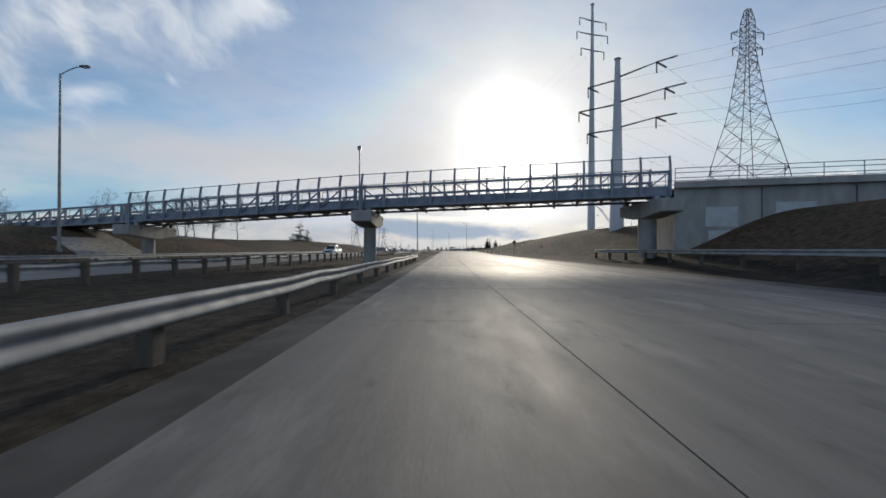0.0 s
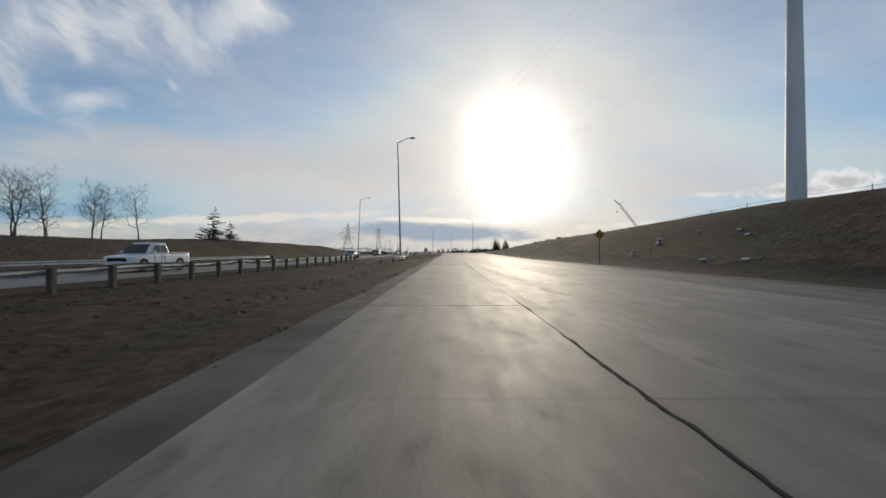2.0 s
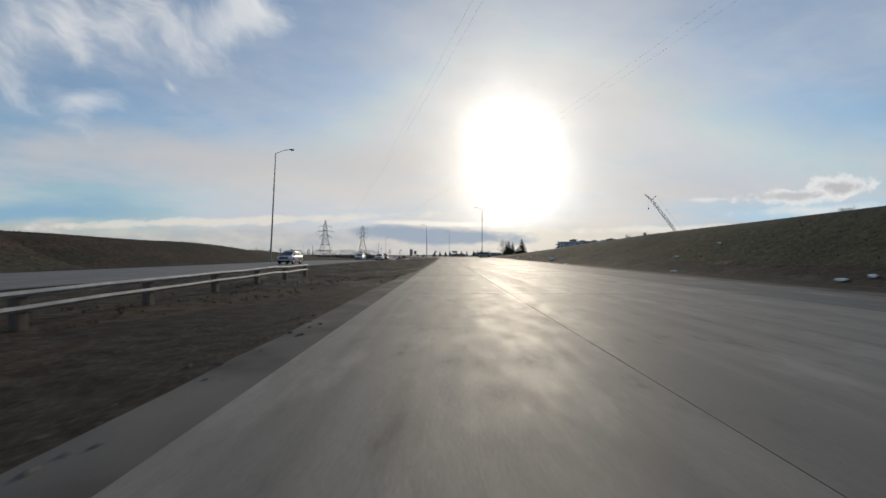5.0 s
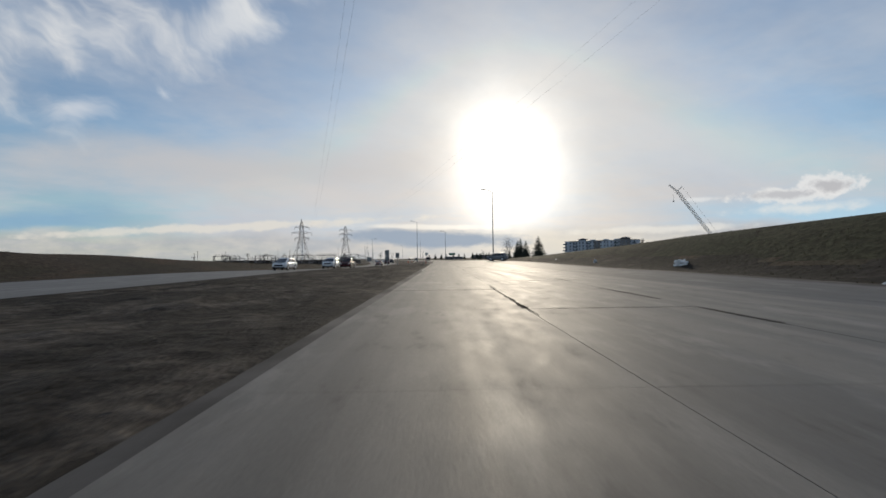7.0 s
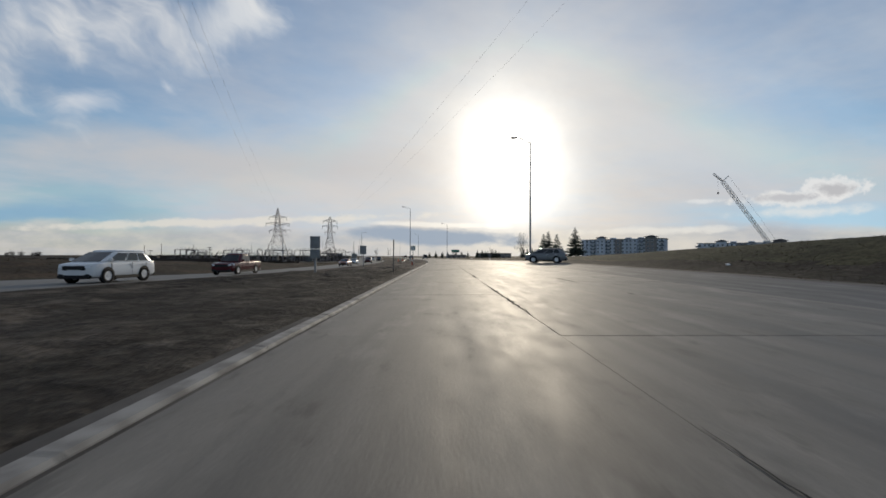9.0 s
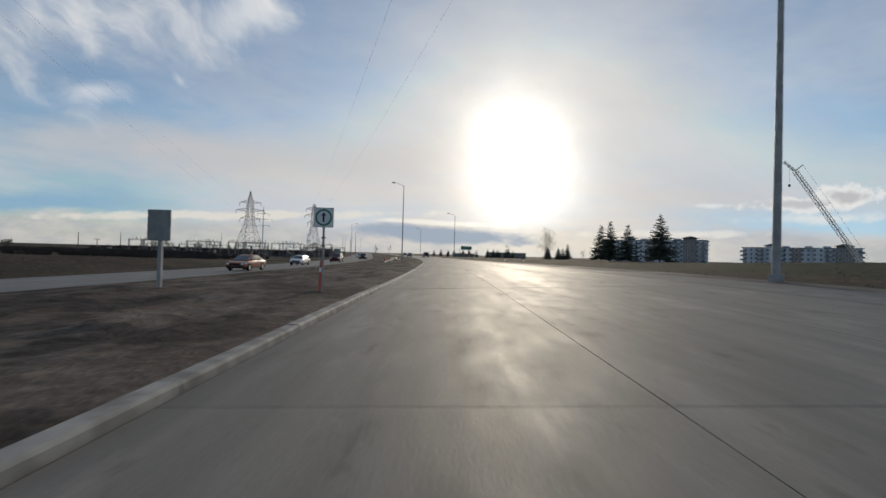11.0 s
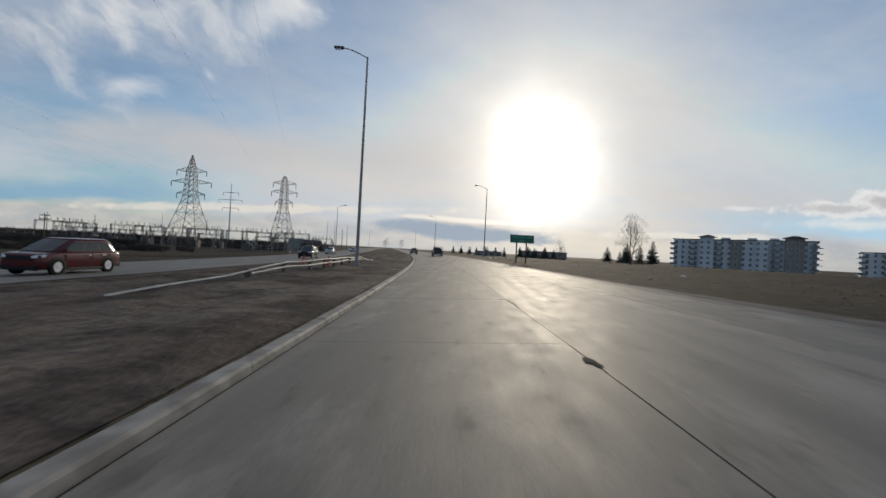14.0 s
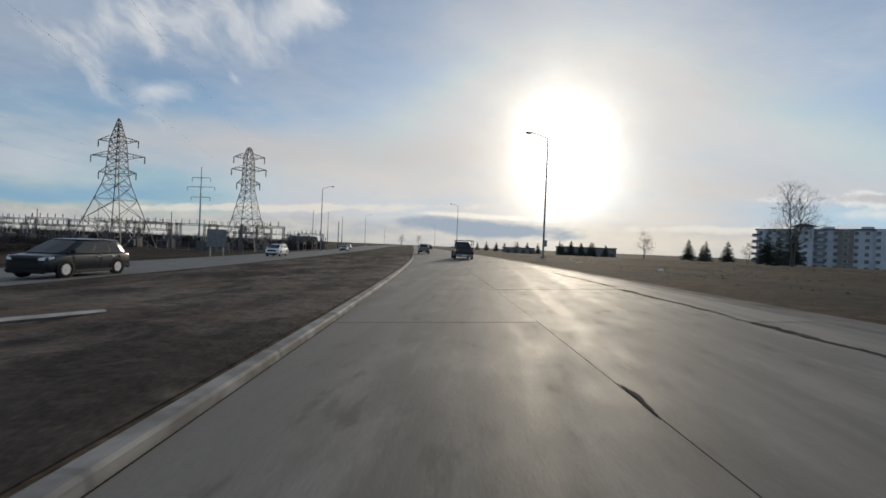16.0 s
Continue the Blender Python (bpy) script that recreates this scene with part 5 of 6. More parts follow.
def crane():
    b = thing("tower_crane", "pale luffing tower crane leaning its long jib", "crane", place(198, 450, 0, 0))
    def lattice(name, p, q, half, size):
        p, q = Vector(p), Vector(q)
        d = q - p
        m = d.to_track_quat("Z", "Y").to_matrix()
        n = max(3, int(d.length / 3.6))
        bm = bmesh.new()
        cs = [m @ Vector((sx * half, sy * half, 0)) for sx, sy in ((-1, -1), (1, -1), (1, 1), (-1, 1))]
        for c in cs:
            bar(bm, p + c, q + c, size)
        for i in range(n):
            a, e = p.lerp(q, i / n), p.lerp(q, (i + 1) / n)
            for j in range(4):
                bar(bm, a + cs[j], e + cs[(j + 1) % 4], size * 0.6)
                bar(bm, a + cs[j], a + cs[(j + 1) % 4], size * 0.6)
        part(name, bm, CRANEPAINT, b)
    lattice("boom", (-1, 0.0, 2), (-34, -0.5, 45.5), 0.75, 0.17)
    lattice("jib", (-34, -0.5, 45.5), (-39.5, -0.7, 49.8), 0.35, 0.14)
    part("mast", bar(bmesh.new(), (-34, -0.5, 45.5), (-30.4, -0.5, 48.6), 0.4), CRANEPAINT, b)
    part("cab", box(bmesh.new(), -1.8, 3.6, -1.6, 1.6, 0.9, 3.4, 0.1), CRANEPAINT, b)
    part("track", box(bmesh.new(), -3, 3, -2.4, 2.4, 0, 1.0, 0.15), DARKSTEEL, b)
    part("pendant", tube([(-30.4, -0.5, 48.6), (-13.5, -0.3, 26), (3, 0, 3.2)], 0.04), DARKSTEEL, b)
    part("hoist_line", tube([(-36.6, -0.6, 47.5), (-36.6, -0.6, 39)], 0.04), DARKSTEEL, b)
    part("hook_block", box(bmesh.new(), -37.0, -36.2, -0.9, -0.3, 37.9, 39.2, 0.1), DARKSTEEL, b)


crane()

# ---------------- substation ----------------


def gantry(w, h):
    b = thing("substation_gantry", "grey lattice gantry with insulators in a substation", "gantry", group="substation gantries")
    for x in (-w / 2, w / 2):
        bm = bmesh.new()
        for sx in (-0.3, 0.3):
            for sy in (-0.3, 0.3):
                bar(bm, (x + sx, sy, 0), (x + sx * 0.7, sy * 0.7, h), 0.10)
        for i in range(6):
            z = h * i / 6
            bar(bm, (x - 0.3, -0.3, z), (x + 0.27, 0.27, z + h / 6), 0.06)
            bar(bm, (x + 0.3, 0.3, z), (x - 0.27, -0.27, z + h / 6), 0.06)
        part("column", bm, PYLON, b)
    bm = bmesh.new()
    for sy in (-0.3, 0.3):
        for z in (h - 0.5, h):
            bar(bm, (-w / 2, sy, z), (w / 2, sy, z), 0.10)
    n = int(w / 0.8)
    for i in range(n):
        x0, x1 = -w / 2 + w * i / n, -w / 2 + w * (i + 1) / n
        bar(bm, (x0, -0.3, h - 0.5), (x1, -0.3, h), 0.06)
        bar(bm, (x0, 0.3, h), (x1, 0.3, h - 0.5), 0.06)
    part("beam", bm, PYLON, b)
    for i in range(5):
        x = -w / 2 + w * (i + 0.7) / 5.4
        part("insulator", ribbed((x, 0, h), 1.2, 0.13, 6, 6, True), DARKSTEEL, b)
    return b


def equipment():
    b = thing("transformer", "dark grey transformer with bushings in a substation", "transformer", group="substation equipment")
    part("tank", box(bmesh.new(), -1.6, 1.6, -1.1, 1.1, 0, 2.6, 0.08), DARKSTEEL, b)
    fin = mesh(box(bmesh.new(), -0.05, 0.05, -0.5, 0.5, 0.3, 2.2), "fin", DARKSTEEL)
    for i in range(8):
        o = part("fin", fin, None, b)
        o.location = (-1.4 + 0.4 * i, -1.6, 0)
    for x in (-1, 0, 1):
        part("bushing", bar(bmesh.new(), (x, 0, 2.6), (x * 1.3, 0, 4.4), 0.3, sides=8, taper=0.5), ZINC, b)
    return b


def breaker():
    b = thing("circuit_breaker", "slim insulator columns on a steel stand in a substation", "switchgear", group="substation equipment")
    part("stand", box(bmesh.new(), -1.5, 1.5, -0.2, 0.2, 0.0, 0.18), PYLON, b)
    for x in (-1.4, 1.4):
        part("leg", bar(bmesh.new(), (x, 0, 0), (x, 0, 2.2), 0.14), PYLON, b)
    part("cross_bar", bar(bmesh.new(), (-1.7, 0, 2.2), (1.7, 0, 2.2), 0.18), PYLON, b)
    for x in (-1.4, 0, 1.4):
        part("insulator", ribbed((x, 0, 2.2), 1.8, 0.15, 8, 6, True), DARKSTEEL, b)
    return b


RS = random.Random(9)
g1, g2 = gantry(11, 7.2), gantry(8, 5.4)
g1.matrix_world, g2.matrix_world = place(-84, 466, 8, -0.1), place(-72, 474, 8, -0.1)
for i in range(30):
    x = -62 - 105 * (i / 29) + RS.uniform(-3, 3)
    y = 464 + RS.choice((0, 14, 28, 44)) + RS.uniform(-2, 2)
    copy_thing(g1 if i % 2 else g2, place(x, y, 8 + RS.choice((0, 90)) * (1 if i % 3 == 0 else 0), -0.1))
t1, q1 = equipment(), breaker()
t1.matrix_world, q1.matrix_world = place(-100, 463, 8), place(-90, 461, 8)
for i in range(16):
    copy_thing(t1, place(-66 - RS.uniform(0, 105), 460 + RS.uniform(0, 45), RS.choice((8, 98)), -0.02))
for i in range(34):
    copy_thing(q1, place(-60 - RS.uniform(0, 115), 458 + RS.uniform(0, 50), RS.choice((8, 98)), -0.02))
for x, y, h in ((-118, 470, 12), (-78, 486, 13), (-56, 478, 12), (-52, 492, 11), (-60, 500, 13)):
    b = thing("lightning_mast", "thin steel lightning mast in a substation", "mast", place(x, y, 0, -0.1), group="lightning masts")
    part("shaft", bar(bmesh.new(), (0, 0, 0), (0, 0, h), 0.3, sides=8, taper=0.3), PYLON, b)


def fence_line(pts):
    b = thing("chain_link_fence", "grey chain-link fence round a substation", "fence")
    pm = mesh(bar(bmesh.new(), (0, 0, 0), (0, 0, 2.3), 0.08, sides=6), "post", ZINC)
    for (x0, y0), (x1, y1) in zip(pts, pts[1:]):
        n = max(2, int(math.hypot(x1 - x0, y1 - y0) / 3.2))
        for i in range(n):
            x, y = x0 + (x1 - x0) * i / n, y0 + (y1 - y0) * i / n
            o = part("post", pm, None, b)
            o.matrix_local = place(x, y, 0, -0.05)
        line = [tuple(place(x0 + (x1 - x0) * i / 12, y0 + (y1 - y0) * i / 12).translation) for i in range(13)]
        for dz in (0.3, 0.8, 1.3, 1.8, 2.2):
            part("wire", tube([(x, y, z + dz) for x, y, z in line], 0.02, 4), ZINC, b)


hill_fence = thing("wire_fence", "thin wire fence along the top of the embankment", "fence")
hp = mesh(bar(bmesh.new(), (0, 0, -0.2), (0, 0, 1.9), 0.07, sides=6), "post", POSTWOOD)
for i in range(14):
    part("post", hp, None, hill_fence).matrix_local = stand(58 + i * 6.3, 36 + 1.5 * math.sin(i * 0.7))
for dz in (0.35, 0.7, 1.05, 1.4, 1.75):
    part("wire", tube([tuple(spot(58 + i * 6.3, 36 + 1.5 * math.sin(i * 0.7), dz)) for i in range(14)], 0.014, 4), DARKSTEEL, hill_fence)
fence_line([(-50, 456), (-110, 450), (-175, 446)])
hut = thing("control_hut", "low brown gabled hut beside the substation", "building", place(-79, 522, 10, -0.3))
part("wall", box(bmesh.new(), -5, 5, -3, 3, 0, 3.2), BROWNBRICK, hut)
bm = bmesh.new()
v = [bm.verts.new(p) for p in ((-5.5, -3.5, 3.2), (5.5, -3.5, 3.2), (5.5, 3.5, 3.2), (-5.5, 3.5, 3.2), (-5.5, 0, 5.0), (5.5, 0, 5.0))]
for f in ((0, 1, 5, 4), (2, 3, 4, 5), (0, 4, 3), (1, 2, 5), (3, 2, 1, 0)):
    bm.faces.new([v[i] for i in f])
part("roof", bm, ROOFING, hut)

# ---------------- road signs, cones, litter ----------------


def sign(name, label, m, panels, posts, height, mat, group="", post_mat=None, depth=0.05):
    """panels: (x0, x1, z0, z1); posts: x."""
    b = thing(name, label, "road sign", m, group=group)
    for x in posts:
        part("post", box(bmesh.new(), x - 0.07, x + 0.07, 0.03, 0.17, -0.4, height, 0.01), post_mat or ZINC, b)
    out = []
    for x0, x1, z0, z1 in panels:
        out.append(part("panel", box(bmesh.new(), x0, x1, -depth, 0.0, z0, z1, 0.015), mat, b))
    return b, out


big, panels = sign("direction_sign", "wide green direction sign on two weathered timber posts", place(6.1, 366.3, 10), [(-1.52, 1.52, 2.45, 3.45)], (-0.62, 0.62), 3.2, GREEN, post_mat=POSTWOOD)
for x0, x1, z0, z1 in ((-1.47, 1.47, 3.39, 3.41), (-1.47, 1.47, 2.49, 2.51)):
    part("border", box(bmesh.new(), x0, x1, -0.062, -0.051, z0, z1), WHITEPAINT, panels[0])
for x0, x1, z in ((-1.2, -0.35, 3.15), (-0.2, 0.45, 3.15), (0.6, 1.2, 3.15), (-0.3, 0.25, 2.75)):
    part("writing_bar", box(bmesh.new(), x0, x1, -0.06, -0.0505, z - 0.06, z + 0.06), FADED, panels[0], "faded pale line of writing")
sign("median_sign", "pair of dark sign panels on one steel post, seen from behind", stand(240, -9.85), [(-0.42, 0.42, 2.05, 3.1), (-0.42, 0.42, 1.25, 2.0)], (0,), 3.0, SIGNBACK, "median signs")
sign("median_sign", "tall dark sign panel on a steel post, seen from behind", stand(264.6, -10.3), [(-0.45, 0.45, 1.9, 3.1)], (0,), 3.0, SIGNBACK, "median signs")
sign("verge_sign", "large blank grey sign panel on two steel posts", place(-42.1, 413.2, 8), [(-1.35, 1.35, 1.3, 3.8)], (-0.9, 0.9), 3.6, SIGNBACK)
warn = thing("warning_sign", "yellow diamond warning sign on a thin post up the bank", "road sign", place(13.9, 85.4, 0))
part("post", box(bmesh.new(), -0.04, 0.04, 0.0, 0.06, -0.3, 3.0), POSTWOOD, warn)
diamond = part("panel", box(bmesh.new(), -0.35, 0.35, -0.03, 0.0, -0.35, 0.35, 0.01), YELLOW, warn, "yellow diamond panel with black marks")
diamond.matrix_local = Matrix.Translation((0, -0.01, 2.75)) @ Matrix.Rotation(radians(45), 4, "Y")
for x0 in (-0.13, 0.13):
    part("mark", box(bmesh.new(), x0 - 0.045, x0 + 0.045, -0.05, -0.041, 2.5, 2.95), TRIMBLACK, warn)


def cone(s, u):
    b = thing("traffic_cone", "bright orange traffic cone on a square base", "traffic cone", stand(s, u, 12, 0.0), group="traffic cones")
    bm = bmesh.new()
    bmesh.ops.create_cone(bm, cap_ends=True, segments=20, radius1=0.20, radius2=0.05, depth=0.85, matrix=Matrix.Translation((0, 0, 0.46)))
    part("body", bm, ORANGE, b)
    part("base", box(bmesh.new(), -0.24, 0.24, -0.24, 0.24, 0, 0.05, 0.015), ORANGE, b)


def arrow_sign():
    """A square board with a green ring and an upright arrow, on one steel post with two clamps."""
    m = place(-3.08, 261.45, 2)
    b = thing("arrow_sign", "square white sign with a green ring round a black upright arrow", "road sign", m)
    mid = 2.29 - m.translation.z
    part("post", bar(bmesh.new(), (0, 0, -0.3), (0, 0, mid + 0.28), 0.07, sides=10), ZINC, b, "grey steel tube post")
    for z in (mid - 0.63, mid - 0.88):
        part("clamp", box(bmesh.new(), -0.065, 0.065, -0.05, 0.05, z - 0.018, z + 0.018, 0.006), DARKSTEEL, b)
    board = part("board", box(bmesh.new(), -0.30, 0.30, -0.062, -0.050, mid - 0.30, mid + 0.30, 0.004), SIGNFACE, b, "pale shaded sign board")
    edge = bmesh.new()
    for x0, x1, z0, z1 in ((-0.305, 0.305, 0.285, 0.305), (-0.305, 0.305, -0.305, -0.285), (-0.305, -0.285, -0.285, 0.285), (0.285, 0.305, -0.285, 0.285)):
        box(edge, x0, x1, -0.066, -0.048, mid + z0, mid + z1)
    part("edge", edge, DARKSTEEL, board, "dark rim of the board")
    ring, n = bmesh.new(), 48
    rows = [[ring.verts.new((math.cos(6.2832 * i / n) * r, y, mid + math.sin(6.2832 * i / n) * r)) for i in range(n)] for r, y in ((0.205, -0.064), (0.262, -0.064), (0.262, -0.0615), (0.205, -0.0615))]
    for p, q in zip(rows, rows[1:] + rows[:1]):
        for i in range(n):
            ring.faces.new((p[i], p[(i + 1) % n], q[(i + 1) % n], q[i]))
    part("ring", ring, GREEN, board, "green ring")
    arrow = bmesh.new()
    outline = ((-0.028, -0.15), (0.028, -0.15), (0.028, 0.06), (0.082, 0.045), (0.0, 0.165), (-0.082, 0.045), (-0.028, 0.06))
    front = [arrow.verts.new((x, -0.0645, mid + z)) for x, z in outline]
    back = [arrow.verts.new((x, -0.0615, mid + z)) for x, z in outline]
    arrow.faces.new(front)
    arrow.faces.new(back[::-1])
    for i in range(7):
        arrow.faces.new((front[i], back[i], back[(i + 1) % 7], front[(i + 1) % 7]))
    part("arrow", arrow, TRIMBLACK, board, "black upright arrow")


def delineator(x, y):
    """A tall slim traffic post of bright plastic with one pale band, on a round rubber foot."""
    b = thing("delineator_post", "tall orange plastic delineator with one pale band", "delineator", place(x, y))
    part("tube", bar(bmesh.new(), (0, 0, 0.05), (0, 0, 1.02), 0.155, sides=16, taper=0.62), ORANGE, b)
    part("band", bar(bmesh.new(), (0, 0, 0.66), (0, 0, 0.80), 0.130, sides=16, taper=0.94), WHITEPAINT, b, "pale reflecting band")
    part("foot", bar(bmesh.new(), (0, 0, 0), (0, 0, 0.06), 0.40, sides=16, taper=0.8), RUBBER, b, "black rubber foot")


arrow_sign()
delineator(-3.24, 261.85)
marker = thing("marker_post", "slim dark steel post beside the kerb with its panel edge-on", "post", place(-2.95, 237, 0, -0.2))
part("post", bar(bmesh.new(), (0, 0, 0), (0, 0, 2.75), 0.075, sides=8), DARKSTEEL, marker)
part("panel", box(bmesh.new(), -0.012, 0.012, 0.04, 0.50, 2.05, 2.75, 0.004), SIGNBACK, marker, "bare panel turned along the road")
cone(350.0, -8.5)
cone(347.9, -10.0)
RL = random.Random(12)
for i in range(26):
    s, u = (RL.uniform(70, 240), RL.uniform(15.5, 22)) if i < 18 else (RL.uniform(320, 420), RL.uniform(12, 22))
    b = thing("litter", "crumpled pale scrap of litter on the bank", "litter", stand(s, u, RL.uniform(0, 180), 0.02), group="litter on the bank")
    bm = bmesh.new()
    bmesh.ops.create_icosphere(bm, subdivisions=2, radius=0.16)
    for v in bm.verts:
        v.co *= RL.uniform(0.6, 1.2)
        v.co.z *= 0.5
        v.co.x *= 1.8
    part("scrap", bm, PAPER, b)

# ---------------- vehicles ----------------


def wheel(r, w):
    bm = bmesh.new()
    prof = [(-w / 2, r * 0.62), (-w / 2, r * 0.94), (-w / 2 + 0.04, r), (w / 2 - 0.04, r), (w / 2, r * 0.94), (w / 2, r * 0.62)]
    n = 28
    rings = [[bm.verts.new((x, math.cos(6.2832 * i / n) * k, math.sin(6.2832 * i / n) * k)) for i in range(n)] for x, k in prof]
    rings.append(rings[0])
    for a, b in zip(rings, rings[1:]):
        for i in range(n):
            bm.faces.new((a[i], a[(i + 1) % n], b[(i + 1) % n], b[i]))
    bmesh.ops.create_cone(bm, cap_ends=True, segments=24, radius1=r * 0.63, radius2=r * 0.63, depth=w * 0.5, matrix=Matrix.Rotation(radians(90), 4, "Y"))
    tyre = mesh(bm, "tyre", RUBBER, True)
    bm = bmesh.new()
    bmesh.ops.create_cone(bm, cap_ends=True, segments=16, radius1=r * 0.15, radius2=r * 0.15, depth=w * 1.04, matrix=Matrix.Rotation(radians(90), 4, "Y"))
    bmesh.ops.create_cone(bm, cap_ends=True, segments=24, radius1=r * 0.6, radius2=r * 0.6, depth=w * 0.87, matrix=Matrix.Rotation(radians(90), 4, "Y"))
    for i in range(7):
        a = 6.2832 * i / 7
        bar(bm, (0, math.cos(a) * r * 0.08, math.sin(a) * r * 0.08), (0, math.cos(a) * r * 0.62, math.sin(a) * r * 0.62), r * 0.20, w * 1.01)
    for i in range(20):
        a, c = 6.2832 * i / 20, 6.2832 * (i + 1) / 20
        bar(bm, (0, math.cos(a) * r * 0.62, math.sin(a) * r * 0.62), (0, math.cos(c) * r * 0.62, math.sin(c) * r * 0.62), r * 0.07, w * 1.02)
    return tyre, mesh(bm, "rim", RIM)


def loft(sections):
    """A body from closed cross-sections of equal length, front to back."""
    bm = bmesh.new()
    rings = [[bm.verts.new(p) for p in sec] for sec in sections]
    n = len(rings[0])
    for a, b in zip(rings, rings[1:]):
        for i in range(n):
            bm.faces.new((a[i], a[(i + 1) % n], b[(i + 1) % n], b[i]))
    bm.faces.new(rings[0][::-1])
    bm.faces.new(rings[-1])
    return bm


def rounded(ob, levels=2):
    sub = ob.modifiers.new("rounded", "SUBSURF")
    sub.levels = sub.render_levels = levels
    return ob


KINDS = {
    # length, width, belt, roof, cabin bottom rear/front, cabin top rear/front, wheel radius, bonnet tip height
    "sedan": (4.80, 1.84, 0.96, 1.46, -2.05, 1.55, -1.10, 0.35, 0.34, 0.82),
    "hatchback": (4.55, 1.78, 1.00, 1.60, -2.15, 1.85, -1.62, 0.45, 0.33, 0.86),
    "suv": (4.55, 1.88, 1.10, 1.70, -2.18, 1.60, -1.72, 0.45, 0.39, 1.02),
    "wagon": (5.10, 2.00, 1.14, 1.82, -2.42, 1.70, -1.98, 0.55, 0.42, 1.06),
    "pickup": (5.70, 1.98, 1.15, 1.86, -0.75, 1.45, -0.60, 0.75, 0.40, 1.02),
}


def vehicle(kind, label, paint, m, rear=None, group="oncoming cars", rack=False):
    L, W, belt, roof, cr, cf, tr, tf, wr, tip = KINDS[kind]
    b = thing("pickup_truck" if kind == "pickup" else "car", label, "pickup truck" if kind == "pickup" else "car", m, group=group)
    h, hw, low = L / 2, W / 2, 0.24

    def sec(y, top, w, bottom=low):
        mid = bottom + (top - bottom) * 0.55
        return [(-w * 0.90, y, bottom), (-w, y, bottom + 0.16), (-w, y, mid), (-w * 0.965, y, top - 0.05), (-w * 0.90, y, top), (0, y, top + 0.025),
                (w * 0.90, y, top), (w * 0.965, y, top - 0.05), (w, y, mid), (w, y, bottom + 0.16), (w * 0.90, y, bottom)]
    tail = belt + (0.04 if kind != "sedan" else 0.02)
    secs = [sec(h + 0.04, tip - 0.10, hw * 0.84, low + 0.08), sec(h - 0.06, tip - 0.01, hw * 0.93, low), sec(h - 0.45, tip + 0.03, hw * 0.98), sec(cf + 0.1, belt - 0.02, hw),
            sec(cf - 0.6, belt, hw), sec(0, belt, hw), sec(cr + 0.3, belt, hw), sec(-h + 0.4, tail, hw * 0.98), sec(-h + 0.06, tail, hw * 0.95), sec(-h - 0.04, tail - 0.06, hw * 0.90, low + 0.08)]
    rounded(part("body", loft(secs), paint, b, smooth=True))
    # glasshouse
    bw, tw = hw * 0.93, hw * 0.74

    def ring(f, w, z):
        """One level of the glasshouse, f of the way up, with rounded front and back."""
        y1, y0 = cf + (tf - cf) * f, cr + (tr - cr) * f
        return [(-w * 0.80, y1 + 0.10, z), (0, y1 + 0.17, z), (w * 0.80, y1 + 0.10, z), (w, y1 - 0.10, z), (w, (y0 + y1) / 2, z), (w, y0 + 0.12, z), (w * 0.82, y0 - 0.06, z), (0, y0 - 0.10, z), (-w * 0.82, y0 - 0.06, z), (-w, y0 + 0.12, z), (-w, (y0 + y1) / 2, z), (-w, y1 - 0.10, z)]
    top = roof - 0.05
    rounded(part("cabin", loft([ring(-0.12, bw + 0.01, belt - 0.10), ring(0, bw, belt - 0.01), ring(0.5, (bw + tw) / 2 + 0.02, (belt + top) / 2), ring(1, tw, top), ring(1.1, tw * 0.8, top + 0.03)]), paint, b, smooth=True), 2)
    rounded(part("roof", loft([ring(0.96, tw + 0.012, top - 0.03), ring(1.0, tw + 0.005, top + 0.015), ring(1.06, tw * 0.90, roof), ring(1.35, tw * 0.62, roof + 0.02)]), paint, b, smooth=True), 2)

    def level(f):
        """Half width, front, rear and height of the cabin f of the way up."""
        mid = (bw + tw) / 2 + 0.02
        w = bw + (mid - bw) * f / 0.5 if f < 0.5 else mid + (tw - mid) * (f - 0.5) / 0.5
        return w, cf + (tf - cf) * f, cr + (tr - cr) * f, belt - 0.01 + (top - belt + 0.01) * f

    def side_pane(sx, g0, g1, f0=0.10, f1=0.84):
        bm, rows = bmesh.new(), []
        for f in (f0, (f0 + f1) / 2, f1):
            w, y1, y0, z = level(f)
            ya, yb = y1 - 0.14 + (y0 - y1 + 0.30) * g0, y1 - 0.14 + (y0 - y1 + 0.30) * g1
            rows.append([bm.verts.new((sx * (w + d), y, z)) for d, y in ((0.010, ya), (0.010, yb), (-0.05, yb), (-0.05, ya))])
        for p, q in zip(rows, rows[1:]):
            for i in range(4):
                bm.faces.new((p[i], p[(i + 1) % 4], q[(i + 1) % 4], q[i]))
        bm.faces.new(rows[0])
        bm.faces.new(rows[-1])
        part("side_window", bm, GLASS, b, "dark side window")

    def end_pane(name, front, f0, f1):
        bm, rows = bmesh.new(), []
        for f in (f0, (f0 + f1) / 2, f1):
            w, y1, y0, z = level(f)
            edge, mid, deep = (y1 + 0.135, y1 + 0.195, -0.12) if front else (y0 - 0.095, y0 - 0.135, 0.12)
            rows.append([bm.verts.new(v) for v in ((-w * 0.80, edge, z), (0, mid, z), (w * 0.80, edge, z), (w * 0.80, edge + deep, z), (0, mid + deep, z), (-w * 0.80, edge + deep, z))])
        for p, q in zip(rows, rows[1:]):
            for i in range(6):
                bm.faces.new((p[i], p[(i + 1) % 6], q[(i + 1) % 6], q[i]))
        bm.faces.new(rows[0])
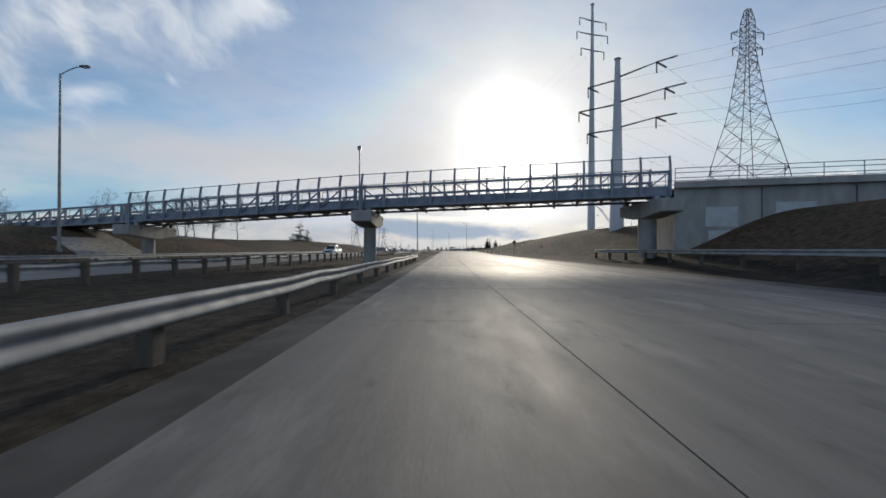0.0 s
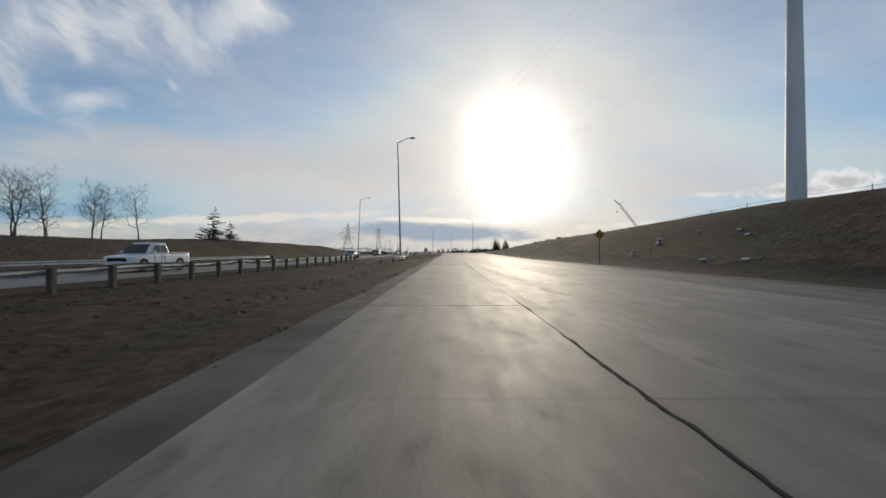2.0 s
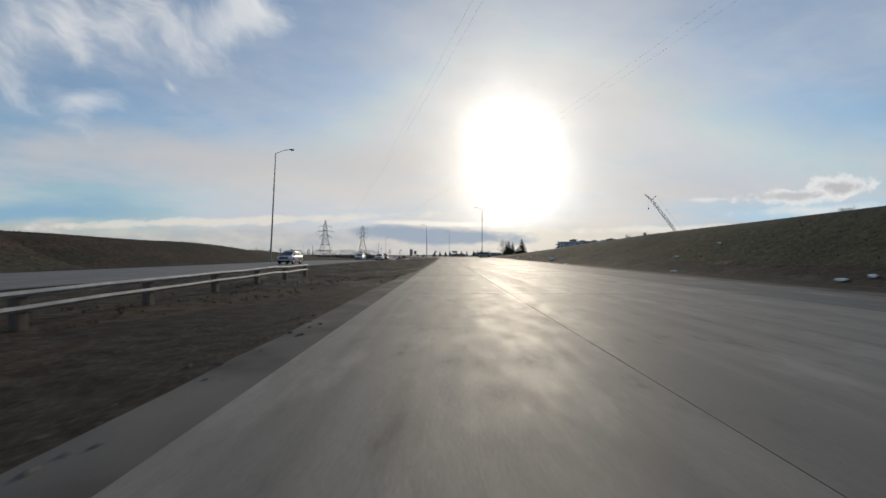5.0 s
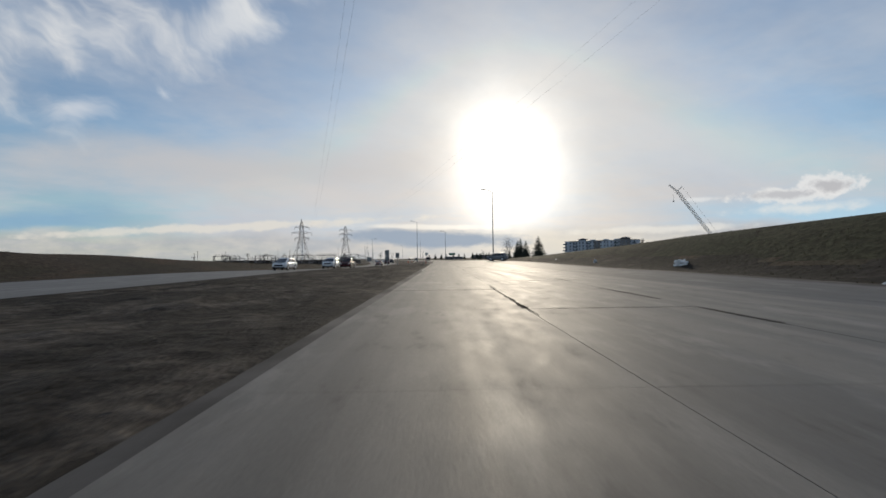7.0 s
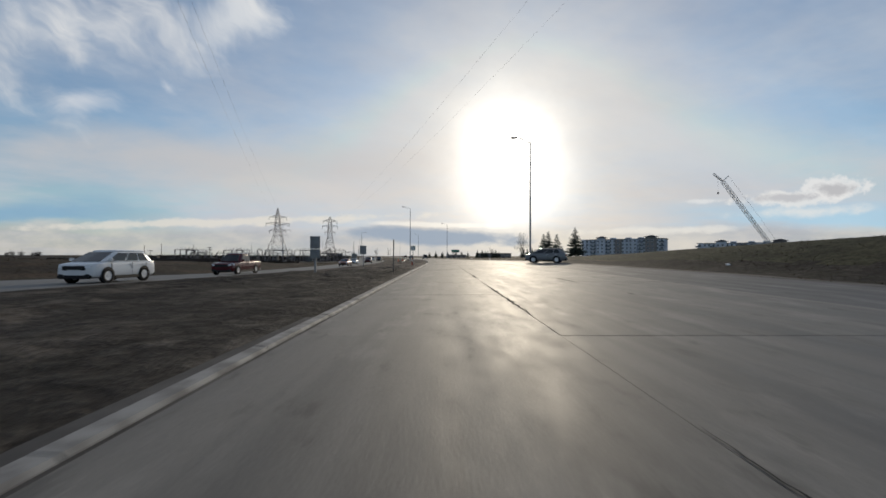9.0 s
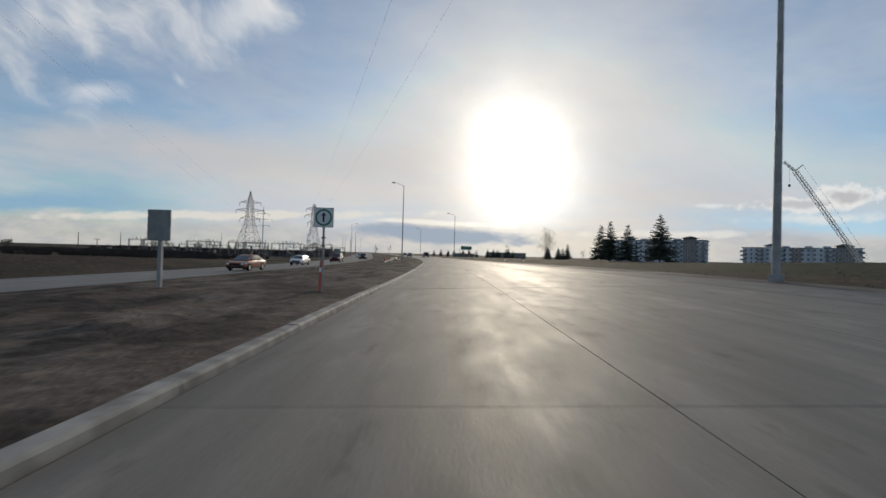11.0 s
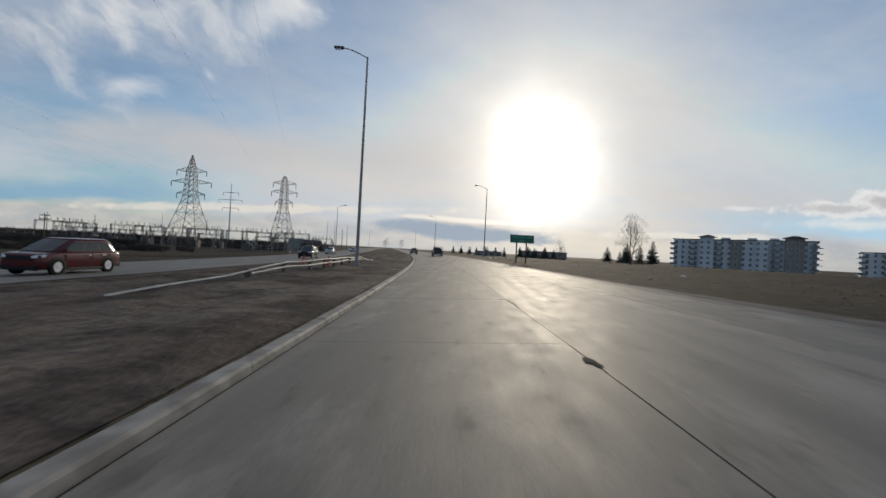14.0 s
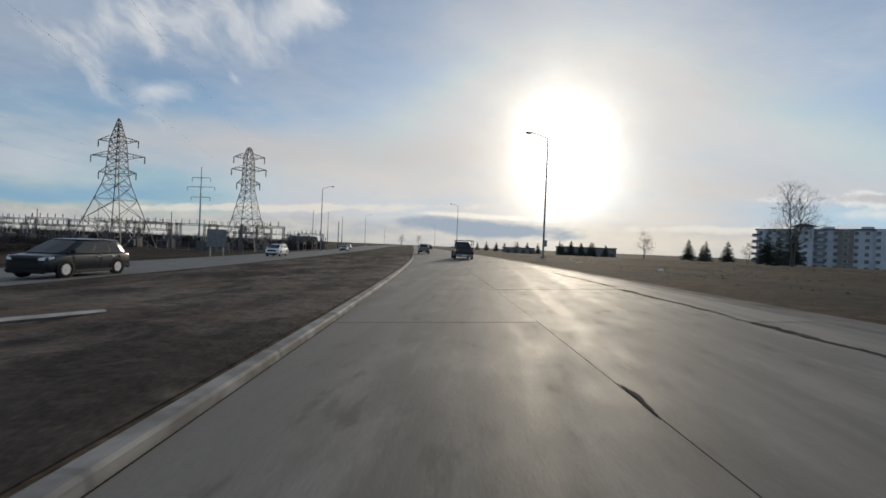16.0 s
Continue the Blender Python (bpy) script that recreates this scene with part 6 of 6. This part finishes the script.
        bm.faces.new(rows[-1])
        part(name, bm, GLASS, b, "dark sloping glass")
    end_pane("windscreen", True, 0.05, 0.92)
    end_pane("rear_window", False, 0.22, 0.90)
    splits = {"sedan": ((0.05, 0.46), (0.49, 0.90)), "pickup": ((0.06, 0.50), (0.54, 0.93))}.get(kind, ((0.04, 0.37), (0.40, 0.67), (0.70, 0.90)))
    for sx in (-1, 1):
        for g0, g1 in splits:
            side_pane(sx, g0, g1)
        part("mirror", box(bmesh.new(), sx * (bw + 0.02), sx * (bw + 0.22), cf - 0.42, cf - 0.26, belt + 0.02, belt + 0.18, 0.03), paint, b)
        lens = [[(sx * hw * fx, h + fy, tip + fz) for fy, fz in ring] for fx, ring in ((0.58, ((0.045, -0.22), (0.045, -0.12), (-0.1, -0.17))), (0.80, ((0.02, -0.21), (0.0, -0.06), (-0.15, -0.12))), (0.97, ((-0.22, -0.16), (-0.26, -0.03), (-0.34, -0.09))))]
        part("headlight", loft(lens), HEADLIGHT, b)
        part("tail_light", box(bmesh.new(), sx * hw * 0.60, sx * hw * 0.84, -h - 0.035, -h + 0.10, tail - 0.36, tail - 0.10, 0.025), TAILLIGHT, b, "red tail light")
        part("sill", box(bmesh.new(), sx * (hw - 0.06), sx * (hw + 0.012), -h + 1.3, h - 1.4, low - 0.02, low + 0.14, 0.02), TRIMBLACK, b)
        for y in (-0.25, -1.2):
            part("door_handle", box(bmesh.new(), sx * hw, sx * (hw + 0.03), y - 0.1, y + 0.1, belt - 0.18, belt - 0.14), RIM, b)
        for y in (cf - 0.5, (cf + cr) / 2 - 0.05, cr + 0.75):
            part("door_gap", box(bmesh.new(), sx * (hw - 0.02), sx * (hw + 0.003), y - 0.008, y + 0.008, low + 0.2, belt - 0.06), TRIMBLACK, b)
    part("grille", box(bmesh.new(), -hw * 0.60, hw * 0.60, h - 0.10, h + 0.06, tip - 0.34, tip - 0.12, 0.03), TRIMBLACK, b)
    part("bumper", box(bmesh.new(), -hw * 0.86, hw * 0.86, h - 0.14, h + 0.08, low + 0.02, low + 0.26, 0.06), TRIMBLACK, b)
    part("rear_bumper", box(bmesh.new(), -hw * 0.9, hw * 0.9, -h - 0.08, -h + 0.12, low + 0.06, low + 0.3, 0.04), TRIMBLACK if kind != "pickup" else ZINC, b)
    part("number_plate", box(bmesh.new(), -0.26, 0.26, -h - 0.095, -h - 0.078, low + 0.12, low + 0.25), WHITEPAINT, b)
    tyre, rim = wheel(wr, 0.22)
    for sx in (-1, 1):
        for y in (h - 0.92, -h + 1.0 if kind != "pickup" else -h + 1.25):
            w = part("wheel", tyre, None, b)
            w.location = (sx * (hw - 0.085), y, wr)
            part("rim", rim, None, w)
            # The wheel well's shade, drawn as a flat black disc on the body side.
            bm = bmesh.new()
            bmesh.ops.create_cone(bm, cap_ends=True, segments=24, radius1=wr * 1.13, radius2=wr * 1.13, depth=0.03, matrix=Matrix.Translation((sx * (hw - 0.009), y, wr + 0.02)) @ Matrix.Rotation(radians(90), 4, "Y"))
            part("wheel_well_shade", bm, TRIMBLACK, b)
    if kind == "pickup":
        bm = bmesh.new()
        box(bm, -hw * 0.8, hw * 0.8, -h + 0.12, cr - 0.12, belt + 0.03, belt + 0.05)
        part("bed", bm, TRIMBLACK, b)
        for sx in (-1, 1):
            part("bed_rail", box(bmesh.new(), sx * hw * 0.80, sx * hw * 0.96, -h + 0.05, cr - 0.05, belt, belt + 0.09, 0.02), paint, b)
        part("tailgate", box(bmesh.new(), -hw * 0.8, hw * 0.8, -h - 0.01, -h + 0.07, low + 0.4, belt + 0.08, 0.02), paint, b)
    if rack:
        bm = bmesh.new()
        for sx in (-1, 1):
            for y in (-h + 0.4, cr - 0.2):
                bar(bm, (sx * hw * 0.9, y, belt), (sx * hw * 0.9, y, roof + 0.12), 0.07)
            bar(bm, (sx * hw * 0.9, -h + 0.4, roof + 0.12), (sx * hw * 0.9, cr + 0.9, roof + 0.12), 0.07)
        bar(bm, (-hw * 0.9, -h + 0.4, roof + 0.12), (hw * 0.9, -h + 0.4, roof + 0.12), 0.07)
        bar(bm, (-hw * 0.9, cr - 0.2, roof + 0.12), (hw * 0.9, cr - 0.2, roof + 0.12), 0.07)
        part("ladder_rack", bm, DARKSTEEL, b, "dark steel ladder rack over the bed")
    return b


def paint(name, c):
    return plain(name, c, 0.22)


WHITE, SILVER, BLACK, MAROON, GREY, BRONZE = paint("white car paint", (0.68, 0.69, 0.70)), paint("silver car paint", (0.40, 0.41, 0.43)), paint("black car paint", (0.010, 0.013, 0.020)), paint("maroon car paint", (0.075, 0.006, 0.010)), paint("grey car paint", (0.16, 0.165, 0.175)), paint("bronze car paint", (0.28, 0.10, 0.055))


def facing(s, u):
    """An oncoming car on the far carriageway."""
    return stand(s, u, 180, 0.035)


vehicle("pickup", "white pickup truck on the far carriageway", WHITE, facing(74.5, -19.8))
vehicle("sedan", "dark grey sedan on the far carriageway", GREY, facing(126.0, -18.0))
vehicle("suv", "silver sport utility car on the far carriageway", SILVER, facing(170, -20.3))
vehicle("hatchback", "white family hatchback on the far carriageway", WHITE, facing(215.0, -20.0))
vehicle("suv", "clean white sport utility car on the far carriageway", WHITE, facing(227.5, -17.2))
vehicle("pickup", "dark maroon pickup truck on the far carriageway", MAROON, facing(243.5, -18.0))
vehicle("sedan", "bronze sedan with a dark front on the far carriageway", BRONZE, facing(289, -17.9))
vehicle("sedan", "white sedan on the far carriageway", WHITE, facing(313.5, -20.2))
vehicle("wagon", "maroon people carrier with bright wheels on the far carriageway", MAROON, facing(336.0, -18.9))
vehicle("wagon", "black sport utility car on the far carriageway", BLACK, facing(379, -17.5))
vehicle("suv", "white sport utility car on the far carriageway", WHITE, facing(418, -20.5))
vehicle("sedan", "silver sedan far along the carriageway", SILVER, facing(470, -19.5))
vehicle("suv", "white sport utility car far along the carriageway", WHITE, facing(500, -23))
vehicle("suv", "grey sport utility car waiting at the slip road", GREY, stand(254, 13.0, 68, 0.04), group="cars ahead")
vehicle("pickup", "black pickup truck with a ladder rack, seen from behind", BLACK, stand(404, 3.9, 0, 0.05), group="cars ahead", rack=True)
vehicle("suv", "dark grey hatchback, seen from behind", GREY, stand(431, 0.2, 0, 0.05), group="cars ahead")
vehicle("suv", "black sport utility car far ahead", BLACK, stand(505, 3.9, 0, 0.05), group="cars ahead")

# ---------------- kerb stones, slabs and cracks ----------------
RK = random.Random(21)


def kerb():
    """Cast kerb lengths along the median, sunk in dirt for the first part."""
    k = thing("kerb", "pale worn concrete kerb along the median", "kerb", kind="structure")
    s = 201.0
    while s < 440:
        n = 3.0
        high = 0.015 + 0.06 * smoothstep(s, 201, 240) - 0.06 * smoothstep(s, 258, 266) + 0.055 * smoothstep(s, 282, 286) + 0.01 * RK.random()
        verts = []
        for a in (s + 0.01, s + n - 0.01):
            for d, z in ((0.04, -0.08), (0.06, high - 0.03), (0.09, high), (0.26, high + 0.005), (0.28, high - 0.02), (0.30, -0.15)):
                u = median_edge(a) - d
                x, y, _ = along(a, u)
                verts.append((x, y, plane(a, u) + z + 0.045))
        faces = [(i, i + 1, i + 7, i + 6) for i in range(5)] + [(5, 4, 3, 2, 1, 0), (6, 7, 8, 9, 10, 11)]
        part("kerb_stone", pydata("kerb_stone", verts, faces, KERB), None, k)
        s += n


kerb()
JOINTS = [-30.0]
for mark in (31.9, 38.0, 169.6, 175.7, 181.4, 204.2, 217.6, 279.9, 286.4, 292.2, 313.8, 347.9, 353.3, 420.0):
    pieces = max(1, round((mark - JOINTS[-1]) / 5.9))
    gap = (mark - JOINTS[-1]) / pieces
    JOINTS += [JOINTS[-1] + gap * (i + 1) for i in range(pieces)]
for s0, s1 in zip(JOINTS, JOINTS[1:]):
    for lane in range(3):
        dz = RK.uniform(-0.003, 0.003)
        verts = []
        for z in (0.012, 0.042 + dz):
            for s in (s0 + 0.004, s1 - 0.004):
                for u in (median_edge(s) + 0.02 if lane == 0 else seam(lane, s) + (0.006, 0.003)[lane - 1], conc(s) if lane == 2 else seam(lane + 1, s) - (0.006, 0.003)[lane]):
                    x, y, _ = along(s, u)
                    verts.append((x, y, plane(s, u) + z))
        part("slab", pydata("slab", verts, [(4, 5, 7, 6), (0, 1, 5, 4), (1, 3, 7, 5), (3, 2, 6, 7), (2, 0, 4, 6)], SLAB), None, road)


def tar(name, label, runs):
    """Ragged dark cracks and tar patches lying on the slabs. runs: (s, u, length, across?, width)"""
    verts, faces = [], []
    for s, u, n, cross, w in runs:
        k = max(6, int(n / 0.09))
        o = len(verts)
        for i in range(k + 1):
            t = i / k
            j = 0.05 * noise.noise(Vector((s + t * n * 2.3, u, 1))) + 0.022 * noise.noise(Vector((s + t * n * 9.0, u, 4)))
            spall = max(0.0, noise.noise(Vector((s * 3 + t * n * 1.3, u * 5, 2))) - 0.22) * 2.6
            ww = min(0.08, w * (0.35 + 0.5 * abs(noise.noise(Vector((s + t * n * 7.0, u * 3, 6)))) + spall) * (0.1 + math.sin(math.pi * min(1, max(0.02, t))) ** 0.5))
            for sg in (-1, 1):
                rag = ww * (1 + 0.9 * noise.noise(Vector((s + t * n * 11.0, u + sg * 7, 3))))
                a, c = (s + j + sg * rag, u + t * n) if cross else (s + t * n, u + j + sg * rag)
                x, y, _ = along(a, c)
                verts.append((x, y, plane(a, c) + 0.0515))
        for i in range(k):
            f = o + 2 * i
            faces.append((f, f + 1, f + 3, f + 2))
    tagged(new(name, pydata(name, verts, faces, JOINT)), label, "crack", kind="stuff")


runs = []
# broken stretches of the seams: which seam, from, to, half width
for n, s0, s1, w in ((1, 31, 35.5, 0.04), (1, 38.5, 40.5, 0.05), (1, 44, 53, 0.02), (1, 77, 82, 0.025), (1, 97.5, 99, 0.05), (1, 168.4, 177, 0.035), (1, 169.7, 170.7, 0.07), (2, 171.4, 176, 0.06), (2, 167, 169.5, 0.05), (2, 179.9, 183.2, 0.045), (2, 191.6, 200.6, 0.03)):
    runs.append((s0, seam(n, (s0 + s1) / 2), s1 - s0, False, w * 1.6))
for n, s0, s1, w in ((1, 202, 204.5, 0.045), (1, 213, 221.5, 0.03), (1, 227.5, 230, 0.08), (2, 223, 226.5, 0.06), (2, 217.4, 218.0, 0.05), (2, 276.5, 284, 0.045), (1, 279, 281, 0.05), (2, 287, 296, 0.05), (1, 310.9, 314, 0.03), (1, 318.2, 318.7, 0.08), (2, 352, 356, 0.055), (2, 360, 366, 0.05), (2, 364.4, 365.4, 0.10), (2, 366, 372, 0.05), (2, 370.3, 371.3, 0.10), (2, 372, 380, 0.05)):
    runs.append((s0, seam(n, (s0 + s1) / 2), s1 - s0, False, w * 1.6))
# broken stretches of the joints across the lanes: where, from, to, half width
for s, u0, u1, w in ((31.9, 2.2, 3.7, 0.02), (38.0, 4.3, 5.0, 0.05), (169.6, 0.7, 1.7, 0.015), (169.6, 2.4, 6.1, 0.025), (171.0, 4.1, 4.9, 0.02), (175.7, 0.9, 1.6, 0.02), (175.7, 3.1, 4.0, 0.02), (205.1, 6.5, 7.6, 0.05), (204.2, 2.6, 3.0, 0.04), (204.3, 5.0, 5.5, 0.03)):
    runs.append((s, u0, u1 - u0, True, w * 1.5))
for s, u0, u1, w in ((292.2, -0.9, 1.2, 0.025), (286.0, -0.9, 1.1, 0.045), (286.6, 2.45, 3.05, 0.07), (279.4, 2.5, 2.95, 0.09), (280.0, 3.0, 3.9, 0.03), (280.4, 4.8, 6.4, 0.03), (313.7, 2.4, 4.0, 0.035), (314.2, 4.7, 6.6, 0.05), (353.3, 2.5, 5.9, 0.03), (347.9, 4.5, 5.2, 0.03), (346.0, 2.4, 2.7, 0.06), (348.2, 6.0, 6.3, 0.08)):
    runs.append((s, u0, u1 - u0, True, w * 1.5))
for i in range(44):
    s = RK.uniform(0, 415)
    if RK.random() < 0.6:
        runs.append((s, seam(RK.choice((1, 1, 2)), s + 1) + RK.uniform(-0.03, 0.03), RK.uniform(0.8, 3.0), False, RK.uniform(0.015, 0.04)))
    else:
        runs.append((RK.choice(JOINTS[5:-1]), RK.choice((-1.2, 0.2, 2.7, 3.3, 6.6)), RK.uniform(0.8, 2.2), True, RK.uniform(0.01, 0.025)))
tar("tar_cracks", "ragged dark cracks and tar along the slab joints", runs)

# ---------------- clods, stones and the footpath ----------------


def clods(name, label, spans, count, seed, size, mat):
    """Loose lumps of earth and stone, each a squashed eight-sided lump."""
    rnd = random.Random(seed)
    verts, faces = [], []
    for i in range(count):
        s0, s1, u0, u1 = spans[i % len(spans)]
        s, u = rnd.uniform(s0, s1), rnd.uniform(u0, u1)
        if noise.noise(Vector((s * 0.12, u * 0.3, 4))) < 0.12:
            continue
        r = size * (0.25 + rnd.random() ** 3 * 1.4)
        p = spot(s, u)
        k = len(verts)
        a = rnd.uniform(0, 6.28)
        for j in range(4):
            q = a + j * 1.5708 + rnd.uniform(-0.3, 0.3)
            d = r * rnd.uniform(0.7, 1.3)
            verts.append((p.x + math.cos(q) * d, p.y + math.sin(q) * d, p.z - 0.01))
        for j in range(3):
            q = a + j * 2.1 + rnd.uniform(-0.3, 0.3)
            d = r * rnd.uniform(0.3, 0.6)
            verts.append((p.x + math.cos(q) * d, p.y + math.sin(q) * d, p.z + r * rnd.uniform(0.35, 0.7)))
        faces.extend([(k, k + 1, k + 4), (k + 1, k + 5, k + 4), (k + 1, k + 2, k + 5), (k + 2, k + 6, k + 5), (k + 2, k + 3, k + 6), (k + 3, k, k + 4), (k + 3, k + 4, k + 6), (k + 4, k + 5, k + 6)])
    tagged(new(name, pydata(name, verts, faces, mat)), label, "clods", kind="stuff")


clods("median_clods", "loose clods of dark earth in the median", [(215, 250, -14.5, -2.6), (140, 215, -13, -3)], 3000, 31, 0.07, DIRT)
clods("soil_clods", "dry clods and stones on the pale soil of the median", [(249, 400, -14.5, -2.5)], 3600, 33, 0.05, SOIL)
clods("shoulder_stones", "grit and small stones along the shoulders", [(0, 220, -3.2, -2.3), (0, 400, 11, 15)], 5000, 32, 0.045, SHOULDER)


def churned(name, label, s0, s1, mat):
    """Churned earth of the median: ridged lumps and ruts that lie along the road."""
    ss, us = np.arange(s0, s1, 0.32), np.arange(-14.6, -1.72, 0.27)
    verts, faces, n = [], [], len(us)
    for s in ss:
        for u in us:
            edge = smoothstep(s, 140, 150) * smoothstep(-u, 1.9, 3.2) * (1 - smoothstep(-u, 13.4, 14.5))
            deep = 0.6 + 0.3 * smoothstep(s, 215, 240) - 0.34 * smoothstep(s, 250, 270)
            p = Vector((s * 0.45, u * 1.1, 3.3))
            ridge = 1 - abs(noise.noise(p)) * 2.2
            lump = noise.noise(Vector((s * 1.6, u * 2.0, 8.1)))
            fine = noise.noise(Vector((s * 3.9, u * 4.4, 1.7)))
            swell = max(0.0, noise.noise(Vector((s * 0.11, u * 0.3, 5.5))) + 0.15)
            q = spot(float(s), float(u), 0.012 + 0.03 * edge + edge * deep * (0.13 * max(0.0, ridge - 0.35) * (0.3 + 1.7 * swell) + 0.07 * max(0.0, lump) + 0.045 * fine))
            verts.append(tuple(q))
    for i in range(len(ss) - 1):
        for j in range(n - 1):
            k = i * n + j
            faces.append((k, k + 1, k + n + 1, k + n))
    tagged(new(name, pydata(name, verts, faces, mat, False)), label, "earth", kind="stuff")


churned("median_earth", "churned dark earth with ruts and lumps in the median", 140, 249, DIRT)
churned("median_soil", "pale trampled soil with clods and ruts in the median", 248.68, 418, SOIL)

path = []
for t in np.linspace(0, 1, 30):
    x, y = -27 - 38 * t, 46 + 22 * t - 6 * math.sin(t * 3.1)
    for w in (-1.3, 1.3):
        q = place(x + 0.45 * w, y + 0.9 * w).translation
        path.append((q.x, q.y, q.z + 0.06))
tagged(new("footpath", pydata("footpath", path, [(2 * i, 2 * i + 1, 2 * i + 3, 2 * i + 2) for i in range(29)], KERB)), "pale concrete footpath climbing to the bridge", "path", kind="structure")
apron, apron_faces = [], []
for i in range(9):
    for j in range(7):
        apron.append(tuple(spot(36.5 + i * 1.1 + j * 0.7, -29.1 - j * 1.5, 0.07)))
        if i and j:
            apron_faces.append(((i - 1) * 7 + j - 1, i * 7 + j - 1, i * 7 + j, (i - 1) * 7 + j))
tagged(new("slope_paving", pydata("slope_paving", apron, apron_faces, KERB)), "pale concrete slope paving round the foot of the far pier", "paving", kind="structure")
track, track_faces = [], []
for i in range(20):
    s = 52 + i * 4.0
    for w in (0.0, 1.6):
        track.append(tuple(spot(s, -39.5 - 0.02 * i * i + 0.6 * math.sin(i * 0.5) - w, 0.07)))
    if i:
        track_faces.append((2 * i - 2, 2 * i - 1, 2 * i + 1, 2 * i))
tagged(new("footpath", pydata("footpath", track, track_faces, SHOULDER)), "pale dusty footpath along the far slope", "path", kind="structure")
for s, u, size in ((86.0, 19.5, 0.8), (87.0, 17.5, 0.7), (195.3, 20.5, 1.5), (215.5, 20.6, 1.0), (111.0, -8.4, 0.6)):
    b = thing("litter", "larger crumpled white bag lying on the ground", "litter", stand(s, u, s * 7, 0.03), group="litter on the bank")
    bm = bmesh.new()
    bmesh.ops.create_icosphere(bm, subdivisions=3, radius=0.2)
    for v in bm.verts:
        k = 1 + 0.9 * noise.noise(v.co * 12 + Vector((s, 0, 0)))
        v.co = Vector((v.co.x * 2.2 * size, v.co.y * 0.9 * size, v.co.z * 1.3 * size)) * k
    part("bag", bm, PAPER, b)
